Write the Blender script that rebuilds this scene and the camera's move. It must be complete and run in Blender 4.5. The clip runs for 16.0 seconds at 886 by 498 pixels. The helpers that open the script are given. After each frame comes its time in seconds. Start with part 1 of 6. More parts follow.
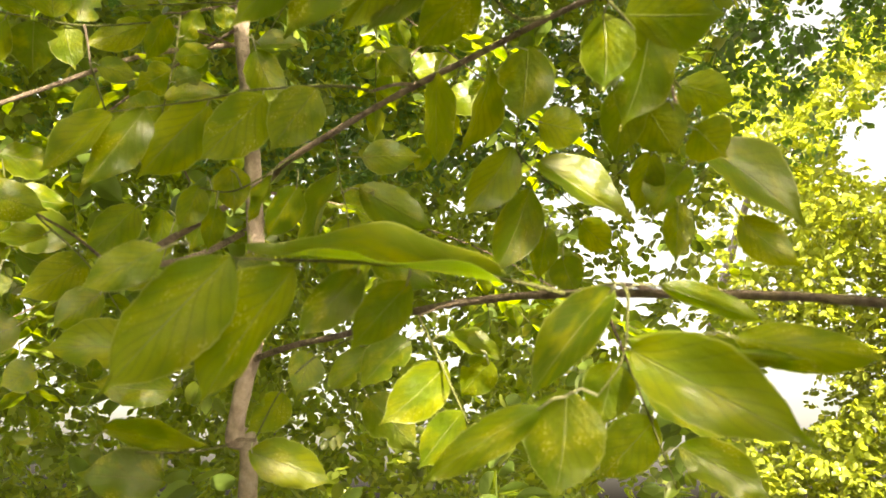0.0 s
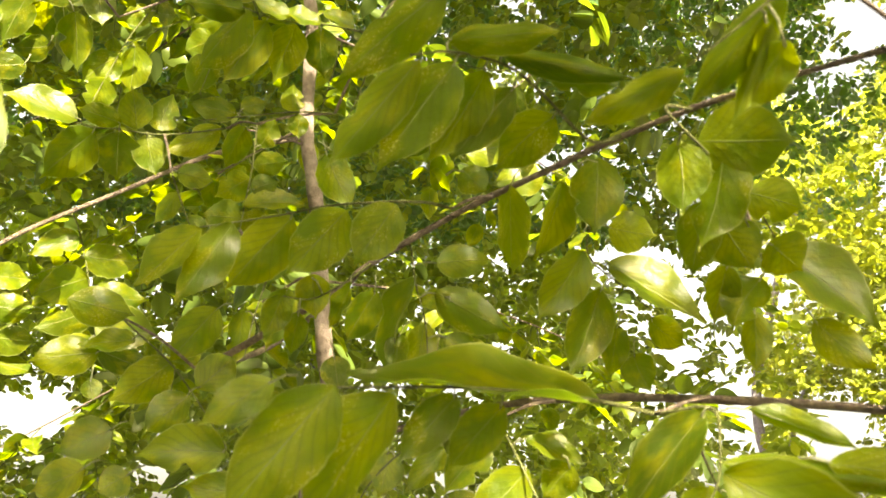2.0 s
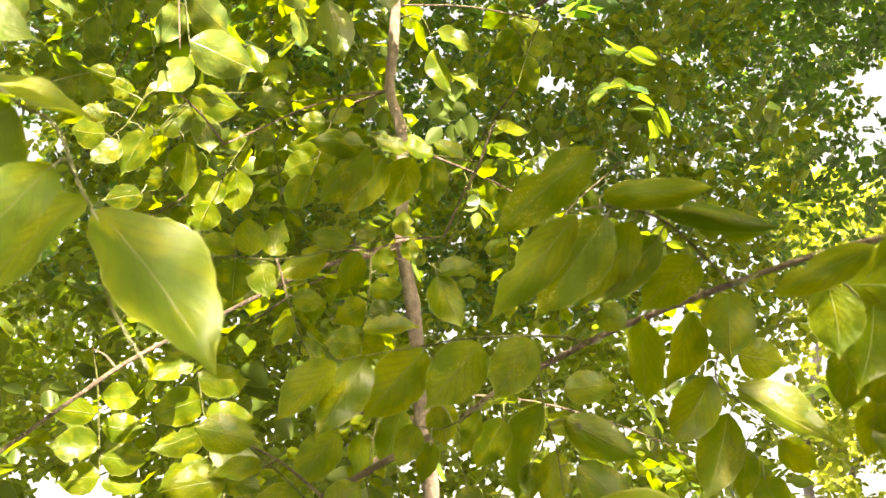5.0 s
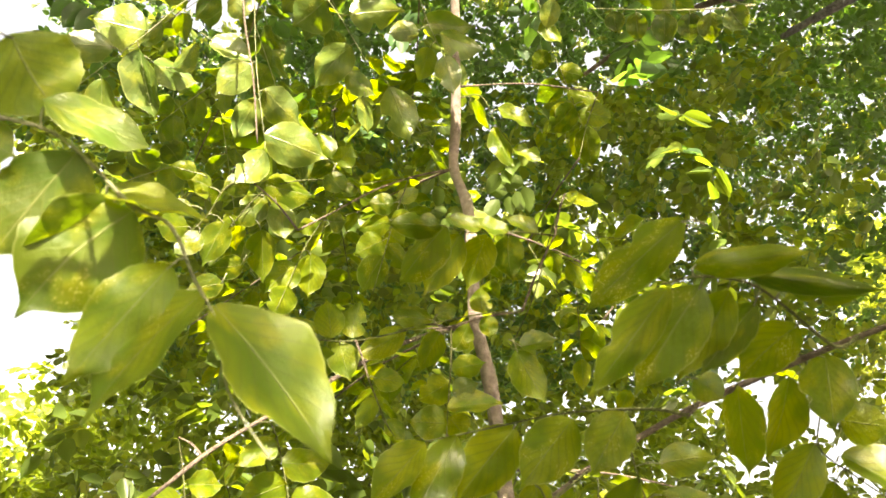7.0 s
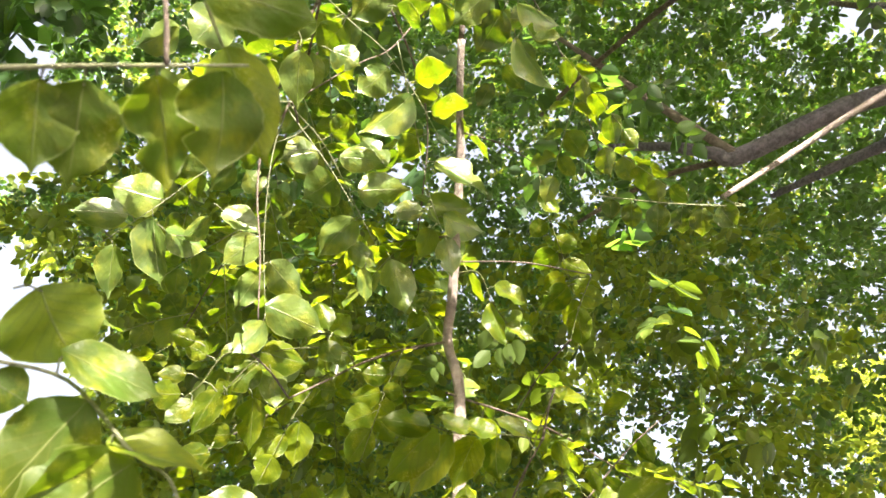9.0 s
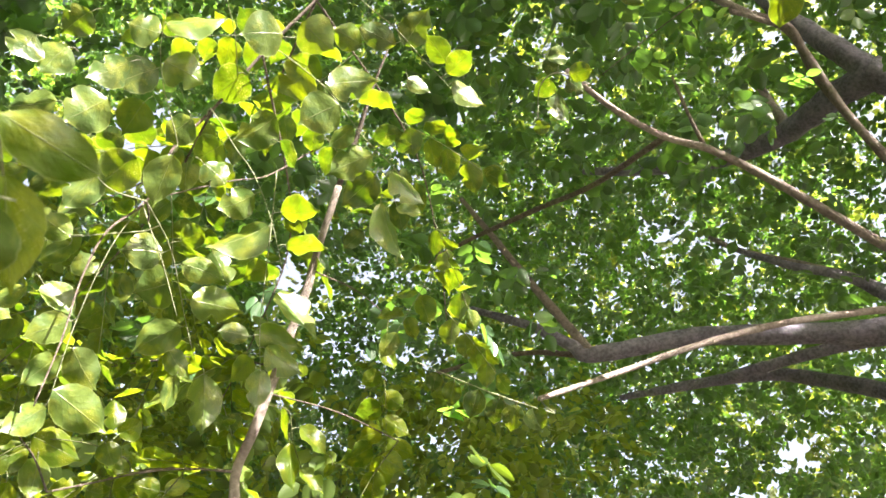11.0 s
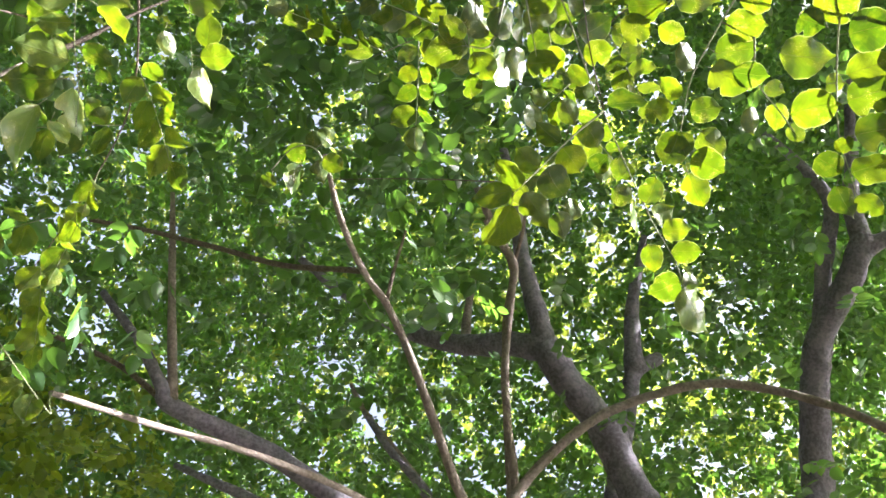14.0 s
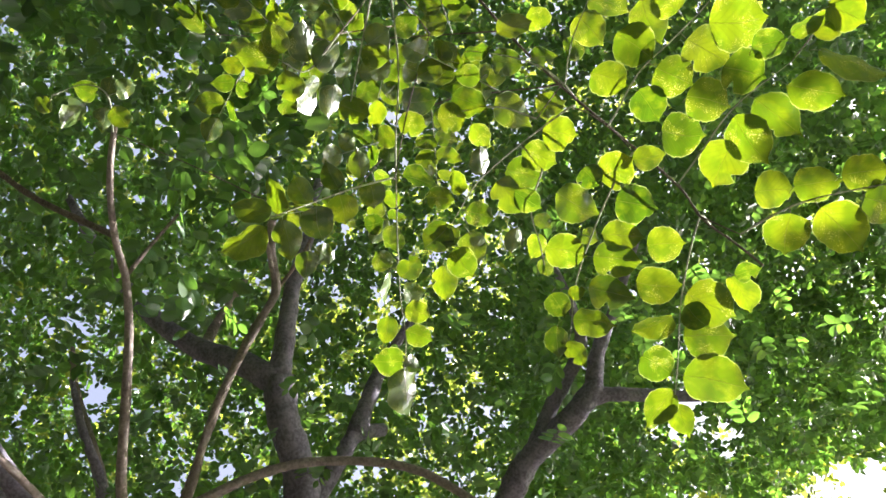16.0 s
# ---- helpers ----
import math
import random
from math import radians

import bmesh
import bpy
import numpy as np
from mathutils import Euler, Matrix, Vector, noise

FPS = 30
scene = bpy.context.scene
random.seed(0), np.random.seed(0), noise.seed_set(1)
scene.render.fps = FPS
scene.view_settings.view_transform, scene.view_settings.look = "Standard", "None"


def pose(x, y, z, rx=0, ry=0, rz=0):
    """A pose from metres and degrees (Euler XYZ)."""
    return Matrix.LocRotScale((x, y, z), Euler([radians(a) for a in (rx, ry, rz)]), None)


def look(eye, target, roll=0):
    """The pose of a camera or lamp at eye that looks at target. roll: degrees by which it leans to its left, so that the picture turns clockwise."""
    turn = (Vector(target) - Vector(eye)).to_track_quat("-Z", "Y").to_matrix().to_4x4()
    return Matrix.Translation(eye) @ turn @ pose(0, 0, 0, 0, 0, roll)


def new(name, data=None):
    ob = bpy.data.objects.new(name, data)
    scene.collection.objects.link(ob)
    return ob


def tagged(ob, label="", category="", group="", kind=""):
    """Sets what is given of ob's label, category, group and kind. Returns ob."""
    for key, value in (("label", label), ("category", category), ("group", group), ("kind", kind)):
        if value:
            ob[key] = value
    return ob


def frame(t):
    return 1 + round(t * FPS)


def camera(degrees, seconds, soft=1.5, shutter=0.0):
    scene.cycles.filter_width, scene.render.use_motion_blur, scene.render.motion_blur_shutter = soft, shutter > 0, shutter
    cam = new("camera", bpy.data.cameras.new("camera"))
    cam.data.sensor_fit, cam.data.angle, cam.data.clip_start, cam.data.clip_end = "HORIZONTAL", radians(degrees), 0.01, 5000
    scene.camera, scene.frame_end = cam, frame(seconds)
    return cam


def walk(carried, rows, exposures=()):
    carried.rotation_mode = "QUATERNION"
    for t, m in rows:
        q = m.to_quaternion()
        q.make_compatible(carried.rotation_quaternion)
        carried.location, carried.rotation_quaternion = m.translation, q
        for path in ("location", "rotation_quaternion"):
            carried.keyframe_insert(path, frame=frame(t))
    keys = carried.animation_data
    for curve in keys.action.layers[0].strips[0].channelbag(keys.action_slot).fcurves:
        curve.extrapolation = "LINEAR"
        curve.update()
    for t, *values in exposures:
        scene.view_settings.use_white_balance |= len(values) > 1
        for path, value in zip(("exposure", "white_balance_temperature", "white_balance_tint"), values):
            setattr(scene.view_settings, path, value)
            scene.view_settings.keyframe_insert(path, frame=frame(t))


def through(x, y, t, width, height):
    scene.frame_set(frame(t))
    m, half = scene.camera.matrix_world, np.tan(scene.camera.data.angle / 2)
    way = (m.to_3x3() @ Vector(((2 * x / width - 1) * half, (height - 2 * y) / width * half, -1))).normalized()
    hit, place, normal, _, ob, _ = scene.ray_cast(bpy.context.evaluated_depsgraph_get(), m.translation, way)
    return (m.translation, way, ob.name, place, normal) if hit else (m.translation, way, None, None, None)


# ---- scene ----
cam = camera(57.9, 16.0)
PATH = [
    (0, (0.044, 0.04, 1.524), (-0.033, 1.939, 2.147), 1.6),
    (0.5, (0.038, 0.028, 1.533), (-0.067, 1.914, 2.192), 1.7),
    (1, (0.033, 0.018, 1.539), (-0.1, 1.891, 2.227), 1.3),
    (1.5, (0.023, 0.012, 1.546), (-0.127, 1.874, 2.26), 1.2),
    (2, (0.012, 0.001, 1.557), (-0.151, 1.852, 2.296), 1.2),
    (2.5, (0.001, 0.0, 1.567), (-0.164, 1.842, 2.329), 1.2),
    (3, (-0.005, -0.013, 1.578), (-0.178, 1.815, 2.371), 1.3),
    (3.5, (-0.02, -0.03, 1.585), (-0.21, 1.778, 2.42), 1.3),
    (4, (-0.032, -0.039, 1.592), (-0.244, 1.753, 2.454), 1.1),
    (4.2, (-0.039, -0.043, 1.595), (-0.252, 1.747, 2.461), 0.9),
    (6.3, (-0.096, -0.055, 1.593), (-0.396, 1.661, 2.576), 0.4),
    (6.5, (-0.094, -0.058, 1.595), (-0.411, 1.646, 2.592), 0.3),
    (7, (-0.096, -0.064, 1.596), (-0.434, 1.604, 2.646), -0.2),
    (7.5, (-0.098, -0.073, 1.6), (-0.444, 1.56, 2.702), 0.5),
    (8, (-0.104, -0.091, 1.627), (-0.445, 1.513, 2.773), 1.4),
    (8.5, (-0.098, -0.113, 1.647), (-0.423, 1.451, 2.85), 2.0),
    (8.7, (-0.095, -0.123, 1.654), (-0.41, 1.422, 2.884), 2.5),
    (10.8, (-0.013, -0.191, 1.673), (-0.099, 1.14, 3.163), 12.5),
    (11, (-0.002, -0.193, 1.681), (-0.056, 1.116, 3.193), 13.3),
    (11.5, (0.016, -0.199, 1.694), (0.055, 1.048, 3.258), 15.1),
    (12, (0.029, -0.207, 1.709), (0.168, 0.965, 3.324), 17.3),
    (12.5, (0.045, -0.215, 1.714), (0.265, 0.883, 3.371), 20.2),
    (13, (0.07, -0.205, 1.718), (0.359, 0.814, 3.414), 23.8),
    (13.5, (0.095, -0.207, 1.721), (0.44, 0.737, 3.45), 27.1),
    (14, (0.122, -0.225, 1.718), (0.509, 0.628, 3.485), 30.5),
    (14.5, (0.128, -0.246, 1.724), (0.553, 0.502, 3.53), 32.9),
    (15, (0.147, -0.258, 1.728), (0.598, 0.363, 3.575), 34.2),
    (15.5, (0.16, -0.281, 1.726), (0.627, 0.23, 3.602), 33.0),
    (16, (0.174, -0.335, 1.74), (0.656, 0.079, 3.636), 29.6),
]
LIGHTING = [(0, 3.12, 9500, 8), (1.5, 3.24, 9500, 8), (4, 3.36, 9300, 10), (7, 3.26, 8600, 13), (8.5, 3.07, 7300, 15), (11, 3.12, 6700, 16), (13, 3.17, 6100, 16), (16, 2.50, 6100, 18)]
walk(cam, [(t, look(eye, target, roll)) for t, eye, target, roll in PATH], LIGHTING)
cam.data.dof.use_dof, cam.data.dof.focus_distance, cam.data.dof.aperture_fstop = True, 2.0, 16.0

# ---- world, sun, exposure ----
SUN = Vector((0.33, -0.73, 0.60)).normalized()
world = bpy.data.worlds.new("sky")
scene.world = world
world.use_nodes = True
wn = world.node_tree
sky = wn.nodes.new("ShaderNodeTexSky")
sky.sky_type, sky.sun_disc = "NISHITA", False
sky.sun_elevation = math.asin(SUN.z)
sky.sun_rotation = math.atan2(SUN.x, SUN.y)
sky.air_density, sky.dust_density, sky.ozone_density = 0.8, 9.0, 0.6
haze = wn.nodes.new("ShaderNodeHueSaturation")
haze.inputs["Saturation"].default_value, haze.inputs["Value"].default_value = 0.6, 1.35
wn.links.new(sky.outputs[0], haze.inputs["Color"])
wn.links.new(haze.outputs[0], wn.nodes["Background"].inputs[0])
wn.nodes["Background"].inputs[1].default_value = 0.072
sun_data = bpy.data.lights.new("sun", "SUN")
sun_data.energy, sun_data.angle, sun_data.color = 5.0, radians(0.53), (1.0, 0.95, 0.86)
sun = new("sun", sun_data)
sun.matrix_world = look((0, 0, 30), (-SUN.x * 10, -SUN.y * 10, 30 - SUN.z * 10))


# ---- materials ----
def nodes_of(name):
    m = bpy.data.materials.new(name)
    m.use_nodes = True
    n = m.node_tree.nodes
    return m, n, m.node_tree.links, n["Principled BSDF"], n["Material Output"]


def ramp(n, links, source, stops):
    r = n.new("ShaderNodeValToRGB")
    el = r.color_ramp.elements
    el[0].position, el[0].color = stops[0][0], (*stops[0][1], 1)
    el[1].position, el[1].color = stops[-1][0], (*stops[-1][1], 1)
    for p, c in stops[1:-1]:
        e = el.new(p)
        e.color = (*c, 1)
    links.new(source, r.inputs[0])
    return r.outputs[0]


def mixed(n, links, factor, a, b, kind="MIX"):
    x = n.new("ShaderNodeMix")
    x.data_type, x.blend_type = "RGBA", kind
    for socket, value in ((x.inputs[0], factor), (x.inputs[6], a), (x.inputs[7], b)):
        if isinstance(value, (int, float)):
            socket.default_value = value
        elif isinstance(value, tuple):
            socket.default_value = (*value, 1)
        else:
            links.new(value, socket)
    return x.outputs[2]


def math_node(n, links, op, a, b=0.0, c=0.0):
    x = n.new("ShaderNodeMath")
    x.operation = op
    for k, value in enumerate((a, b, c)):
        if isinstance(value, (int, float)):
            x.inputs[k].default_value = value
        else:
            links.new(value, x.inputs[k])
    return x.outputs[0]


def leaf_material(name, upper, through, island, share=0.5, gloss=0.45, rough=0.32):
    """Leaf: waxy skin over a thin blade that lets light through; midrib, side veins, pale feeding marks, brown specks."""
    m, n, links, skin, out = nodes_of(name)
    geo = n.new("ShaderNodeNewGeometry")
    info = n.new("ShaderNodeObjectInfo")
    rnd = geo.outputs["Random Per Island"] if island else info.outputs["Random"]
    tone = ramp(n, links, rnd, [(0.0, tuple(c * 0.55 for c in upper)), (0.55, upper), (0.85, tuple(c * 1.15 for c in upper)), (1.0, (upper[0] * 1.6, upper[1] * 1.3, upper[2] * 0.9))])
    glow = ramp(n, links, rnd, [(0.0, tuple(c * 0.6 for c in through) if island else (through[0] * 0.26, through[1] * 0.42, through[2])), (0.5, through), (1.0, (through[0] * 1.25, through[1] * 1.05, through[2] * 0.9))])
    height = None
    if not island:
        uv = n.new("ShaderNodeUVMap")
        sep = n.new("ShaderNodeSeparateXYZ")
        links.new(uv.outputs[0], sep.inputs[0])
        across = math_node(n, links, "ABSOLUTE", math_node(n, links, "SUBTRACT", sep.outputs[0], 0.5))
        rib = math_node(n, links, "SUBTRACT", 1.0, math_node(n, links, "MULTIPLY", across, 64.0))
        rib = math_node(n, links, "MAXIMUM", rib, 0.0)
        slope = math_node(n, links, "SUBTRACT", math_node(n, links, "MULTIPLY", sep.outputs[1], 7.0), math_node(n, links, "MULTIPLY", math_node(n, links, "POWER", across, 0.7), 5.0))
        wave = math_node(n, links, "ABSOLUTE", math_node(n, links, "SUBTRACT", math_node(n, links, "FRACT", slope), 0.5))
        vein = math_node(n, links, "MAXIMUM", math_node(n, links, "SUBTRACT", 1.0, math_node(n, links, "MULTIPLY", wave, 9.0)), 0.0)
        vein = math_node(n, links, "MULTIPLY", vein, 0.36)
        quilt = math_node(n, links, "POWER", math_node(n, links, "SUBTRACT", 1.0, math_node(n, links, "MULTIPLY", wave, 2.0)), 2.0)
        quilt = math_node(n, links, "MULTIPLY", quilt, math_node(n, links, "SUBTRACT", 0.62, across))
        margin = math_node(n, links, "MULTIPLY", math_node(n, links, "MAXIMUM", math_node(n, links, "SUBTRACT", across, 0.468), 0.0), 16.0)
        lines = math_node(n, links, "MAXIMUM", math_node(n, links, "MAXIMUM", rib, math_node(n, links, "MULTIPLY", vein, 0.25)), margin)
        tex = n.new("ShaderNodeTexCoord")
        place = n.new("ShaderNodeMapping")
        links.new(tex.outputs["Object"], place.inputs[0])
        shift = n.new("ShaderNodeCombineXYZ")
        links.new(math_node(n, links, "MULTIPLY", rnd, 37.0), shift.inputs[0])
        links.new(math_node(n, links, "MULTIPLY", rnd, 91.0), shift.inputs[1])
        links.new(shift.outputs[0], place.inputs[1])
        broad = n.new("ShaderNodeTexNoise")
        broad.inputs["Scale"].default_value, broad.inputs["Detail"].default_value = 2.6, 3.0
        fine = n.new("ShaderNodeTexNoise")
        fine.inputs["Scale"].default_value, fine.inputs["Detail"].default_value = 38.0, 2.0
        blotch = n.new("ShaderNodeTexNoise")
        blotch.inputs["Scale"].default_value, blotch.inputs["Detail"].default_value = 1.7, 2.0
        links.new(place.outputs[0], blotch.inputs[0])
        links.new(place.outputs[0], broad.inputs[0])
        links.new(place.outputs[0], fine.inputs[0])
        patch = ramp(n, links, broad.outputs[0], [(0.50, (0, 0, 0)), (0.66, (1, 1, 1))])
        speck = ramp(n, links, fine.outputs[0], [(0.60, (0, 0, 0)), (0.65, (1, 1, 1))])
        marks = mixed(n, links, 1.0, patch, speck, "MULTIPLY")
        often = ramp(n, links, math_node(n, links, "FRACT", math_node(n, links, "MULTIPLY", rnd, 7.3)), [(0.25, (0, 0, 0)), (0.8, (1, 1, 1))])
        marks = mixed(n, links, 1.0, marks, often, "MULTIPLY")
        sallow = math_node(n, links, "MULTIPLY", patch, 0.6)
        deep = math_node(n, links, "MULTIPLY", ramp(n, links, blotch.outputs[0], [(0.44, (0, 0, 0)), (0.60, (1, 1, 1))]), 0.7)
        tone = mixed(n, links, deep, tone, (upper[0] * 0.45, upper[1] * 0.62, upper[2] * 0.8))
        glow = mixed(n, links, deep, glow, (through[0] * 0.55, through[1] * 0.70, through[2]))
        tone = mixed(n, links, sallow, tone, (upper[0] * 1.9, upper[1] * 1.4, upper[2] * 0.7))
        glow = mixed(n, links, sallow, glow, (through[0] * 1.3, through[1] * 1.1, through[2]))
        tone = mixed(n, links, math_node(n, links, "MULTIPLY", lines, 0.8), tone, (0.34, 0.38, 0.15))
        glow = mixed(n, links, math_node(n, links, "MULTIPLY", vein, 1.6), glow, tuple(c * 0.6 for c in through))
        # Shading of the bulges along the side veins, painted into the glow.
        glow = mixed(n, links, math_node(n, links, "MULTIPLY", math_node(n, links, "MULTIPLY", quilt, broad.outputs[0]), 0.8), glow, tuple(c * 0.45 for c in through))
        glow = mixed(n, links, math_node(n, links, "MULTIPLY", rib, 0.9), glow, tuple(c * 0.35 for c in through))
        glow = mixed(n, links, margin, glow, (0.62, 0.68, 0.20))
        tone = mixed(n, links, marks, tone, (0.34, 0.36, 0.07))
        glow = mixed(n, links, marks, glow, (0.72, 0.72, 0.22))
        grain = n.new("ShaderNodeTexNoise")
        grain.inputs["Scale"].default_value = 60.0
        links.new(tex.outputs["Object"], grain.inputs[0])
        height = math_node(n, links, "SUBTRACT", math_node(n, links, "ADD", math_node(n, links, "MULTIPLY", grain.outputs[0], 0.2), math_node(n, links, "MULTIPLY", broad.outputs[0], 3.0)), math_node(n, links, "ADD", math_node(n, links, "MULTIPLY", lines, 0.5), math_node(n, links, "MULTIPLY", quilt, 0.12)))
        bump = n.new("ShaderNodeBump")
        bump.inputs["Strength"].default_value, bump.inputs["Distance"].default_value = 0.55, 0.0016
        links.new(height, bump.inputs["Height"])
        links.new(bump.outputs[0], skin.inputs["Normal"])
    links.new(tone, skin.inputs["Base Color"])
    skin.inputs["Roughness"].default_value = rough
    skin.inputs["Specular IOR Level"].default_value = gloss
    thin = n.new("ShaderNodeBsdfTranslucent")
    if height is not None:
        links.new(bump.outputs[0], thin.inputs["Normal"])
    links.new(glow, thin.inputs[0])
    mix = n.new("ShaderNodeMixShader")
    mix.inputs[0].default_value = share
    links.new(skin.outputs[0], mix.inputs[1])
    links.new(thin.outputs[0], mix.inputs[2])
    links.new(mix.outputs[0], out.inputs[0])
    return m


def bark_material(name, dark, light, scale):
    m, n, links, skin, out = nodes_of(name)
    tex = n.new("ShaderNodeTexCoord")
    big = n.new("ShaderNodeTexNoise")
    big.inputs["Scale"].default_value, big.inputs["Detail"].default_value = scale * 0.25, 4.0
    fine = n.new("ShaderNodeTexNoise")
    fine.inputs["Scale"].default_value, fine.inputs["Detail"].default_value = scale, 6.0
    for x in (big, fine):
        links.new(tex.outputs["Object"], x.inputs[0])
    cracks = n.new("ShaderNodeTexVoronoi")
    cracks.feature = "DISTANCE_TO_EDGE"
    cracks.inputs["Scale"].default_value = scale * 1.3
    links.new(mixed(n, links, 0.06, tex.outputs["Object"], fine.outputs["Color"]), cracks.inputs[0])
    a = ramp(n, links, fine.outputs[0], [(0.38, dark), (0.62, light)])
    a = mixed(n, links, ramp(n, links, cracks.outputs[0], [(0.02, (0.3, 0.3, 0.3)), (0.13, (0, 0, 0))]), a, tuple(c * 0.4 for c in dark))
    b = ramp(n, links, big.outputs[0], [(0.40, tuple(c * 0.7 for c in dark)), (0.62, tuple(min(1, c * 1.15) for c in light))])
    links.new(mixed(n, links, 0.33, a, b), skin.inputs["Base Color"])
    bump = n.new("ShaderNodeBump")
    bump.inputs["Strength"].default_value, bump.inputs["Distance"].default_value = 0.9, 0.5 / scale
    links.new(math_node(n, links, "ADD", fine.outputs[0], math_node(n, links, "MINIMUM", math_node(n, links, "MULTIPLY", cracks.outputs[0], 2.5), 0.5)), bump.inputs["Height"])
    links.new(bump.outputs[0], skin.inputs["Normal"])
    skin.inputs["Roughness"].default_value = 0.85
    return m


LEAF = leaf_material("leaf_blade", (0.125, 0.185, 0.038), (0.225, 0.340, 0.004), False, 0.45, 0.80, 0.30)
BACKLIT = leaf_material("backlit_leaf_blade", (0.105, 0.170, 0.036), (0.150, 0.225, 0.002), False, 0.50, 0.85, 0.27)
BROAD = leaf_material("broad_leaf_blade", (0.120, 0.180, 0.018), (0.32, 0.43, 0.010), False, 0.50, 0.38, 0.42)
YOUNG = leaf_material("young_leaf_blade", (0.095, 0.136, 0.009), (0.340, 0.455, 0.010), False, 0.55, 0.34)
CANOPY = leaf_material("canopy_leaf", (0.072, 0.145, 0.066), (0.20, 0.43, 0.045), True, 0.48, 0.95, 0.30)
# Brightened leaf: hazy sunlit foliage behind the sapling, put into the colour.
MID_LEAF = leaf_material("brightened_leaf", (0.150, 0.205, 0.040), (0.42, 0.58, 0.04), True, 0.52, 0.60)
# Canopy leaf made lighter and yellower, with sunshine put into the colour.
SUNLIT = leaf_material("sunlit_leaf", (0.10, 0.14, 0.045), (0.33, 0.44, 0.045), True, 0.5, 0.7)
# Darker leaf: the shade on the near sprays is put into its colour.
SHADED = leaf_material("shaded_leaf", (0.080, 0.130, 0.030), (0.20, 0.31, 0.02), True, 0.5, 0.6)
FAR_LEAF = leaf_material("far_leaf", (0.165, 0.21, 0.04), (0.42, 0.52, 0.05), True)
STALK = bark_material("pale_stalk", (0.28, 0.31, 0.16), (0.46, 0.48, 0.30), 300.0)
# Same stalk whitened: grazing light on the high branch put into the colour.
LIT_STALK = bark_material("grazing_lit_stalk", (0.42, 0.45, 0.31), (0.64, 0.66, 0.50), 300.0)
GREEN_STALK = bark_material("green_stalk", (0.10, 0.115, 0.03), (0.17, 0.19, 0.06), 300.0)
TWIG = bark_material("brown_twig", (0.12, 0.088, 0.070), (0.27, 0.21, 0.165), 220.0)
POLE = bark_material("pale_tan_bark", (0.235, 0.19, 0.165), (0.39, 0.325, 0.285), 100.0)
BARK = bark_material("grey_brown_bark", (0.165, 0.150, 0.190), (0.335, 0.305, 0.375), 85.0)
EARTH = bark_material("dry_earth", (0.045, 0.036, 0.026), (0.105, 0.085, 0.062), 34.0)


# ---- building ----
def part(name, bm, material, parent, label=""):
    mesh = bpy.data.meshes.new(name)
    bm.to_mesh(mesh)
    bm.free()
    mesh.materials.append(material)
    mesh.shade_smooth()
    ob = new(name, mesh)
    ob.parent = parent
    return tagged(ob, label)


def thing(name, at, label, category, group="", kind=""):
    ob = new(name)
    ob.location = at
    ob.empty_display_size = 0.1
    bpy.context.view_layer.update()
    return tagged(ob, label, category, group, kind)


def curve_points(points, steps):
    """A smooth line through the points."""
    p = [Vector(q) for q in points]
    p = [2 * p[0] - p[1]] + p + [2 * p[-1] - p[-2]]
    line = []
    for i in range(1, len(p) - 2):
        a, b, c, d = p[i - 1 : i + 3]
        for k in range(steps):
            t = k / steps
            line.append(0.5 * (2 * b + (c - a) * t + (2 * a - 5 * b + 4 * c - d) * t * t + (3 * b - a - 3 * c + d) * t**3))
    return line + [p[-2]]


def tube(line, r0, r1, sides, rough=0.0):
    bm = bmesh.new()
    rings, side = [], Vector((0.31, 0.87, 0.38))
    count = len(line)
    for i, q in enumerate(line):
        ahead = (line[min(i + 1, count - 1)] - line[max(i - 1, 0)]).normalized()
        side = (side - ahead * side.dot(ahead)).normalized()
        up = ahead.cross(side)
        r = r0 + (r1 - r0) * i / (count - 1)
        ring = []
        for k in range(sides):
            a = math.tau * k / sides
            swell = 1 + rough * (noise.noise(q * 14 + Vector((math.cos(a), math.sin(a), 0))) + 0.6 * noise.noise(q * 45))
            ring.append(bm.verts.new(q + (side * math.cos(a) + up * math.sin(a)) * r * swell))
        rings.append(ring)
    for a, b in zip(rings[:-1], rings[1:]):
        for k in range(sides):
            bm.faces.new((a[k], a[(k + 1) % sides], b[(k + 1) % sides], b[k]))
    bm.faces.new(rings[0][::-1])
    bm.faces.new(rings[-1])
    return bm


def limb(parent, name, points, r0, r1):
    here = parent.location
    thick = max(r0, r1) > 0.012
    line = [q - here for q in curve_points(points, 8 if thick else 6)]
    return part(name, tube(line, r0, r1, 12 if thick else 7, 0.16 if thick else 0.2), (BARK if r0 > 0.032 else POLE) if thick else TWIG, parent)


def leaf_stalk(parent, points, r):
    here = parent.location
    line = [q - here for q in curve_points(points, 6)]
    r *= 1.6 if parent == high_branch else 1.0
    return part("leaf_stalk", tube(line, r * 1.25, r * 0.6, 6, 0.12), GREEN_STALK if parent == sapling else LIT_STALK if parent == high_branch else STALK, parent)


ROUND = ((0.0, 0.08), (0.04, 0.42), (0.12, 0.76), (0.25, 0.97), (0.40, 1.0), (0.56, 0.97), (0.72, 0.84), (0.83, 0.61), (0.90, 0.34), (0.95, 0.14), (1.03, 0.02))
OVATE = ((0.0, 0.06), (0.05, 0.36), (0.14, 0.70), (0.27, 0.94), (0.42, 1.0), (0.57, 0.93), (0.71, 0.75), (0.82, 0.48), (0.89, 0.24), (0.94, 0.11), (1.03, 0.015))


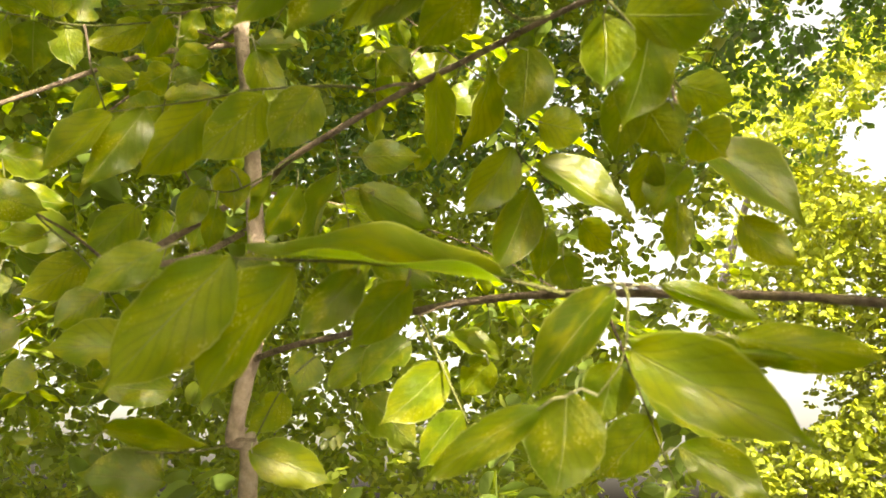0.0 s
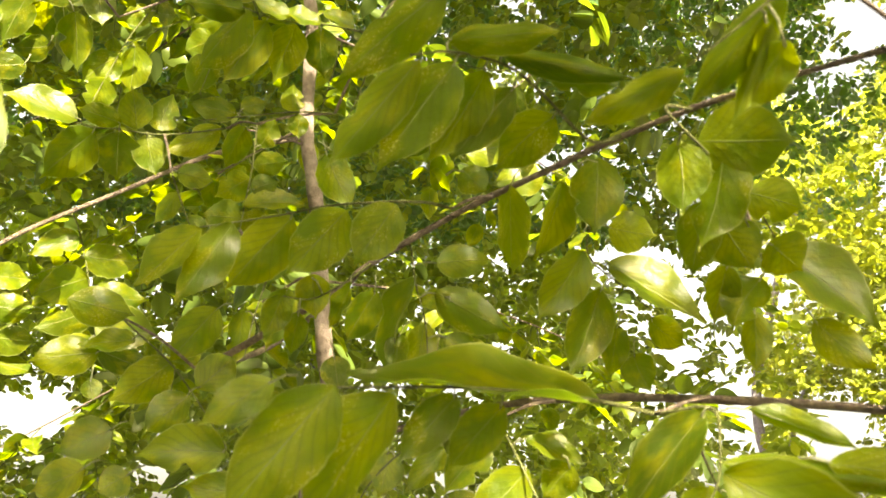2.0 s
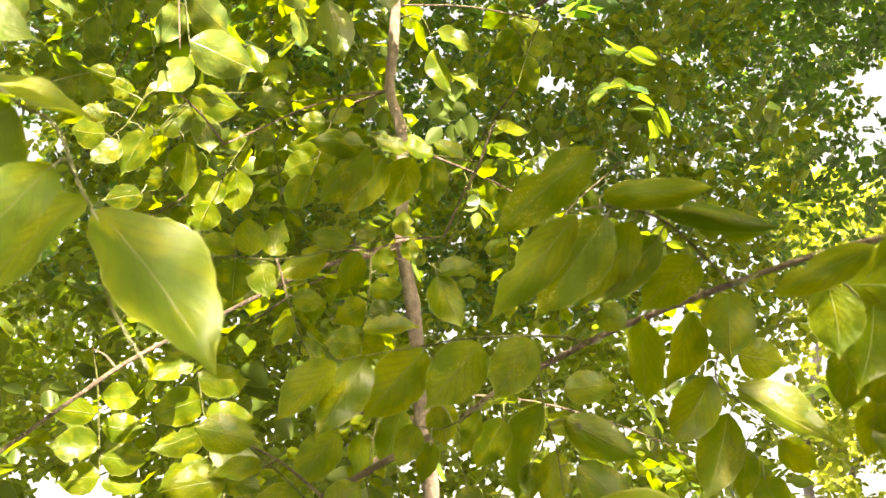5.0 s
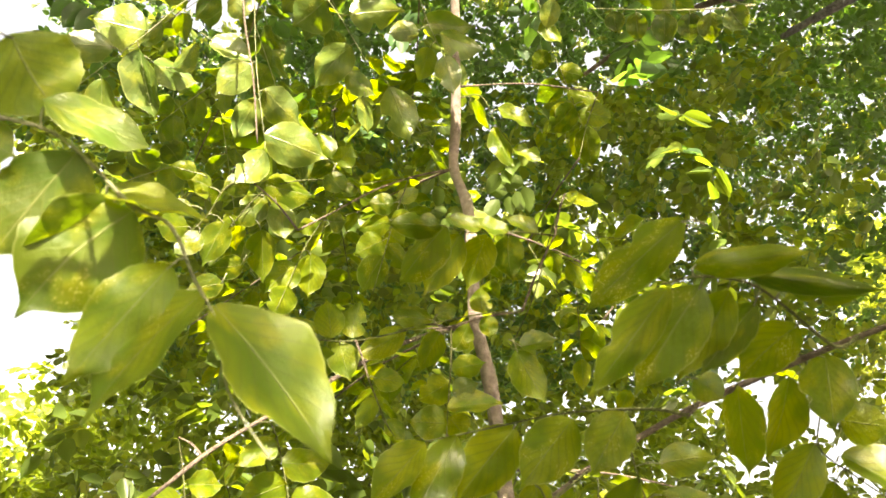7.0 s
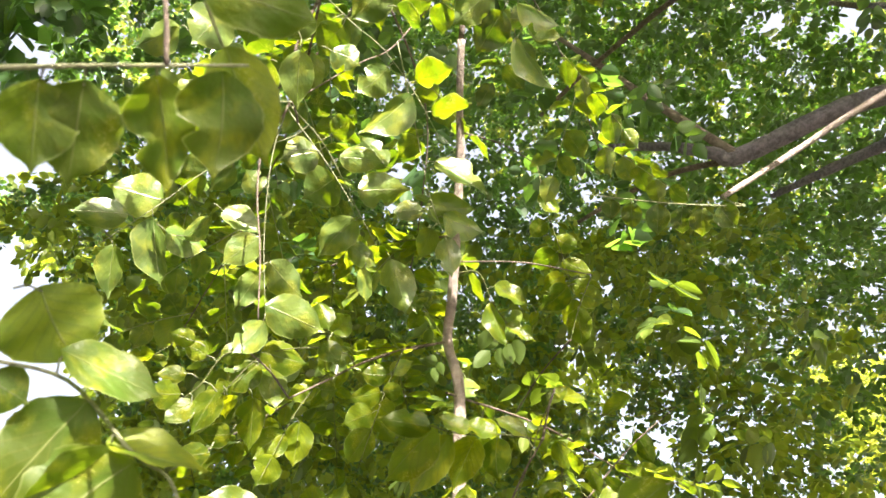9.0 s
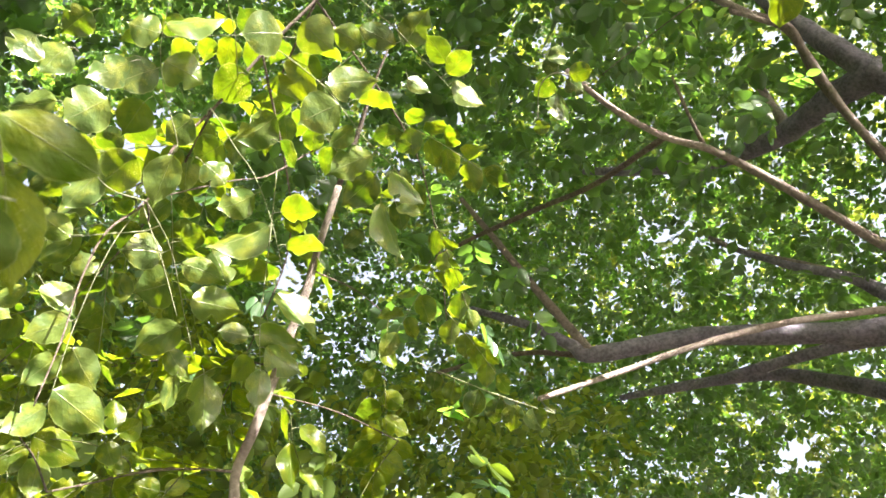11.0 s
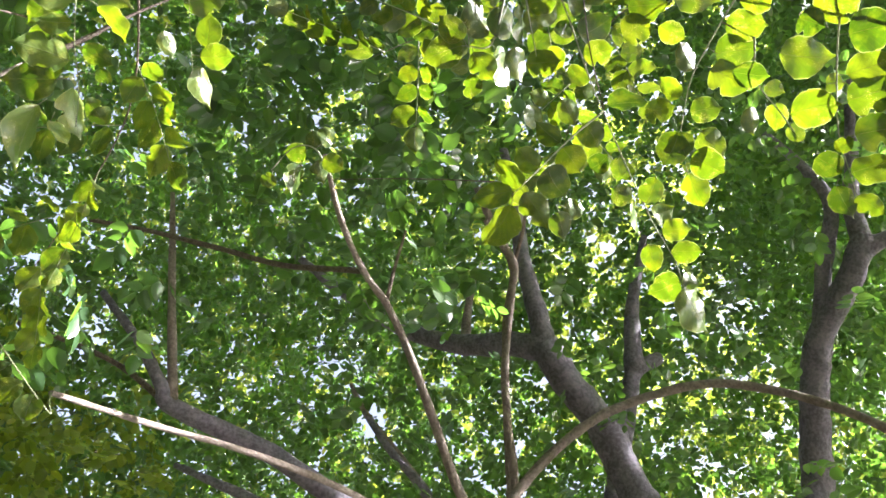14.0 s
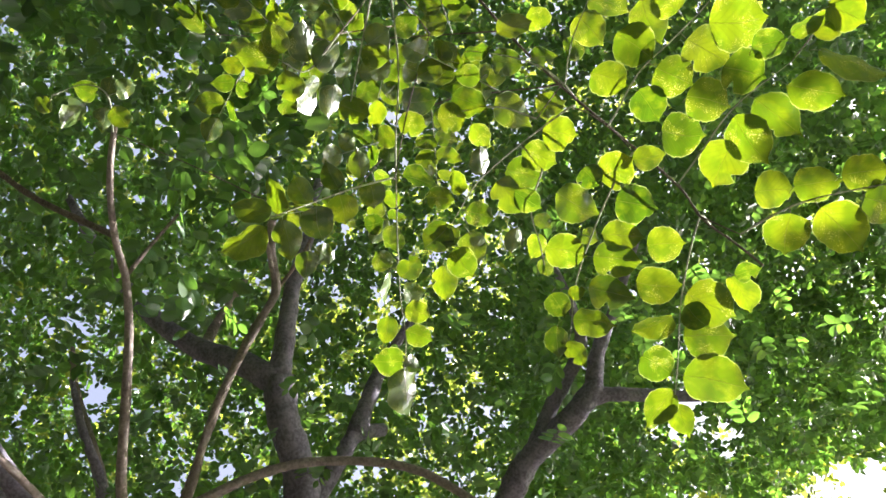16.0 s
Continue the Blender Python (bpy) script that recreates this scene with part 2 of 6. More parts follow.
def outline(rows, steps=2):
    """The half width along a leaf, drawn smoothly through the rows."""
    line = curve_points([(v, w, 0) for v, w in rows], steps)
    return [(q.x, max(q.y, 0.01)) for q in line]


def leaf_mesh(seed, material):
    """A leaflet one unit long and wide, with a folded midrib, a bent blade, a wavy edge and, now and then, a bite."""
    rnd = random.Random(seed)
    bend, fold, twist = rnd.uniform(-0.12, 0.24), rnd.uniform(0.04, 0.28), rnd.uniform(-0.3, 0.3)
    wave, phase, sway = rnd.uniform(0.016, 0.045), rnd.uniform(0, 6), rnd.uniform(-0.07, 0.07)
    teeth = rnd.uniform(9.0, 13.0)
    bite = (rnd.uniform(0.3, 0.85), rnd.choice((-1, 1)), rnd.uniform(0.3, 0.6)) if seed % 3 == 2 else None
    cols = (-1.0, -0.55, 0.0, 0.55, 1.0)
    bm = bmesh.new()
    layer = bm.loops.layers.uv.new("UVMap")
    grid, spot = [], {}
    for v, w in outline(ROUND if seed >= 14 else OVATE, 4):
        tooth = 0.045 * ((v * teeth) % 1.0 - 0.5) * (v > 0.08)
        row = []
        for c in cols:
            wide = w
            if bite and c * bite[1] > 0.2:
                wide *= 1 - bite[2] * math.exp(-(((v - bite[0]) / 0.07) ** 2))
            x = 0.5 * c * wide * (1 + 0.02 * math.sin(v * 31 + seed) - tooth)
            z = fold * abs(c) ** 1.3 * wide * 0.5 - bend * (v - 0.3) ** 2 + wave * math.sin(v * 13 + phase + c) * abs(c)
            z += twist * (v - 0.4) * x
            vert = bm.verts.new((x + sway * math.sin(v * math.pi), v, z))
            spot[vert] = (0.5 + 0.5 * c, v)
            row.append(vert)
        grid.append(row)
    for a, b in zip(grid[:-1], grid[1:]):
        for k in range(len(cols) - 1):
            face = bm.faces.new((a[k], a[k + 1], b[k + 1], b[k]))
            for loop in face.loops:
                loop[layer].uv = spot[loop.vert]
    mesh = bpy.data.meshes.new("leaflet")
    bm.to_mesh(mesh)
    bm.free()
    mesh.materials.append(material)
    mesh.shade_smooth()
    return mesh


LEAVES = [leaf_mesh(k, LEAF) for k in range(28)]
BRIGHT = [leaf_mesh(k, BACKLIT) for k in range(28)]
LARGE = [leaf_mesh(k, BROAD) for k in range(14)]
SALLOW = [leaf_mesh(k, YOUNG) for k in range(28)]
pick = random.Random(11)


def leaflet(stalk, joint, base, tip, width, roll):
    """One leaflet with its short stem, from where it joins the stalk."""
    here = stalk.parent.location
    base, tip = Vector(base), Vector(tip)
    along = tip - base
    length = along.length
    y = along / length
    up = Vector((0, 0, 1))
    up = (up - y * up.dot(y)).normalized()
    up.rotate(Matrix.Rotation(radians(roll), 3, y))
    x = y.cross(up)
    ob = new("leaflet", (SALLOW if stalk.parent == sapling else LEAVES if stalk.parent == sunny_branch else LARGE if stalk.parent == side_branch else BRIGHT)[pick.randrange(14) + (14 if stalk.parent == high_branch and width > 0.78 * length else 0)])
    ob.parent = stalk
    turn = Matrix((x, y, up)).transposed().to_4x4()
    ob.matrix_basis = Matrix.Translation(base - here) @ turn @ Matrix.Diagonal((width, length, length, 1))
    gap = base - Vector(joint)
    if gap.length > 0.022:
        gap = (gap.normalized() + y).normalized() * 0.014
        joint = base - gap
    if gap.length > 0.004:
        bm = tube([Vector(joint) - here, Vector(joint) + gap * 0.5 - here + Vector((0, 0, 0.002)), base + y * 0.003 - here], 0.0008, 0.0006, 5)
        part("leaflet_stem", bm, STALK, stalk)
    return ob


PLAIN = ((0.30, 1.0), (0.70, 0.84))
FINE = ((0.08, 0.46), (0.22, 0.88), (0.42, 1.0), (0.63, 0.86), (0.82, 0.50), (0.93, 0.16))


def foliage(name, parent, spots, size, material, seed, count=7, label="", droop=0.35, fine=False):
    """Many compound leaves as one mesh: folded blades set in pairs along each stalk, with one at its end."""
    rng = np.random.default_rng(seed)
    n = len(spots)
    way = rng.normal(size=(n, 3))
    way[:, 2] = way[:, 2] * 0.5 - droop
    way /= np.linalg.norm(way, axis=1)[:, None]
    flat = np.array([0, 0, 1.0]) + rng.normal(size=(n, 3)) * 0.75
    side = np.cross(way, flat)
    side /= np.linalg.norm(side, axis=1)[:, None]
    flat = np.cross(side, way)
    scale = size * rng.uniform(0.75, 1.25, n)
    blades, quads = [], []
    for k in range(count):
        end = k == count - 1
        flip = 0 if end else (1 if k % 2 else -1)
        s = 0.55 + 0.42 * (k // 2) if not end else 0.55 + 0.42 * ((count - 1) // 2)
        jit = rng.normal(size=(n, 3)) * 0.16
        y = way * (1.0 if end else 0.45) + side * flip * 0.95 + jit + np.array([0, 0, -0.25])
        y /= np.linalg.norm(y, axis=1)[:, None]
        up = flat + rng.normal(size=(n, 3)) * 0.45
        x = np.cross(y, up)
        x /= np.linalg.norm(x, axis=1)[:, None]
        z = np.cross(x, y)
        length = (scale * rng.uniform(0.8, 1.15, n))[:, None]
        wide = length * rng.uniform(0.55, 0.74, (n, 1))
        o = spots + way * (s * scale)[:, None] + side * (flip * 0.06 * scale)[:, None]
        f = wide * 0.10
        edge = FINE if fine else PLAIN
        left = [o + y * length * v + x * wide * 0.5 * w + z * f * w for v, w in edge]
        right = [o + y * length * v - x * wide * 0.5 * w + z * f * w for v, w in edge[::-1]]
        pts = np.stack([o, *left, o + y * length - z * length * 0.06, *right], axis=1)
        blades.append(pts.reshape(-1, 3))
    verts = np.concatenate(blades)
    e = len(FINE if fine else PLAIN)
    step = 2 * e + 2
    first = np.arange(len(verts) // step)[:, None] * step
    faces = np.concatenate([first + np.arange(e + 2), first + np.array([0, *range(e + 1, step)])])
    mesh = bpy.data.meshes.new(name)
    mesh.vertices.add(len(verts))
    mesh.vertices.foreach_set("co", (verts - np.array(parent.location if parent else (0, 0, 0))).astype(np.float32).ravel())
    mesh.loops.add(faces.size)
    mesh.loops.foreach_set("vertex_index", faces.astype(np.int32).ravel())
    mesh.polygons.add(len(faces))
    mesh.polygons.foreach_set("loop_start", np.arange(0, faces.size, e + 2, dtype=np.int32))
    mesh.update(calc_edges=True)
    mesh.materials.append(material)
    ob = new(name, mesh)
    ob.parent = parent
    return tagged(ob, label, kind="stuff")


def shell(seed, count, azimuth, altitude, reach, clump, keep, gaps=(), centre=(0.0, -0.1, 1.6)):
    """Places for compound leaves between two distances round the clearing, thinned where the crown is open.
    azimuth: degrees from +y towards +x. gaps: openings as (azimuth, altitude, degrees)."""
    rng = np.random.default_rng(seed)
    az = np.radians(rng.uniform(*azimuth, count))
    lo, hi = np.sin(np.radians(altitude))
    s = rng.uniform(lo, hi, count)
    r = rng.uniform(reach[0] ** 3, reach[1] ** 3, count) ** (1 / 3)
    c = np.sqrt(1 - s * s)
    way = np.stack([np.sin(az) * c, np.cos(az) * c, s], axis=1)
    spots = np.array(centre) + way * r[:, None]
    stay = np.array([noise.noise(Vector(p) * clump + Vector((seed, 0, 0))) > keep for p in spots])
    for a, b, w in gaps:
        a, b = radians(a), radians(b)
        axis = np.array([math.sin(a) * math.cos(b), math.cos(a) * math.cos(b), math.sin(b)])
        ragged = np.array([noise.noise(Vector(p) * 2.3) for p in spots]) * 0.5 + 1
        stay &= way @ axis < np.cos(np.radians(w) * ragged)
    return spots[stay & (spots[:, 2] > 0.3)]


def sunbeam(spots, holes, more=0.0, left=0.05):
    """Thins those that stand between the sun and a sunlit place (x, y, z, radius)."""
    s = np.array(SUN)
    stay = np.ones(len(spots), bool)
    for x, y, z, r in holes:
        d = spots - np.array([x, y, z])
        a = d @ s
        off = np.linalg.norm(d - a[:, None] * s, axis=1)
        thin = np.random.default_rng(31).random(len(spots)) < left
        stay &= (off > r + more) | (a < -0.1) | thin
    return spots[stay]


def in_shade(spots, holes):
    """Leaves out those on which the beams through the openings would fall further down."""
    s = np.array(SUN)
    stay = np.ones(len(spots), bool)
    for x, y, z, r in holes:
        d = spots - np.array([x, y, z])
        a = d @ s
        stay &= (np.linalg.norm(d - a[:, None] * s, axis=1) > r) | (a > 0)
    return spots[stay]


# ---- ground ----
bm = bmesh.new()
bmesh.ops.create_grid(bm, x_segments=60, y_segments=60, size=1500)
for v in bm.verts:
    r = v.co.length
    v.co.z = 0.05 * noise.noise(v.co * 0.3) if r < 40 else 0.0
ground = part("ground", bm, EARTH, None, "dry brown earth under the trees")
tagged(ground, category="ground", kind="structure")

# ---- the things ----
sapling = thing("sapling", (-0.33, 1.37, 0.0), "slender green sapling with glossy oval leaflets on brown twigs", "sapling")
side_branch = thing("leafy_branch", (-0.8, 0.3, 2.0), "drooping twig with large broad green leaflets", "branch")
sunny_branch = thing("leafy_branch", (-0.3, 0.4, 2.7), "thin brown twig with sun-dappled green leaflets", "branch")
high_branch = thing("leafy_branch", (0.4, -0.3, 3.2), "hanging twigs with bright yellow-green backlit leaflets", "branch")
tree = thing("tree", (2.10, 1.32, 0.0), "broad shade tree with grey-brown limbs and dense green crown", "tree")
limb(tree, "trunk", [(2.20, 1.38, -0.05), (2.15, 1.35, 0.9), (2.10, 1.32, 1.8), (2.06, 1.31, 2.6), (2.02, 1.28, 3.1)], 0.17, 0.11)
limb(sapling, 'twig', [(-0.224, 0.607, 2.707), (-0.212, 0.545, 2.775), (-0.204, 0.488, 2.826), (-0.190, 0.430, 2.885)], 0.0050, 0.0012)
limb(sapling, 'stem', [(-0.224, 0.607, 2.707), (-0.234, 0.680, 2.616), (-0.236, 0.719, 2.562), (-0.249, 0.788, 2.457), (-0.258, 0.833, 2.375), (-0.268, 0.866, 2.320), (-0.248, 0.868, 2.247), (-0.245, 0.871, 2.153), (-0.242, 0.873, 2.068), (-0.230, 0.886, 2.001), (-0.226, 0.906, 1.954), (-0.218, 0.948, 1.819), (-0.212, 0.975, 1.740), (-0.246, 1.035, 1.607), (-0.230, 1.064, 1.533), (-0.262, 1.160, 0.800), (-0.270, 1.220, 0.000)], 0.0058, 0.0125)
limb(sapling, 'twig', [(-0.466, 0.781, 2.183), (-0.426, 0.801, 2.220), (-0.374, 0.818, 2.261), (-0.319, 0.839, 2.293), (-0.267, 0.863, 2.316)], 0.0014, 0.0018)
limb(sunny_branch, 'twig', [(-0.259, 0.302, 2.855), (-0.295, 0.340, 2.798), (-0.352, 0.401, 2.717), (-0.396, 0.454, 2.633), (-0.430, 0.486, 2.558), (-0.439, 0.523, 2.484), (-0.464, 0.532, 2.419), (-0.467, 0.553, 2.352), (-0.458, 0.583, 2.274), (-0.452, 0.607, 2.191)], 0.0030, 0.0009)
limb(sunny_branch, 'twig', [(-0.277, 0.570, 2.738), (-0.325, 0.573, 2.654), (-0.364, 0.547, 2.588), (-0.442, 0.531, 2.496)], 0.0014, 0.001)
limb(high_branch, 'twig', [(0.010, -0.087, 3.617), (0.173, -0.180, 3.583), (0.309, -0.277, 3.534), (0.426, -0.377, 3.471), (0.546, -0.480, 3.392), (0.600, -0.507, 3.325), (0.641, -0.554, 3.255), (0.670, -0.587, 3.187)], 0.0034, 0.0024)
limb(high_branch, 'twig', [(0.405, -0.374, 3.323), (0.359, -0.327, 3.339), (0.342, -0.297, 3.351)], 0.0016, 0.001)
limb(high_branch, 'twig', [(0.144, -0.023, 3.512), (0.295, 0.047, 3.433), (0.409, 0.081, 3.351), (0.405, 0.073, 3.291)], 0.0016, 0.001)
limb(high_branch, 'twig', [(0.574, -0.497, 3.229), (0.613, -0.559, 3.210)], 0.0016, 0.001)
limb(high_branch, 'twig', [(0.244, -0.854, 3.199), (0.261, -0.765, 3.253), (0.334, -0.694, 3.291)], 0.0016, 0.001)
limb(side_branch, 'twig', [(-0.433, 0.177, 1.875), (-0.443, 0.225, 1.908)], 0.0016, 0.0012)
limb(sapling, 'twig', [(-0.559, 0.793, 1.884), (-0.588, 0.812, 1.908), (-0.617, 0.831, 1.924)], 0.0016, 0.0010)
s = leaf_stalk(sapling, [(-0.617, 0.831, 1.924), (-0.613, 0.849, 1.883), (-0.609, 0.866, 1.831), (-0.605, 0.881, 1.779), (-0.600, 0.889, 1.754)], 0.0009)
leaflet(s, (-0.611, 0.860, 1.850), (-0.614, 0.859, 1.850), (-0.668, 0.840, 1.853), 0.035, 66)
leaflet(s, (-0.612, 0.853, 1.870), (-0.610, 0.857, 1.871), (-0.583, 0.900, 1.880), 0.036, 85)
leaflet(s, (-0.608, 0.870, 1.818), (-0.610, 0.874, 1.816), (-0.663, 0.853, 1.811), 0.046, -89)
leaflet(s, (-0.610, 0.864, 1.837), (-0.607, 0.866, 1.837), (-0.557, 0.884, 1.837), 0.037, -78)
leaflet(s, (-0.608, 0.874, 1.805), (-0.606, 0.876, 1.802), (-0.549, 0.886, 1.797), 0.039, -90)
leaflet(s, (-0.605, 0.881, 1.779), (-0.607, 0.884, 1.780), (-0.656, 0.873, 1.771), 0.040, 88)
leaflet(s, (-0.604, 0.883, 1.773), (-0.604, 0.886, 1.774), (-0.551, 0.901, 1.763), 0.033, 55)
s = leaf_stalk(sapling, [(-0.505, 0.816, 1.930), (-0.478, 0.794, 1.918), (-0.470, 0.810, 1.888), (-0.463, 0.827, 1.846), (-0.457, 0.840, 1.809), (-0.454, 0.847, 1.782)], 0.0009)
leaflet(s, (-0.473, 0.804, 1.900), (-0.473, 0.801, 1.898), (-0.506, 0.771, 1.863), 0.033, -83)
leaflet(s, (-0.468, 0.814, 1.878), (-0.467, 0.812, 1.877), (-0.422, 0.858, 1.888), 0.042, -89)
leaflet(s, (-0.465, 0.823, 1.857), (-0.463, 0.822, 1.855), (-0.524, 0.823, 1.835), 0.046, 67)
leaflet(s, (-0.462, 0.829, 1.841), (-0.459, 0.828, 1.839), (-0.414, 0.873, 1.844), 0.039, -83)
leaflet(s, (-0.459, 0.835, 1.823), (-0.462, 0.838, 1.822), (-0.522, 0.836, 1.799), 0.039, 75)
leaflet(s, (-0.456, 0.842, 1.802), (-0.455, 0.841, 1.803), (-0.388, 0.858, 1.797), 0.054, 89)
leaflet(s, (-0.455, 0.845, 1.792), (-0.458, 0.842, 1.790), (-0.505, 0.834, 1.754), 0.038, 88)
leaflet(s, (-0.454, 0.847, 1.782), (-0.453, 0.850, 1.779), (-0.395, 0.874, 1.758), 0.036, -74)
limb(sapling, 'twig', [(-0.238, 0.877, 2.048), (-0.271, 0.823, 2.037), (-0.303, 0.768, 2.013)], 0.0016, 0.0010)
s = leaf_stalk(sapling, [(-0.303, 0.768, 2.013), (-0.364, 0.746, 1.994), (-0.404, 0.722, 1.988), (-0.427, 0.704, 1.982), (-0.469, 0.670, 1.983)], 0.0009)
leaflet(s, (-0.433, 0.699, 1.983), (-0.435, 0.696, 1.986), (-0.492, 0.651, 1.994), 0.044, -74)
leaflet(s, (-0.404, 0.722, 1.988), (-0.400, 0.718, 1.993), (-0.435, 0.689, 1.996), 0.026, 48)
leaflet(s, (-0.389, 0.731, 1.991), (-0.388, 0.730, 1.992), (-0.389, 0.706, 2.030), 0.036, 27)
leaflet(s, (-0.369, 0.743, 1.994), (-0.369, 0.741, 1.996), (-0.359, 0.741, 2.041), 0.033, -65)
leaflet(s, (-0.422, 0.708, 1.984), (-0.424, 0.711, 1.979), (-0.484, 0.726, 1.934), 0.051, 58)
leaflet(s, (-0.404, 0.722, 1.988), (-0.403, 0.722, 1.984), (-0.414, 0.756, 1.943), 0.049, -10)
leaflet(s, (-0.379, 0.737, 1.992), (-0.382, 0.740, 1.991), (-0.371, 0.755, 1.949), 0.037, -54)
leaflet(s, (-0.311, 0.766, 2.011), (-0.310, 0.768, 2.013), (-0.369, 0.759, 1.978), 0.034, 69)
limb(sapling, 'twig', [(-0.303, 0.768, 2.013), (-0.272, 0.730, 1.998), (-0.241, 0.692, 1.972)], 0.0016, 0.0010)
s = leaf_stalk(sapling, [(-0.241, 0.692, 1.972), (-0.242, 0.696, 1.931), (-0.246, 0.699, 1.888), (-0.247, 0.696, 1.857)], 0.0009)
leaflet(s, (-0.241, 0.693, 1.967), (-0.252, 0.689, 1.967), (-0.281, 0.718, 1.936), 0.028, 37)
leaflet(s, (-0.242, 0.695, 1.946), (-0.237, 0.696, 1.947), (-0.220, 0.684, 1.973), 0.024, -47)
leaflet(s, (-0.243, 0.697, 1.926), (-0.242, 0.697, 1.928), (-0.205, 0.692, 1.929), 0.026, -70)
leaflet(s, (-0.244, 0.698, 1.915), (-0.244, 0.697, 1.913), (-0.280, 0.707, 1.899), 0.033, 61)
leaflet(s, (-0.245, 0.698, 1.899), (-0.241, 0.698, 1.900), (-0.215, 0.702, 1.911), 0.025, -75)
leaflet(s, (-0.246, 0.698, 1.884), (-0.246, 0.695, 1.884), (-0.192, 0.711, 1.895), 0.034, 65)
leaflet(s, (-0.247, 0.697, 1.869), (-0.246, 0.694, 1.868), (-0.285, 0.692, 1.872), 0.036, 76)
leaflet(s, (-0.246, 0.698, 1.877), (-0.245, 0.697, 1.875), (-0.231, 0.715, 1.859), 0.030, -38)
limb(sapling, 'twig', [(-0.364, 0.746, 1.994), (-0.353, 0.738, 1.970), (-0.342, 0.731, 1.940)], 0.0016, 0.0010)
s = leaf_stalk(sapling, [(-0.342, 0.731, 1.940), (-0.325, 0.745, 1.895), (-0.314, 0.745, 1.876)], 0.0009)
leaflet(s, (-0.342, 0.731, 1.940), (-0.337, 0.734, 1.941), (-0.306, 0.761, 1.944), 0.027, -73)
leaflet(s, (-0.334, 0.738, 1.918), (-0.336, 0.740, 1.920), (-0.360, 0.749, 1.888), 0.022, 58)
leaflet(s, (-0.324, 0.745, 1.893), (-0.323, 0.747, 1.896), (-0.306, 0.760, 1.875), 0.022, -76)
limb(sapling, 'twig', [(-0.241, 0.692, 1.972), (-0.204, 0.701, 1.986), (-0.166, 0.710, 1.993)], 0.0016, 0.0010)
s = leaf_stalk(sapling, [(-0.166, 0.710, 1.993), (-0.206, 0.697, 1.988), (-0.251, 0.683, 1.976), (-0.293, 0.668, 1.963)], 0.0009)
leaflet(s, (-0.256, 0.681, 1.974), (-0.258, 0.677, 1.976), (-0.301, 0.659, 1.978), 0.026, 75)
leaflet(s, (-0.256, 0.681, 1.974), (-0.256, 0.680, 1.983), (-0.232, 0.689, 1.994), 0.022, -77)
leaflet(s, (-0.206, 0.697, 1.988), (-0.207, 0.699, 1.990), (-0.208, 0.694, 2.019), 0.025, 26)
leaflet(s, (-0.202, 0.698, 1.989), (-0.201, 0.698, 1.986), (-0.202, 0.710, 1.964), 0.022, -21)
leaflet(s, (-0.171, 0.708, 1.993), (-0.173, 0.723, 1.957), (-0.131, 0.738, 1.972), 0.028, 73)
leaflet(s, (-0.177, 0.707, 1.992), (-0.176, 0.725, 1.955), (-0.149, 0.748, 1.902), 0.039, -66)
limb(sapling, 'twig', [(-0.166, 0.710, 1.993), (-0.144, 0.684, 2.027), (-0.122, 0.658, 2.052)], 0.0016, 0.0010)
s = leaf_stalk(sapling, [(-0.122, 0.658, 2.052), (-0.163, 0.637, 2.049), (-0.205, 0.617, 2.041), (-0.233, 0.593, 2.039)], 0.0009)
leaflet(s, (-0.230, 0.596, 2.039), (-0.232, 0.598, 2.039), (-0.288, 0.592, 2.047), 0.030, 62)
leaflet(s, (-0.226, 0.599, 2.039), (-0.227, 0.599, 2.042), (-0.285, 0.626, 1.994), 0.048, 80)
leaflet(s, (-0.212, 0.611, 2.041), (-0.215, 0.614, 2.038), (-0.257, 0.633, 1.982), 0.039, 48)
leaflet(s, (-0.190, 0.625, 2.044), (-0.190, 0.626, 2.042), (-0.217, 0.660, 2.000), 0.037, 28)
leaflet(s, (-0.168, 0.635, 2.048), (-0.169, 0.639, 2.047), (-0.170, 0.671, 2.011), 0.035, -11)
leaflet(s, (-0.195, 0.622, 2.043), (-0.194, 0.618, 2.044), (-0.229, 0.604, 2.056), 0.024, -77)
leaflet(s, (-0.168, 0.635, 2.048), (-0.168, 0.633, 2.048), (-0.206, 0.615, 2.052), 0.026, -75)
leaflet(s, (-0.138, 0.651, 2.051), (-0.139, 0.650, 2.053), (-0.172, 0.643, 2.074), 0.024, -73)
limb(sapling, 'twig', [(-0.122, 0.658, 2.052), (-0.115, 0.692, 2.108), (-0.108, 0.725, 2.151)], 0.0016, 0.0010)
s = leaf_stalk(sapling, [(-0.108, 0.725, 2.151), (-0.132, 0.739, 2.098), (-0.156, 0.755, 2.033), (-0.187, 0.762, 1.973)], 0.0009)
leaflet(s, (-0.117, 0.731, 2.131), (-0.116, 0.732, 2.135), (-0.093, 0.737, 2.161), 0.021, 69)
leaflet(s, (-0.112, 0.727, 2.145), (-0.108, 0.729, 2.148), (-0.071, 0.756, 2.153), 0.027, 74)
limb(sapling, 'twig', [(-0.253, 0.806, 2.424), (-0.149, 0.842, 2.443), (-0.045, 0.879, 2.440)], 0.0016, 0.0010)
s = leaf_stalk(sapling, [(-0.045, 0.879, 2.440), (-0.068, 0.891, 2.388), (-0.084, 0.901, 2.336)], 0.0009)
leaflet(s, (-0.057, 0.885, 2.415), (-0.083, 0.876, 2.419), (-0.129, 0.915, 2.403), 0.042, 49)
leaflet(s, (-0.059, 0.887, 2.408), (-0.067, 0.886, 2.411), (-0.026, 0.909, 2.409), 0.037, -53)
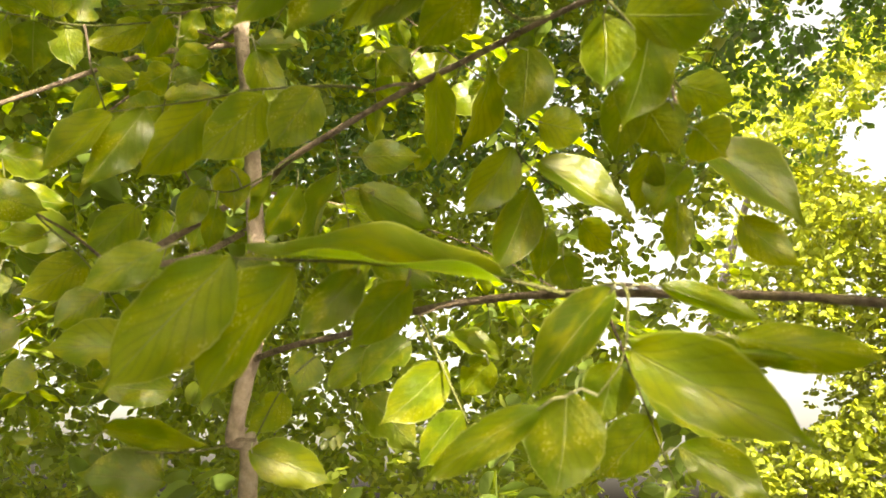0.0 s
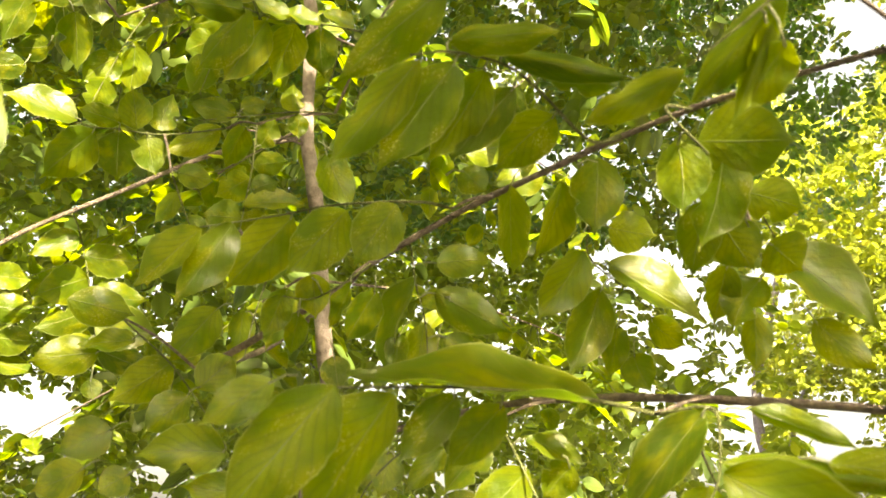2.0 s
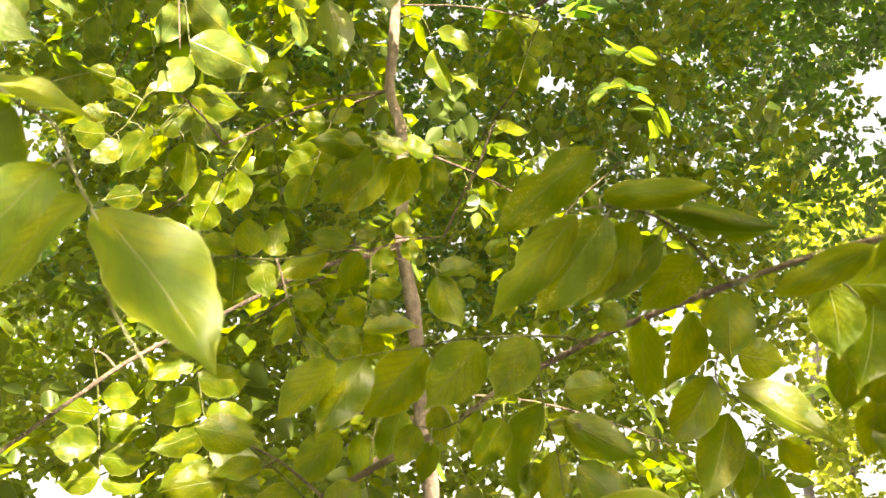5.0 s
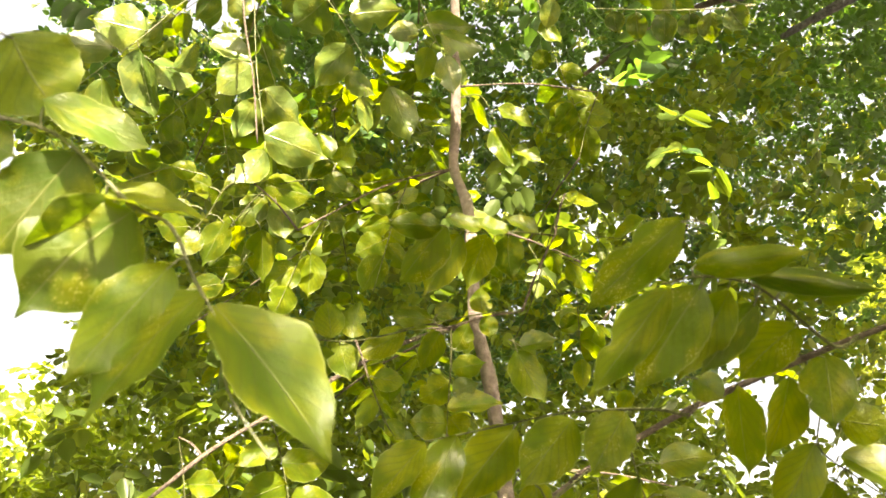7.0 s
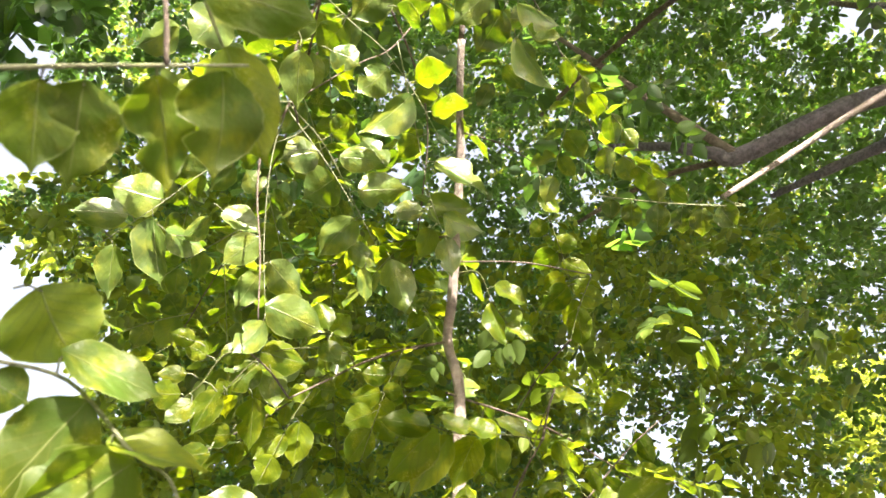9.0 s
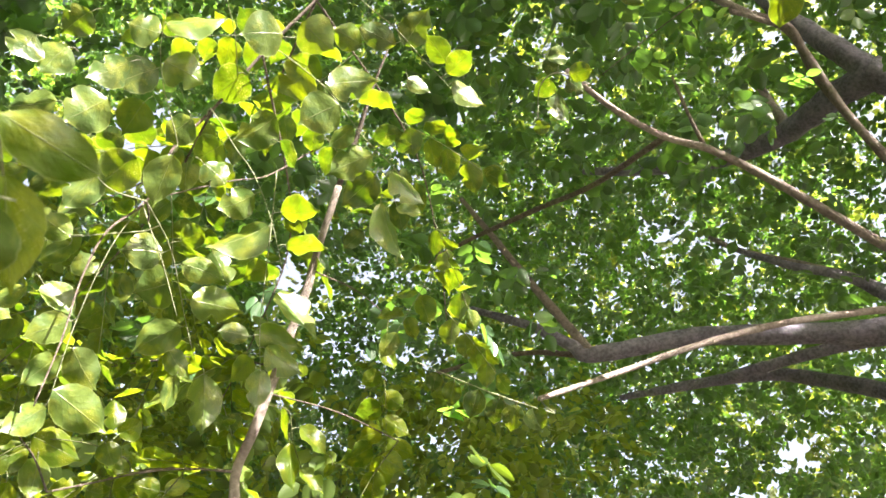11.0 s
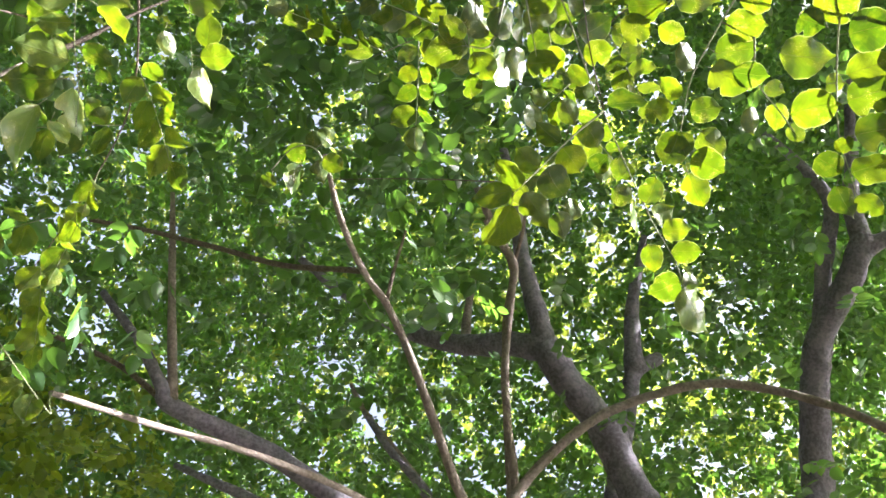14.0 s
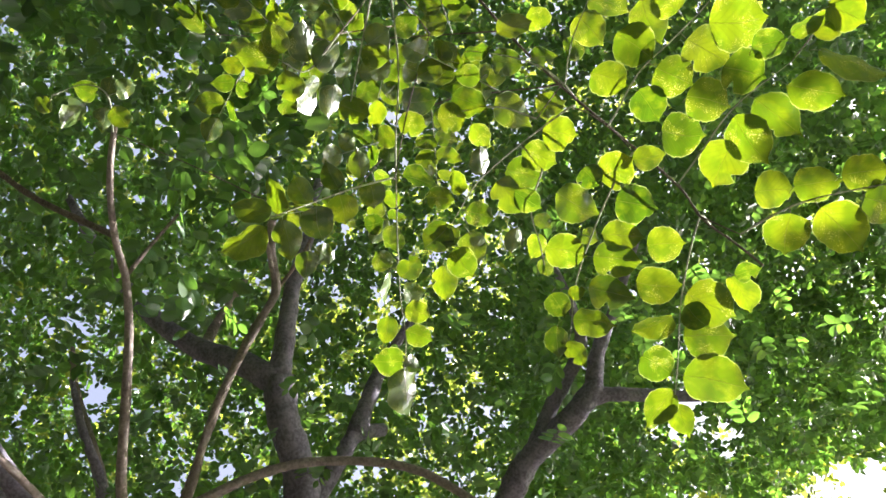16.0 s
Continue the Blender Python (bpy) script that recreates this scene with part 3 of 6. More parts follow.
leaflet(s, (-0.068, 0.891, 2.388), (-0.071, 0.889, 2.385), (-0.066, 0.944, 2.347), 0.040, -8)
s = leaf_stalk(sapling, [(-0.254, 0.815, 2.408), (-0.217, 0.819, 2.410), (-0.200, 0.851, 2.380), (-0.178, 0.877, 2.353)], 0.0009)
leaflet(s, (-0.206, 0.839, 2.391), (-0.195, 0.837, 2.398), (-0.144, 0.865, 2.374), 0.038, 84)
leaflet(s, (-0.200, 0.851, 2.380), (-0.203, 0.854, 2.378), (-0.180, 0.880, 2.317), 0.042, -84)
leaflet(s, (-0.178, 0.877, 2.353), (-0.181, 0.878, 2.353), (-0.138, 0.888, 2.326), 0.031, 81)
leaflet(s, (-0.178, 0.877, 2.353), (-0.132, 0.866, 2.367), (-0.143, 0.882, 2.349), 0.015, 31)
limb(sapling, 'twig', [(-0.466, 0.781, 2.183), (-0.480, 0.731, 2.197), (-0.495, 0.682, 2.199)], 0.0016, 0.0010)
s = leaf_stalk(sapling, [(-0.495, 0.682, 2.199), (-0.521, 0.675, 2.187), (-0.547, 0.685, 2.152), (-0.570, 0.685, 2.129)], 0.0009)
leaflet(s, (-0.564, 0.685, 2.135), (-0.566, 0.678, 2.136), (-0.590, 0.647, 2.123), 0.037, 69)
leaflet(s, (-0.558, 0.685, 2.141), (-0.553, 0.691, 2.133), (-0.579, 0.680, 2.099), 0.032, 77)
leaflet(s, (-0.543, 0.684, 2.156), (-0.528, 0.698, 2.152), (-0.556, 0.712, 2.099), 0.037, 28)
leaflet(s, (-0.540, 0.683, 2.161), (-0.517, 0.705, 2.148), (-0.530, 0.736, 2.135), 0.033, -28)
leaflet(s, (-0.549, 0.685, 2.149), (-0.559, 0.667, 2.159), (-0.589, 0.650, 2.149), 0.024, 70)
leaflet(s, (-0.495, 0.682, 2.199), (-0.496, 0.684, 2.200), (-0.526, 0.674, 2.183), 0.032, 69)
leaflet(s, (-0.570, 0.685, 2.129), (-0.539, 0.738, 2.086), (-0.570, 0.708, 2.063), 0.031, 70)
leaflet(s, (-0.547, 0.685, 2.152), (-0.515, 0.737, 2.110), (-0.561, 0.739, 2.112), 0.032, 68)
leaflet(s, (-0.527, 0.677, 2.179), (-0.538, 0.669, 2.184), (-0.567, 0.653, 2.194), 0.027, 63)
leaflet(s, (-0.524, 0.676, 2.183), (-0.548, 0.647, 2.192), (-0.576, 0.631, 2.197), 0.025, 54)
s = leaf_stalk(sapling, [(0.093, 0.508, 1.844), (0.067, 0.482, 1.827), (0.036, 0.459, 1.849), (0.013, 0.440, 1.859), (-0.021, 0.424, 1.860), (-0.047, 0.412, 1.850)], 0.0012)
leaflet(s, (-0.021, 0.424, 1.860), (-0.026, 0.405, 1.894), (-0.098, 0.434, 1.846), 0.036, 56)
leaflet(s, (-0.025, 0.422, 1.859), (-0.025, 0.420, 1.867), (0.049, 0.404, 1.860), 0.022, -73)
leaflet(s, (0.008, 0.438, 1.859), (0.009, 0.435, 1.865), (0.091, 0.427, 1.838), 0.018, -66)
leaflet(s, (-0.041, 0.415, 1.853), (-0.042, 0.418, 1.851), (-0.101, 0.441, 1.789), 0.031, 56)
leaflet(s, (-0.017, 0.426, 1.860), (-0.020, 0.428, 1.855), (-0.071, 0.452, 1.793), 0.044, 70)
leaflet(s, (-0.000, 0.434, 1.860), (-0.001, 0.439, 1.855), (-0.041, 0.475, 1.809), 0.032, 47)
leaflet(s, (0.021, 0.447, 1.856), (0.017, 0.453, 1.851), (-0.025, 0.475, 1.811), 0.028, 58)
leaflet(s, (0.048, 0.468, 1.841), (0.044, 0.469, 1.839), (0.003, 0.500, 1.814), 0.035, 54)
leaflet(s, (0.030, 0.455, 1.852), (0.038, 0.448, 1.860), (0.086, 0.447, 1.846), 0.019, -74)
limb(sapling, 'twig', [(0.000, 0.583, 1.834), (-0.015, 0.563, 1.823), (-0.030, 0.543, 1.806)], 0.0016, 0.0010)
s = leaf_stalk(sapling, [(-0.030, 0.543, 1.806), (-0.054, 0.559, 1.819), (-0.096, 0.575, 1.827), (-0.136, 0.589, 1.831), (-0.178, 0.603, 1.830), (-0.249, 0.608, 1.822)], 0.0012)
leaflet(s, (-0.075, 0.567, 1.823), (-0.075, 0.567, 1.821), (-0.107, 0.575, 1.774), 0.041, 54)
leaflet(s, (-0.121, 0.584, 1.830), (-0.118, 0.583, 1.824), (-0.165, 0.595, 1.773), 0.047, 68)
leaflet(s, (-0.167, 0.600, 1.831), (-0.168, 0.603, 1.828), (-0.225, 0.618, 1.770), 0.049, 66)
leaflet(s, (-0.222, 0.607, 1.826), (-0.220, 0.606, 1.824), (-0.260, 0.605, 1.753), 0.041, 85)
leaflet(s, (-0.249, 0.608, 1.822), (-0.249, 0.609, 1.821), (-0.298, 0.608, 1.771), 0.042, -78)
leaflet(s, (-0.030, 0.543, 1.806), (-0.022, 0.530, 1.832), (-0.004, 0.528, 1.812), 0.025, -85)
s = leaf_stalk(sapling, [(-0.104, 0.644, 1.803), (-0.135, 0.648, 1.782), (-0.158, 0.647, 1.770), (-0.182, 0.642, 1.771)], 0.0009)
leaflet(s, (-0.149, 0.648, 1.775), (-0.158, 0.642, 1.791), (-0.157, 0.661, 1.757), 0.032, -29)
leaflet(s, (-0.118, 0.646, 1.796), (-0.103, 0.654, 1.779), (-0.132, 0.672, 1.738), 0.032, 63)
leaflet(s, (-0.125, 0.647, 1.791), (-0.123, 0.646, 1.784), (-0.141, 0.656, 1.747), 0.026, -80)
leaflet(s, (-0.158, 0.647, 1.770), (-0.138, 0.663, 1.724), (-0.134, 0.672, 1.696), 0.028, -53)
leaflet(s, (-0.182, 0.642, 1.771), (-0.182, 0.641, 1.773), (-0.197, 0.651, 1.736), 0.027, 50)
leaflet(s, (-0.167, 0.645, 1.770), (-0.168, 0.648, 1.758), (-0.179, 0.669, 1.725), 0.021, 22)
s = leaf_stalk(sapling, [(-0.078, 0.631, 1.812), (-0.073, 0.644, 1.816), (-0.068, 0.647, 1.784), (-0.059, 0.649, 1.750), (-0.055, 0.650, 1.712)], 0.0009)
leaflet(s, (-0.069, 0.646, 1.792), (-0.068, 0.646, 1.791), (-0.102, 0.676, 1.707), 0.058, -73)
leaflet(s, (-0.063, 0.648, 1.767), (-0.039, 0.650, 1.772), (-0.069, 0.651, 1.768), 0.018, 84)
leaflet(s, (-0.070, 0.646, 1.800), (-0.050, 0.643, 1.800), (-0.003, 0.653, 1.806), 0.030, -77)
leaflet(s, (-0.064, 0.648, 1.771), (-0.051, 0.648, 1.776), (0.011, 0.656, 1.742), 0.036, -80)
leaflet(s, (-0.057, 0.650, 1.735), (-0.042, 0.651, 1.738), (0.016, 0.671, 1.697), 0.040, -86)
leaflet(s, (-0.059, 0.649, 1.750), (-0.059, 0.650, 1.750), (-0.065, 0.659, 1.695), 0.028, 31)
leaflet(s, (-0.058, 0.650, 1.745), (-0.081, 0.651, 1.740), (-0.084, 0.651, 1.707), 0.021, -86)
s = leaf_stalk(sapling, [(0.051, 0.545, 1.842), (0.064, 0.559, 1.854), (0.079, 0.594, 1.829), (0.078, 0.630, 1.802), (0.107, 0.657, 1.784), (0.142, 0.681, 1.763)], 0.0009)
leaflet(s, (0.064, 0.559, 1.854), (0.014, 0.569, 1.838), (0.015, 0.607, 1.774), 0.045, 53)
leaflet(s, (0.069, 0.572, 1.845), (0.056, 0.578, 1.843), (0.037, 0.616, 1.793), 0.039, 74)
leaflet(s, (0.066, 0.563, 1.851), (0.082, 0.561, 1.855), (0.078, 0.576, 1.798), 0.043, 18)
leaflet(s, (0.078, 0.630, 1.802), (0.075, 0.631, 1.805), (0.036, 0.641, 1.748), 0.039, 83)
leaflet(s, (0.100, 0.650, 1.789), (0.090, 0.657, 1.780), (0.063, 0.667, 1.708), 0.040, 79)
leaflet(s, (0.092, 0.644, 1.793), (0.096, 0.640, 1.797), (0.168, 0.642, 1.745), 0.053, 62)
leaflet(s, (0.125, 0.669, 1.774), (0.105, 0.679, 1.755), (0.099, 0.698, 1.713), 0.026, 36)
leaflet(s, (0.142, 0.681, 1.763), (0.119, 0.693, 1.733), (0.130, 0.685, 1.699), 0.031, 73)
leaflet(s, (0.138, 0.678, 1.765), (0.133, 0.681, 1.760), (0.158, 0.665, 1.733), 0.029, -79)
leaflet(s, (0.079, 0.608, 1.819), (0.093, 0.607, 1.816), (0.130, 0.604, 1.807), 0.035, -75)
s = leaf_stalk(sapling, [(0.135, 0.472, 1.843), (0.110, 0.439, 1.823), (0.145, 0.466, 1.798), (0.169, 0.495, 1.765), (0.185, 0.521, 1.745)], 0.0009)
leaflet(s, (0.123, 0.450, 1.814), (0.119, 0.455, 1.810), (0.120, 0.464, 1.763), 0.035, 20)
leaflet(s, (0.132, 0.456, 1.808), (0.132, 0.456, 1.810), (0.187, 0.444, 1.803), 0.050, -59)
leaflet(s, (0.141, 0.463, 1.802), (0.148, 0.458, 1.807), (0.133, 0.479, 1.745), 0.038, 65)
leaflet(s, (0.163, 0.488, 1.774), (0.151, 0.493, 1.769), (0.171, 0.505, 1.741), 0.035, -32)
leaflet(s, (0.154, 0.477, 1.786), (0.140, 0.485, 1.782), (0.133, 0.513, 1.740), 0.030, 32)
leaflet(s, (0.185, 0.521, 1.745), (0.181, 0.523, 1.742), (0.159, 0.529, 1.709), 0.033, -78)
leaflet(s, (0.175, 0.505, 1.758), (0.182, 0.501, 1.759), (0.201, 0.503, 1.740), 0.035, -43)
leaflet(s, (0.185, 0.521, 1.745), (0.176, 0.531, 1.721), (0.175, 0.539, 1.681), 0.021, 32)
leaflet(s, (0.177, 0.508, 1.756), (0.158, 0.517, 1.749), (0.152, 0.542, 1.716), 0.025, 46)
limb(sapling, 'twig', [(0.228, 0.378, 1.823), (0.200, 0.338, 1.807), (0.159, 0.306, 1.810)], 0.0016, 0.0010)
s = leaf_stalk(sapling, [(0.159, 0.306, 1.810), (0.139, 0.306, 1.804), (0.116, 0.314, 1.788), (0.094, 0.319, 1.772)], 0.0009)
leaflet(s, (0.139, 0.306, 1.804), (0.139, 0.306, 1.804), (0.099, 0.345, 1.768), 0.022, 61)
leaflet(s, (0.128, 0.310, 1.796), (0.132, 0.313, 1.791), (0.121, 0.346, 1.758), 0.015, 41)
leaflet(s, (0.131, 0.309, 1.798), (0.140, 0.315, 1.782), (0.125, 0.340, 1.761), 0.024, 65)
leaflet(s, (0.094, 0.319, 1.772), (0.094, 0.320, 1.772), (0.047, 0.342, 1.757), 0.019, 74)
limb(sapling, 'twig', [(0.175, 0.563, 1.666), (0.136, 0.522, 1.661), (0.096, 0.481, 1.643)], 0.0016, 0.0010)
s = leaf_stalk(sapling, [(0.096, 0.481, 1.643), (0.070, 0.480, 1.649), (0.032, 0.477, 1.654), (-0.016, 0.470, 1.656), (-0.062, 0.460, 1.654), (-0.087, 0.451, 1.652)], 0.0012)
leaflet(s, (-0.087, 0.451, 1.652), (-0.088, 0.451, 1.653), (-0.145, 0.444, 1.577), 0.049, 83)
leaflet(s, (-0.056, 0.461, 1.654), (-0.056, 0.464, 1.652), (-0.108, 0.470, 1.575), 0.056, -68)
leaflet(s, (-0.022, 0.469, 1.656), (-0.019, 0.472, 1.652), (-0.053, 0.473, 1.613), 0.026, 78)
leaflet(s, (0.008, 0.474, 1.655), (0.008, 0.477, 1.647), (-0.026, 0.493, 1.611), 0.028, 63)
leaflet(s, (0.066, 0.480, 1.650), (0.064, 0.478, 1.648), (-0.081, 0.468, 1.666), 0.074, -31)
leaflet(s, (-0.087, 0.451, 1.652), (-0.121, 0.439, 1.653), (-0.157, 0.429, 1.627), 0.024, 87)
limb(sapling, 'twig', [(0.051, 0.682, 1.690), (0.027, 0.662, 1.682), (0.002, 0.642, 1.667)], 0.0016, 0.0010)
s = leaf_stalk(sapling, [(0.002, 0.642, 1.667), (0.016, 0.635, 1.639), (0.030, 0.627, 1.609), (0.042, 0.617, 1.584)], 0.0009)
leaflet(s, (0.007, 0.640, 1.656), (-0.004, 0.638, 1.648), (-0.040, 0.634, 1.610), 0.032, -81)
leaflet(s, (0.021, 0.632, 1.628), (0.025, 0.634, 1.628), (-0.022, 0.638, 1.584), 0.038, 87)
leaflet(s, (0.026, 0.629, 1.616), (0.058, 0.627, 1.630), (0.036, 0.643, 1.606), 0.030, 63)
leaflet(s, (0.013, 0.637, 1.646), (0.024, 0.636, 1.652), (0.067, 0.630, 1.631), 0.029, 46)
leaflet(s, (0.038, 0.621, 1.593), (0.038, 0.619, 1.592), (0.007, 0.632, 1.553), 0.030, 81)
limb(sapling, 'twig', [(-0.016, 0.758, 1.696), (-0.039, 0.738, 1.683), (-0.061, 0.718, 1.664)], 0.0016, 0.0010)
s = leaf_stalk(sapling, [(-0.061, 0.718, 1.664), (-0.087, 0.703, 1.645), (-0.110, 0.689, 1.615), (-0.125, 0.676, 1.573)], 0.0009)
leaflet(s, (-0.061, 0.718, 1.664), (-0.047, 0.722, 1.655), (-0.079, 0.712, 1.616), 0.026, -80)
leaflet(s, (-0.087, 0.703, 1.645), (-0.094, 0.702, 1.650), (-0.099, 0.694, 1.611), 0.031, -59)
leaflet(s, (-0.068, 0.714, 1.659), (-0.045, 0.724, 1.616), (-0.001, 0.742, 1.572), 0.041, -80)
leaflet(s, (-0.125, 0.676, 1.573), (-0.128, 0.673, 1.564), (-0.063, 0.689, 1.543), 0.036, 81)
leaflet(s, (-0.110, 0.689, 1.615), (-0.105, 0.689, 1.610), (-0.136, 0.695, 1.581), 0.030, 74)
s = leaf_stalk(sapling, [(0.096, 0.481, 1.643), (0.123, 0.456, 1.642), (0.125, 0.454, 1.621), (0.121, 0.453, 1.600), (0.108, 0.451, 1.582)], 0.0009)
leaflet(s, (0.123, 0.456, 1.642), (0.119, 0.457, 1.640), (0.073, 0.471, 1.584), 0.030, -87)
leaflet(s, (0.108, 0.451, 1.582), (0.092, 0.454, 1.585), (0.086, 0.461, 1.531), 0.042, 50)
leaflet(s, (0.119, 0.453, 1.598), (0.117, 0.454, 1.600), (0.110, 0.465, 1.569), 0.028, 48)
leaflet(s, (0.122, 0.453, 1.605), (0.125, 0.452, 1.606), (0.203, 0.428, 1.557), 0.044, 80)
leaflet(s, (0.124, 0.454, 1.613), (0.125, 0.454, 1.612), (0.209, 0.438, 1.599), 0.019, -89)
leaflet(s, (0.125, 0.454, 1.621), (0.176, 0.442, 1.611), (0.241, 0.421, 1.597), 0.025, -86)
leaflet(s, (0.108, 0.451, 1.582), (0.080, 0.454, 1.576), (0.018, 0.459, 1.536), 0.021, 86)
leaflet(s, (0.124, 0.456, 1.639), (0.142, 0.452, 1.641), (0.193, 0.437, 1.618), 0.014, -61)
limb(sapling, 'twig', [(0.133, 0.599, 1.675), (0.146, 0.619, 1.658), (0.160, 0.639, 1.634)], 0.0016, 0.0010)
s = leaf_stalk(sapling, [(0.160, 0.639, 1.634), (0.173, 0.632, 1.592), (0.187, 0.622, 1.542)], 0.0009)
leaflet(s, (0.173, 0.632, 1.592), (0.177, 0.633, 1.592), (0.137, 0.647, 1.549), 0.041, -84)
leaflet(s, (0.180, 0.628, 1.566), (0.190, 0.624, 1.572), (0.249, 0.618, 1.538), 0.034, 84)
leaflet(s, (0.167, 0.636, 1.613), (0.171, 0.636, 1.613), (0.228, 0.631, 1.578), 0.040, 58)
limb(sapling, 'twig', [(-0.125, 0.676, 1.573), (-0.127, 0.645, 1.571), (-0.128, 0.613, 1.564)], 0.0016, 0.0010)
s = leaf_stalk(sapling, [(-0.128, 0.613, 1.564), (-0.145, 0.582, 1.557), (-0.165, 0.548, 1.554)], 0.0009)
leaflet(s, (-0.155, 0.565, 1.556), (-0.152, 0.567, 1.538), (-0.194, 0.538, 1.540), 0.037, -83)
leaflet(s, (-0.165, 0.548, 1.554), (-0.184, 0.538, 1.567), (-0.126, 0.558, 1.559), 0.037, -26)
limb(sapling, 'twig', [(0.174, 0.503, 1.759), (0.178, 0.530, 1.802), (0.182, 0.558, 1.836)], 0.0016, 0.0010)
s = leaf_stalk(sapling, [(0.182, 0.558, 1.836), (0.204, 0.569, 1.805), (0.229, 0.585, 1.754)], 0.0009)
leaflet(s, (0.213, 0.576, 1.786), (0.211, 0.580, 1.785), (0.277, 0.572, 1.726), 0.053, 72)
leaflet(s, (0.229, 0.585, 1.754), (0.236, 0.590, 1.732), (0.272, 0.583, 1.694), 0.030, -85)
leaflet(s, (0.190, 0.562, 1.824), (0.191, 0.563, 1.825), (0.227, 0.552, 1.804), 0.037, -82)
limb(sapling, 'twig', [(-0.289, 0.746, 1.729), (-0.328, 0.737, 1.759), (-0.368, 0.728, 1.780)], 0.0016, 0.0010)
s = leaf_stalk(sapling, [(-0.368, 0.728, 1.780), (-0.345, 0.716, 1.762), (-0.306, 0.714, 1.731), (-0.272, 0.709, 1.694), (-0.238, 0.702, 1.652)], 0.0009)
leaflet(s, (-0.368, 0.728, 1.780), (-0.409, 0.699, 1.789), (-0.349, 0.719, 1.777), 0.040, -84)
leaflet(s, (-0.356, 0.722, 1.771), (-0.379, 0.719, 1.741), (-0.431, 0.692, 1.726), 0.039, 82)
leaflet(s, (-0.340, 0.716, 1.758), (-0.343, 0.715, 1.753), (-0.392, 0.705, 1.746), 0.030, -62)
leaflet(s, (-0.306, 0.714, 1.731), (-0.304, 0.716, 1.732), (-0.359, 0.717, 1.695), 0.041, 72)
leaflet(s, (-0.280, 0.711, 1.703), (-0.274, 0.712, 1.705), (-0.247, 0.729, 1.741), 0.037, 81)
leaflet(s, (-0.280, 0.711, 1.703), (-0.281, 0.710, 1.699), (-0.309, 0.690, 1.662), 0.035, 83)
leaflet(s, (-0.289, 0.712, 1.712), (-0.342, 0.698, 1.666), (-0.378, 0.677, 1.643), 0.038, -82)
leaflet(s, (-0.238, 0.702, 1.652), (-0.236, 0.700, 1.647), (-0.302, 0.666, 1.642), 0.045, -82)
leaflet(s, (-0.238, 0.702, 1.652), (-0.207, 0.715, 1.616), (-0.272, 0.697, 1.618), 0.033, -86)
leaflet(s, (-0.280, 0.711, 1.703), (-0.354, 0.684, 1.630), (-0.392, 0.675, 1.610), 0.035, -86)
leaflet(s, (-0.254, 0.706, 1.673), (-0.313, 0.685, 1.626), (-0.333, 0.671, 1.610), 0.028, 87)
leaflet(s, (-0.345, 0.716, 1.762), (-0.378, 0.710, 1.714), (-0.372, 0.712, 1.694), 0.019, -89)
limb(sapling, 'twig', [(-0.247, 0.696, 1.857), (-0.243, 0.731, 1.846), (-0.239, 0.767, 1.828)], 0.0016, 0.0010)
s = leaf_stalk(sapling, [(-0.239, 0.767, 1.828), (-0.242, 0.752, 1.787), (-0.243, 0.737, 1.737)], 0.0009)
leaflet(s, (-0.242, 0.752, 1.787), (-0.276, 0.740, 1.792), (-0.320, 0.746, 1.739), 0.042, 67)
leaflet(s, (-0.239, 0.767, 1.828), (-0.217, 0.774, 1.824), (-0.242, 0.800, 1.765), 0.037, 22)
leaflet(s, (-0.242, 0.752, 1.787), (-0.253, 0.748, 1.792), (-0.265, 0.769, 1.739), 0.028, 19)
s = leaf_stalk(side_branch, [(-0.439, 0.206, 1.895), (-0.424, 0.209, 1.891), (-0.379, 0.233, 1.888), (-0.344, 0.266, 1.857), (-0.320, 0.273, 1.843), (-0.305, 0.283, 1.812), (-0.290, 0.288, 1.786), (-0.280, 0.292, 1.749), (-0.256, 0.299, 1.714)], 0.0012)
leaflet(s, (-0.407, 0.218, 1.891), (-0.391, 0.195, 1.929), (-0.378, 0.236, 1.901), 0.063, -57)
leaflet(s, (-0.385, 0.230, 1.889), (-0.381, 0.220, 1.901), (-0.333, 0.263, 1.890), 0.040, 72)
leaflet(s, (-0.418, 0.212, 1.891), (-0.420, 0.217, 1.882), (-0.398, 0.233, 1.873), 0.030, -70)
leaflet(s, (-0.371, 0.242, 1.881), (-0.369, 0.244, 1.881), (-0.406, 0.245, 1.816), 0.055, 54)
leaflet(s, (-0.349, 0.262, 1.861), (-0.351, 0.263, 1.856), (-0.393, 0.252, 1.818), 0.035, 0)
leaflet(s, (-0.353, 0.258, 1.865), (-0.358, 0.258, 1.861), (-0.309, 0.290, 1.854), 0.037, 55)
leaflet(s, (-0.341, 0.267, 1.855), (-0.342, 0.267, 1.852), (-0.391, 0.261, 1.789), 0.066, 55)
leaflet(s, (-0.310, 0.279, 1.824), (-0.317, 0.276, 1.819), (-0.367, 0.280, 1.756), 0.044, 57)
leaflet(s, (-0.301, 0.284, 1.805), (-0.301, 0.286, 1.806), (-0.354, 0.280, 1.737), 0.054, -69)
leaflet(s, (-0.295, 0.286, 1.795), (-0.293, 0.287, 1.797), (-0.239, 0.334, 1.724), 0.064, 76)
limb(side_branch, 'twig', [(-0.433, 0.177, 1.875), (-0.389, 0.115, 1.917), (-0.346, 0.053, 1.943)], 0.0016, 0.0010)
s = leaf_stalk(side_branch, [(-0.346, 0.053, 1.943), (-0.308, 0.070, 1.961), (-0.275, 0.083, 1.973), (-0.239, 0.095, 1.983)], 0.0012)
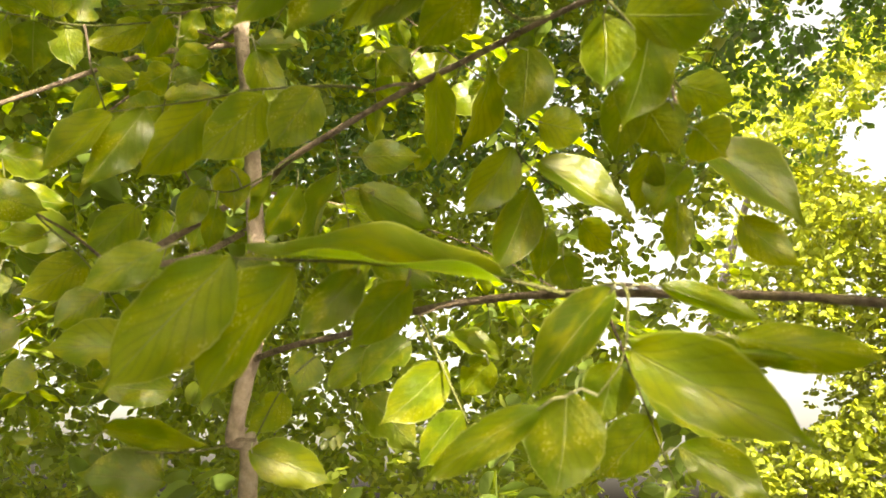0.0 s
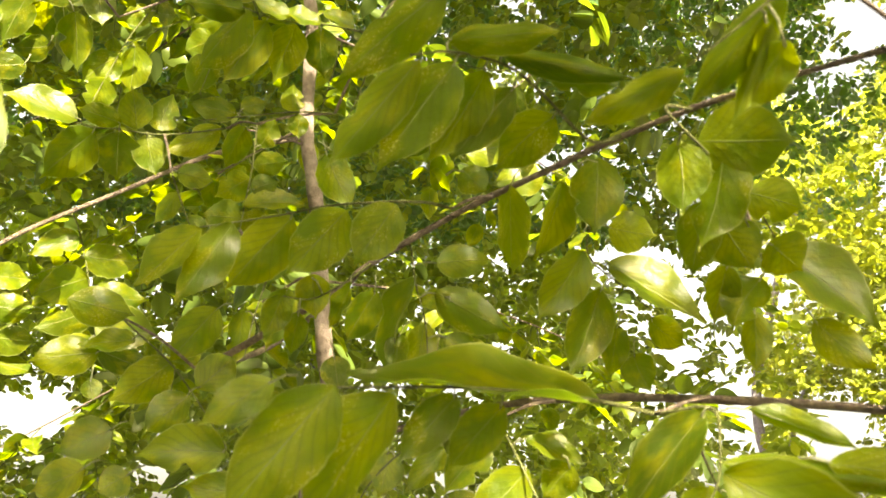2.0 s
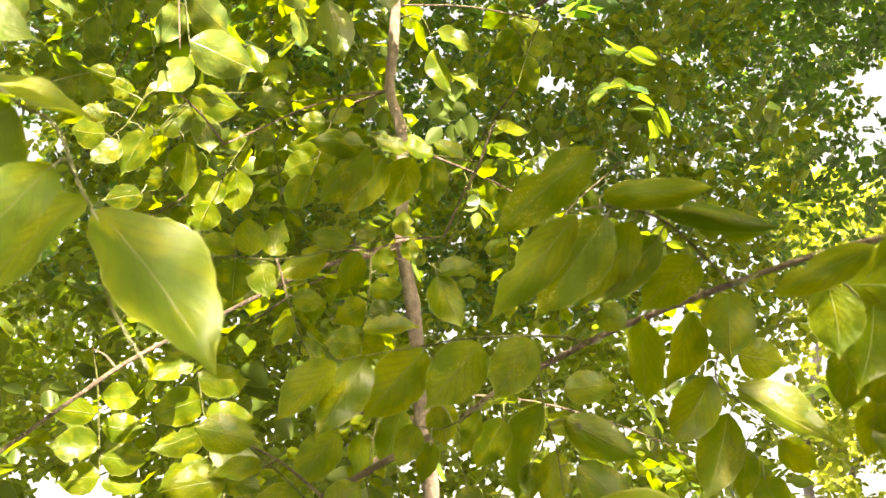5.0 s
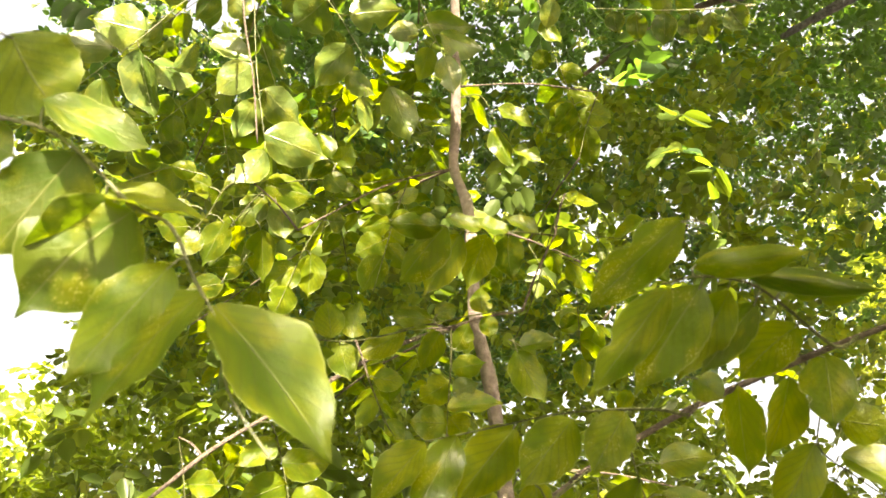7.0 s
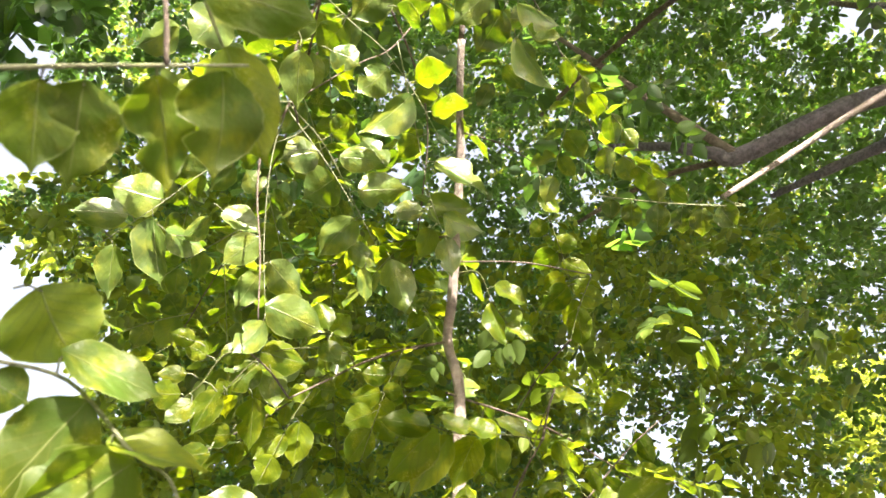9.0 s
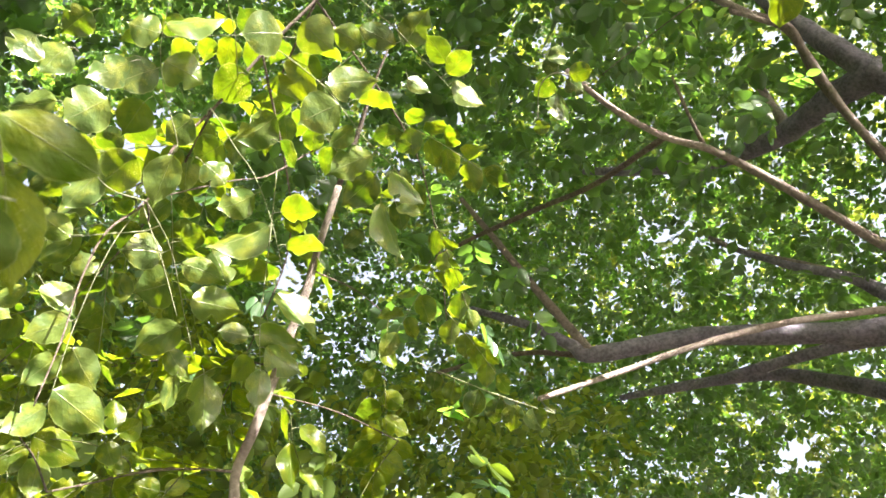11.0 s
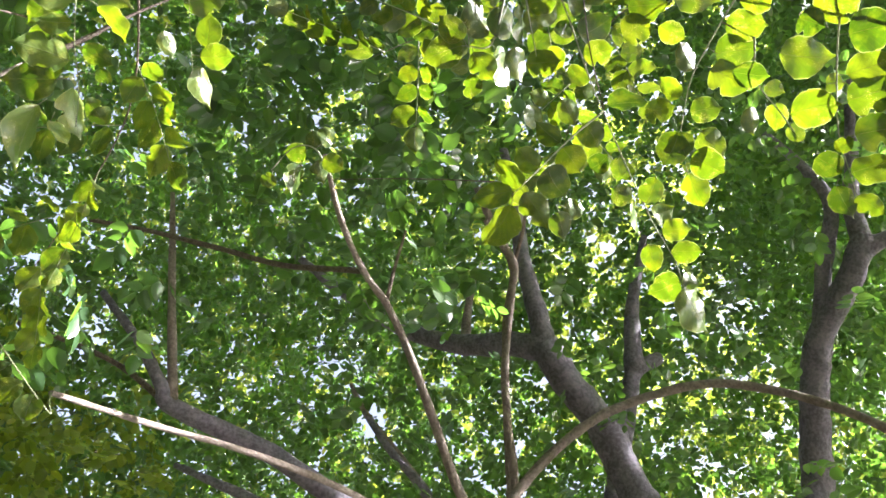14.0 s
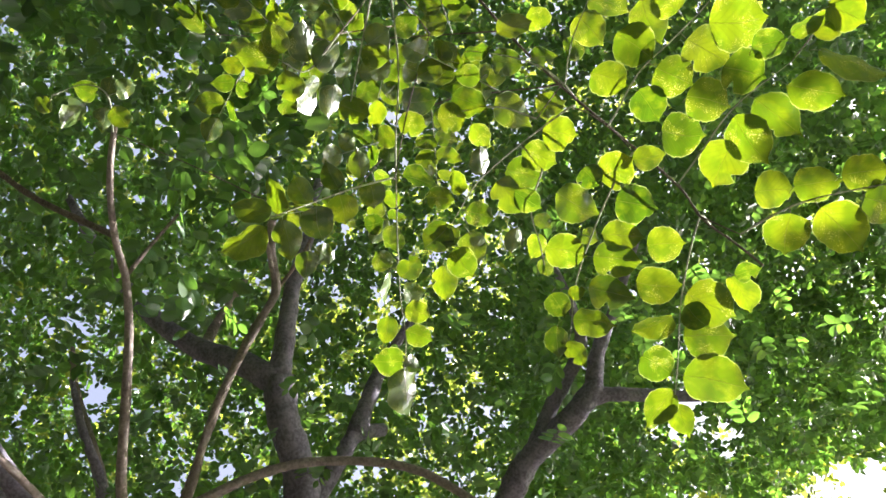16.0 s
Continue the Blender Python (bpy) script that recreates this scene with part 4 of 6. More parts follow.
leaflet(s, (-0.323, 0.064, 1.955), (-0.326, 0.068, 1.951), (-0.333, 0.096, 1.918), 0.039, -19)
leaflet(s, (-0.308, 0.070, 1.961), (-0.309, 0.075, 1.957), (-0.324, 0.110, 1.922), 0.042, -19)
leaflet(s, (-0.280, 0.082, 1.972), (-0.281, 0.086, 1.970), (-0.287, 0.132, 1.935), 0.035, -39)
leaflet(s, (-0.253, 0.091, 1.980), (-0.252, 0.094, 1.979), (-0.262, 0.129, 1.940), 0.045, -24)
limb(side_branch, 'twig', [(-0.275, 0.083, 1.973), (-0.276, 0.068, 1.998), (-0.278, 0.053, 2.018)], 0.0016, 0.0010)
s = leaf_stalk(side_branch, [(-0.278, 0.053, 2.018), (-0.265, 0.066, 2.018), (-0.257, 0.095, 2.001)], 0.0012)
leaflet(s, (-0.265, 0.066, 2.018), (-0.263, 0.067, 2.019), (-0.207, 0.099, 2.018), 0.034, -63)
leaflet(s, (-0.257, 0.095, 2.001), (-0.255, 0.094, 2.000), (-0.242, 0.145, 1.963), 0.040, -39)
s = leaf_stalk(sunny_branch, [(-0.439, 0.523, 2.484), (-0.461, 0.556, 2.418), (-0.474, 0.613, 2.332), (-0.473, 0.666, 2.243)], 0.0008)
leaflet(s, (-0.473, 0.666, 2.243), (-0.474, 0.671, 2.234), (-0.508, 0.673, 2.187), 0.039, 55)
leaflet(s, (-0.474, 0.640, 2.288), (-0.477, 0.635, 2.289), (-0.513, 0.658, 2.247), 0.036, 28)
leaflet(s, (-0.474, 0.613, 2.332), (-0.480, 0.615, 2.330), (-0.523, 0.615, 2.288), 0.042, 49)
leaflet(s, (-0.474, 0.634, 2.299), (-0.467, 0.633, 2.301), (-0.438, 0.693, 2.287), 0.047, -53)
leaflet(s, (-0.473, 0.660, 2.255), (-0.474, 0.663, 2.255), (-0.407, 0.712, 2.242), 0.057, -57)
leaflet(s, (-0.466, 0.578, 2.387), (-0.476, 0.581, 2.383), (-0.494, 0.557, 2.399), 0.036, 58)
s = leaf_stalk(sunny_branch, [(-0.439, 0.523, 2.484), (-0.405, 0.592, 2.470), (-0.378, 0.682, 2.434), (-0.359, 0.747, 2.412)], 0.0008)
leaflet(s, (-0.405, 0.592, 2.470), (-0.413, 0.594, 2.462), (-0.459, 0.576, 2.434), 0.053, 59)
leaflet(s, (-0.392, 0.637, 2.453), (-0.399, 0.634, 2.450), (-0.449, 0.655, 2.435), 0.065, 37)
leaflet(s, (-0.385, 0.660, 2.444), (-0.374, 0.663, 2.448), (-0.307, 0.691, 2.471), 0.054, -52)
leaflet(s, (-0.399, 0.615, 2.462), (-0.391, 0.614, 2.469), (-0.331, 0.630, 2.469), 0.040, -60)
leaflet(s, (-0.359, 0.747, 2.412), (-0.341, 0.763, 2.401), (-0.321, 0.808, 2.329), 0.052, -33)
leaflet(s, (-0.359, 0.747, 2.412), (-0.378, 0.758, 2.386), (-0.376, 0.786, 2.339), 0.039, -71)
leaflet(s, (-0.373, 0.698, 2.429), (-0.381, 0.698, 2.427), (-0.439, 0.724, 2.382), 0.051, 39)
leaflet(s, (-0.366, 0.723, 2.421), (-0.396, 0.729, 2.407), (-0.362, 0.765, 2.390), 0.034, -58)
leaflet(s, (-0.409, 0.583, 2.472), (-0.395, 0.582, 2.479), (-0.357, 0.555, 2.487), 0.037, -36)
s = leaf_stalk(sunny_branch, [(-0.316, 0.573, 2.671), (-0.295, 0.632, 2.567), (-0.273, 0.686, 2.455), (-0.247, 0.697, 2.376)], 0.0008)
leaflet(s, (-0.266, 0.690, 2.435), (-0.282, 0.695, 2.432), (-0.321, 0.674, 2.412), 0.031, 61)
leaflet(s, (-0.281, 0.667, 2.498), (-0.262, 0.665, 2.501), (-0.189, 0.693, 2.455), 0.065, 76)
leaflet(s, (-0.270, 0.688, 2.445), (-0.277, 0.690, 2.443), (-0.211, 0.723, 2.453), 0.047, -62)
leaflet(s, (-0.260, 0.693, 2.415), (-0.253, 0.693, 2.415), (-0.203, 0.737, 2.415), 0.048, -80)
leaflet(s, (-0.247, 0.697, 2.376), (-0.247, 0.696, 2.380), (-0.240, 0.718, 2.327), 0.036, -31)
leaflet(s, (-0.257, 0.694, 2.405), (-0.269, 0.698, 2.400), (-0.294, 0.743, 2.384), 0.034, 28)
leaflet(s, (-0.281, 0.667, 2.498), (-0.336, 0.663, 2.493), (-0.373, 0.631, 2.531), 0.040, 45)
leaflet(s, (-0.290, 0.647, 2.539), (-0.289, 0.650, 2.537), (-0.326, 0.684, 2.531), 0.037, 33)
leaflet(s, (-0.298, 0.626, 2.580), (-0.334, 0.631, 2.573), (-0.299, 0.626, 2.592), 0.026, -39)
s = leaf_stalk(sunny_branch, [(-0.422, 0.558, 2.477), (-0.441, 0.566, 2.469), (-0.485, 0.558, 2.438), (-0.545, 0.550, 2.395), (-0.595, 0.551, 2.342), (-0.665, 0.548, 2.269)], 0.0008)
leaflet(s, (-0.604, 0.551, 2.333), (-0.604, 0.558, 2.326), (-0.600, 0.609, 2.251), 0.065, -80)
leaflet(s, (-0.648, 0.549, 2.287), (-0.644, 0.558, 2.284), (-0.652, 0.595, 2.229), 0.048, -65)
leaflet(s, (-0.589, 0.551, 2.349), (-0.594, 0.553, 2.349), (-0.654, 0.521, 2.352), 0.061, 66)
leaflet(s, (-0.622, 0.551, 2.315), (-0.625, 0.540, 2.317), (-0.678, 0.504, 2.296), 0.040, 62)
leaflet(s, (-0.604, 0.551, 2.333), (-0.591, 0.574, 2.314), (-0.560, 0.626, 2.321), 0.044, -88)
leaflet(s, (-0.551, 0.551, 2.388), (-0.533, 0.594, 2.363), (-0.484, 0.621, 2.346), 0.042, 89)
leaflet(s, (-0.515, 0.555, 2.417), (-0.514, 0.562, 2.413), (-0.552, 0.580, 2.389), 0.031, 46)
leaflet(s, (-0.545, 0.550, 2.395), (-0.553, 0.529, 2.405), (-0.568, 0.549, 2.381), 0.036, 5)
leaflet(s, (-0.595, 0.551, 2.342), (-0.573, 0.591, 2.317), (-0.531, 0.574, 2.335), 0.031, -62)
s = leaf_stalk(sapling, [(-0.420, 0.803, 2.224), (-0.433, 0.815, 2.237), (-0.464, 0.815, 2.185), (-0.482, 0.815, 2.135), (-0.497, 0.813, 2.085)], 0.0009)
leaflet(s, (-0.445, 0.815, 2.218), (-0.443, 0.814, 2.219), (-0.481, 0.809, 2.200), 0.031, 70)
leaflet(s, (-0.445, 0.815, 2.218), (-0.437, 0.817, 2.216), (-0.416, 0.829, 2.221), 0.031, -64)
leaflet(s, (-0.475, 0.816, 2.153), (-0.476, 0.816, 2.151), (-0.517, 0.812, 2.110), 0.046, 73)
leaflet(s, (-0.469, 0.815, 2.172), (-0.461, 0.822, 2.171), (-0.468, 0.843, 2.113), 0.043, 13)
leaflet(s, (-0.488, 0.815, 2.116), (-0.486, 0.812, 2.116), (-0.508, 0.825, 2.079), 0.042, 48)
s = leaf_stalk(sapling, [(-0.335, 0.833, 2.284), (-0.326, 0.823, 2.275), (-0.346, 0.832, 2.221), (-0.365, 0.843, 2.158), (-0.377, 0.845, 2.109)], 0.0009)
leaflet(s, (-0.339, 0.829, 2.242), (-0.345, 0.825, 2.240), (-0.382, 0.817, 2.239), 0.032, 62)
leaflet(s, (-0.339, 0.829, 2.242), (-0.342, 0.829, 2.247), (-0.314, 0.846, 2.275), 0.024, -77)
leaflet(s, (-0.348, 0.834, 2.214), (-0.354, 0.833, 2.218), (-0.402, 0.845, 2.215), 0.035, 72)
leaflet(s, (-0.348, 0.834, 2.214), (-0.351, 0.832, 2.218), (-0.319, 0.822, 2.215), 0.026, -63)
leaflet(s, (-0.355, 0.838, 2.190), (-0.362, 0.839, 2.190), (-0.406, 0.843, 2.174), 0.041, 58)
leaflet(s, (-0.353, 0.837, 2.198), (-0.357, 0.833, 2.200), (-0.338, 0.861, 2.192), 0.034, -36)
leaflet(s, (-0.362, 0.842, 2.166), (-0.365, 0.842, 2.166), (-0.398, 0.862, 2.123), 0.042, 25)
leaflet(s, (-0.358, 0.840, 2.182), (-0.355, 0.839, 2.181), (-0.336, 0.877, 2.160), 0.031, -50)
s = leaf_stalk(sapling, [(-0.389, 0.813, 2.249), (-0.404, 0.806, 2.267), (-0.450, 0.768, 2.255), (-0.500, 0.738, 2.223), (-0.540, 0.728, 2.160)], 0.0009)
leaflet(s, (-0.526, 0.733, 2.183), (-0.503, 0.749, 2.168), (-0.517, 0.797, 2.120), 0.042, -25)
leaflet(s, (-0.505, 0.737, 2.215), (-0.500, 0.742, 2.216), (-0.540, 0.737, 2.173), 0.042, 71)
leaflet(s, (-0.500, 0.738, 2.223), (-0.498, 0.731, 2.227), (-0.447, 0.781, 2.236), 0.050, -75)
leaflet(s, (-0.444, 0.772, 2.257), (-0.430, 0.736, 2.308), (-0.412, 0.746, 2.265), 0.030, -71)
leaflet(s, (-0.422, 0.792, 2.263), (-0.420, 0.780, 2.285), (-0.395, 0.772, 2.311), 0.035, -56)
leaflet(s, (-0.433, 0.782, 2.260), (-0.430, 0.778, 2.270), (-0.404, 0.783, 2.238), 0.034, -86)
leaflet(s, (-0.531, 0.731, 2.175), (-0.531, 0.734, 2.179), (-0.571, 0.743, 2.162), 0.034, 56)
leaflet(s, (-0.494, 0.742, 2.227), (-0.488, 0.752, 2.213), (-0.478, 0.770, 2.161), 0.039, -60)
leaflet(s, (-0.416, 0.796, 2.264), (-0.419, 0.802, 2.256), (-0.395, 0.814, 2.281), 0.030, -84)
leaflet(s, (-0.536, 0.730, 2.167), (-0.535, 0.733, 2.162), (-0.553, 0.774, 2.127), 0.036, -19)
limb(sapling, 'twig', [(-0.084, 0.901, 2.336), (-0.134, 1.005, 2.342), (-0.185, 1.108, 2.326)], 0.0016, 0.0010)
s = leaf_stalk(sapling, [(-0.185, 1.108, 2.326), (-0.140, 1.138, 2.237), (-0.095, 1.134, 2.207), (-0.051, 1.136, 2.158)], 0.0009)
leaflet(s, (-0.056, 1.136, 2.164), (-0.054, 1.130, 2.169), (0.021, 1.148, 2.199), 0.054, -81)
leaflet(s, (-0.117, 1.136, 2.222), (-0.144, 1.150, 2.178), (-0.109, 1.165, 2.227), 0.045, -89)
leaflet(s, (-0.073, 1.135, 2.182), (-0.085, 1.135, 2.173), (-0.108, 1.180, 2.126), 0.045, 40)
leaflet(s, (-0.051, 1.136, 2.158), (0.071, 1.135, 2.133), (-0.012, 1.129, 2.116), 0.061, 85)
limb(sapling, 'twig', [(-0.235, 0.696, 2.594), (-0.181, 0.843, 2.715), (-0.127, 0.989, 2.806)], 0.0016, 0.0010)
s = leaf_stalk(sapling, [(-0.127, 0.989, 2.806), (-0.113, 1.029, 2.720), (-0.089, 1.063, 2.631), (-0.070, 1.084, 2.551)], 0.0009)
leaflet(s, (-0.098, 1.051, 2.665), (-0.102, 1.053, 2.668), (-0.056, 1.050, 2.638), 0.040, -66)
leaflet(s, (-0.086, 1.065, 2.621), (-0.090, 1.063, 2.615), (-0.034, 1.084, 2.601), 0.038, -62)
leaflet(s, (-0.074, 1.079, 2.571), (-0.078, 1.081, 2.576), (-0.016, 1.069, 2.547), 0.042, -73)
leaflet(s, (-0.070, 1.084, 2.551), (-0.075, 1.084, 2.545), (-0.076, 1.146, 2.500), 0.051, 18)
leaflet(s, (-0.092, 1.059, 2.642), (-0.099, 1.062, 2.639), (-0.150, 1.106, 2.640), 0.046, 39)
leaflet(s, (-0.120, 1.010, 2.763), (-0.120, 1.013, 2.759), (-0.093, 1.027, 2.701), 0.040, -84)
leaflet(s, (-0.107, 1.038, 2.698), (-0.115, 1.040, 2.701), (-0.150, 1.058, 2.678), 0.037, 37)
leaflet(s, (-0.079, 1.074, 2.591), (-0.087, 1.075, 2.593), (-0.132, 1.102, 2.579), 0.040, 60)
limb(sapling, 'twig', [(-0.073, 1.135, 2.182), (0.004, 1.117, 2.263), (0.082, 1.100, 2.323)], 0.0016, 0.0010)
s = leaf_stalk(sapling, [(0.082, 1.100, 2.323), (0.008, 1.113, 2.314), (-0.084, 1.109, 2.330)], 0.0009)
leaflet(s, (0.008, 1.113, 2.314), (0.014, 1.121, 2.288), (0.042, 1.160, 2.250), 0.034, -25)
leaflet(s, (0.017, 1.112, 2.315), (0.012, 1.100, 2.344), (-0.046, 1.143, 2.335), 0.044, -73)
leaflet(s, (-0.061, 1.111, 2.326), (-0.066, 1.117, 2.322), (-0.066, 1.122, 2.276), 0.026, -8)
s = leaf_stalk(sunny_branch, [(-0.441, 0.524, 2.477), (-0.421, 0.536, 2.450), (-0.391, 0.571, 2.417), (-0.358, 0.613, 2.372)], 0.0008)
s = leaf_stalk(sunny_branch, [(-0.403, 0.460, 2.618), (-0.387, 0.437, 2.601), (-0.348, 0.476, 2.580), (-0.314, 0.504, 2.561), (-0.278, 0.549, 2.525), (-0.247, 0.598, 2.479)], 0.0008)
leaflet(s, (-0.358, 0.466, 2.585), (-0.363, 0.472, 2.575), (-0.404, 0.505, 2.560), 0.053, 30)
leaflet(s, (-0.301, 0.521, 2.548), (-0.308, 0.523, 2.542), (-0.352, 0.536, 2.510), 0.048, 42)
leaflet(s, (-0.298, 0.590, 2.584), (-0.284, 0.584, 2.588), (-0.229, 0.580, 2.601), 0.064, 9)
leaflet(s, (-0.274, 0.611, 2.543), (-0.263, 0.612, 2.548), (-0.208, 0.625, 2.574), 0.051, 7)
leaflet(s, (-0.274, 0.555, 2.520), (-0.279, 0.552, 2.515), (-0.347, 0.575, 2.465), 0.063, 74)
leaflet(s, (-0.327, 0.493, 2.568), (-0.289, 0.465, 2.599), (-0.258, 0.483, 2.565), 0.035, 12)
s = leaf_stalk(sunny_branch, [(-0.346, 0.395, 2.725), (-0.330, 0.369, 2.690), (-0.251, 0.408, 2.677), (-0.211, 0.435, 2.658), (-0.171, 0.461, 2.636), (-0.123, 0.485, 2.615), (-0.086, 0.508, 2.589)], 0.0008)
leaflet(s, (-0.281, 0.394, 2.682), (-0.276, 0.393, 2.690), (-0.310, 0.430, 2.667), 0.069, 22)
leaflet(s, (-0.246, 0.412, 2.675), (-0.242, 0.406, 2.676), (-0.178, 0.410, 2.717), 0.054, -48)
leaflet(s, (-0.221, 0.429, 2.663), (-0.221, 0.425, 2.660), (-0.268, 0.444, 2.619), 0.063, 28)
leaflet(s, (-0.211, 0.435, 2.658), (-0.195, 0.416, 2.671), (-0.143, 0.430, 2.690), 0.038, 12)
leaflet(s, (-0.191, 0.448, 2.647), (-0.195, 0.447, 2.644), (-0.225, 0.476, 2.622), 0.036, 53)
leaflet(s, (-0.171, 0.461, 2.636), (-0.163, 0.455, 2.637), (-0.120, 0.434, 2.636), 0.031, -21)
leaflet(s, (-0.141, 0.476, 2.623), (-0.128, 0.463, 2.632), (-0.106, 0.452, 2.638), 0.026, 11)
leaflet(s, (-0.153, 0.470, 2.628), (-0.160, 0.477, 2.628), (-0.215, 0.498, 2.588), 0.051, 32)
leaflet(s, (-0.135, 0.479, 2.620), (-0.149, 0.496, 2.607), (-0.190, 0.544, 2.581), 0.055, 30)
leaflet(s, (-0.123, 0.485, 2.615), (-0.130, 0.489, 2.611), (-0.078, 0.531, 2.601), 0.049, -83)
leaflet(s, (-0.091, 0.505, 2.592), (-0.111, 0.521, 2.574), (-0.071, 0.518, 2.567), 0.030, 84)
leaflet(s, (-0.105, 0.496, 2.602), (-0.135, 0.520, 2.575), (-0.093, 0.581, 2.532), 0.061, -83)
leaflet(s, (-0.320, 0.374, 2.688), (-0.294, 0.340, 2.719), (-0.249, 0.380, 2.730), 0.061, -33)
leaflet(s, (-0.330, 0.369, 2.690), (-0.317, 0.354, 2.701), (-0.366, 0.348, 2.666), 0.066, 44)
leaflet(s, (-0.271, 0.399, 2.681), (-0.307, 0.452, 2.641), (-0.359, 0.487, 2.607), 0.061, 46)
s = leaf_stalk(sunny_branch, [(-0.270, 0.314, 2.838), (-0.223, 0.347, 2.828), (-0.174, 0.368, 2.813), (-0.127, 0.395, 2.791), (-0.070, 0.426, 2.765)], 0.0008)
leaflet(s, (-0.151, 0.381, 2.803), (-0.156, 0.386, 2.800), (-0.129, 0.337, 2.837), 0.050, -10)
leaflet(s, (-0.099, 0.411, 2.778), (-0.087, 0.396, 2.791), (-0.125, 0.368, 2.812), 0.039, 14)
leaflet(s, (-0.091, 0.415, 2.775), (-0.082, 0.406, 2.776), (-0.051, 0.365, 2.784), 0.039, -12)
leaflet(s, (-0.077, 0.422, 2.768), (-0.071, 0.414, 2.769), (-0.018, 0.442, 2.759), 0.043, -73)
leaflet(s, (-0.156, 0.378, 2.805), (-0.169, 0.389, 2.801), (-0.230, 0.361, 2.785), 0.040, 34)
leaflet(s, (-0.120, 0.399, 2.788), (-0.142, 0.426, 2.771), (-0.105, 0.443, 2.773), 0.029, -60)
leaflet(s, (-0.199, 0.358, 2.821), (-0.220, 0.396, 2.793), (-0.261, 0.368, 2.775), 0.044, 37)
s = leaf_stalk(sunny_branch, [(-0.374, 0.427, 2.675), (-0.368, 0.404, 2.655), (-0.371, 0.345, 2.658), (-0.380, 0.288, 2.655)], 0.0008)
leaflet(s, (-0.368, 0.404, 2.655), (-0.353, 0.402, 2.658), (-0.404, 0.448, 2.644), 0.058, 19)
s = leaf_stalk(sunny_branch, [(-0.431, 0.490, 2.551), (-0.411, 0.458, 2.536), (-0.437, 0.397, 2.567), (-0.448, 0.347, 2.593), (-0.444, 0.296, 2.623)], 0.0008)
leaflet(s, (-0.446, 0.321, 2.609), (-0.443, 0.324, 2.606), (-0.381, 0.321, 2.656), 0.057, -87)
leaflet(s, (-0.447, 0.334, 2.601), (-0.451, 0.335, 2.602), (-0.493, 0.326, 2.598), 0.050, 57)
leaflet(s, (-0.443, 0.372, 2.580), (-0.448, 0.373, 2.579), (-0.491, 0.384, 2.536), 0.051, 31)
leaflet(s, (-0.444, 0.366, 2.584), (-0.443, 0.367, 2.587), (-0.393, 0.394, 2.593), 0.055, -51)
leaflet(s, (-0.444, 0.366, 2.584), (-0.479, 0.363, 2.564), (-0.516, 0.371, 2.516), 0.047, 40)
leaflet(s, (-0.421, 0.435, 2.548), (-0.400, 0.431, 2.564), (-0.431, 0.459, 2.537), 0.053, 47)
leaflet(s, (-0.434, 0.405, 2.563), (-0.456, 0.407, 2.545), (-0.483, 0.453, 2.524), 0.050, -3)
leaflet(s, (-0.411, 0.458, 2.536), (-0.413, 0.467, 2.522), (-0.427, 0.525, 2.477), 0.057, -45)
leaflet(s, (-0.446, 0.321, 2.609), (-0.528, 0.307, 2.574), (-0.558, 0.334, 2.552), 0.044, 11)
leaflet(s, (-0.411, 0.458, 2.536), (-0.377, 0.483, 2.537), (-0.339, 0.499, 2.518), 0.042, -61)
limb(sunny_branch, 'twig', [(-0.425, 0.534, 2.456), (-0.420, 0.510, 2.451), (-0.416, 0.486, 2.441)], 0.0016, 0.0010)
s = leaf_stalk(sunny_branch, [(-0.416, 0.486, 2.441), (-0.461, 0.467, 2.432), (-0.497, 0.424, 2.446), (-0.521, 0.376, 2.466)], 0.0008)
leaflet(s, (-0.515, 0.388, 2.462), (-0.475, 0.375, 2.490), (-0.507, 0.384, 2.438), 0.061, 26)
leaflet(s, (-0.444, 0.474, 2.436), (-0.438, 0.439, 2.471), (-0.484, 0.485, 2.437), 0.056, 15)
leaflet(s, (-0.521, 0.376, 2.466), (-0.527, 0.376, 2.464), (-0.583, 0.386, 2.446), 0.049, 60)
leaflet(s, (-0.474, 0.451, 2.438), (-0.471, 0.450, 2.443), (-0.498, 0.478, 2.387), 0.045, 13)
leaflet(s, (-0.461, 0.467, 2.432), (-0.484, 0.508, 2.372), (-0.539, 0.481, 2.383), 0.037, 51)
leaflet(s, (-0.521, 0.376, 2.466), (-0.555, 0.305, 2.491), (-0.566, 0.318, 2.455), 0.047, 7)
leaflet(s, (-0.521, 0.376, 2.466), (-0.525, 0.321, 2.507), (-0.542, 0.341, 2.466), 0.045, 12)
s = leaf_stalk(high_branch, [(0.405, 0.073, 3.291), (0.400, 0.140, 3.212), (0.400, 0.195, 3.132), (0.398, 0.242, 3.051)], 0.0011)
leaflet(s, (0.398, 0.242, 3.051), (0.411, 0.252, 3.039), (0.436, 0.327, 2.996), 0.074, 48)
leaflet(s, (0.399, 0.231, 3.071), (0.409, 0.229, 3.066), (0.486, 0.230, 3.053), 0.054, -29)
leaflet(s, (0.400, 0.188, 3.142), (0.408, 0.188, 3.140), (0.473, 0.193, 3.136), 0.066, -34)
leaflet(s, (0.400, 0.154, 3.192), (0.402, 0.156, 3.187), (0.457, 0.150, 3.166), 0.059, -20)
leaflet(s, (0.402, 0.107, 3.252), (0.399, 0.111, 3.257), (0.454, 0.115, 3.255), 0.054, -21)
leaflet(s, (0.398, 0.242, 3.051), (0.393, 0.241, 3.051), (0.370, 0.309, 3.048), 0.059, 57)
leaflet(s, (0.398, 0.237, 3.061), (0.396, 0.234, 3.058), (0.325, 0.226, 3.058), 0.059, -31)
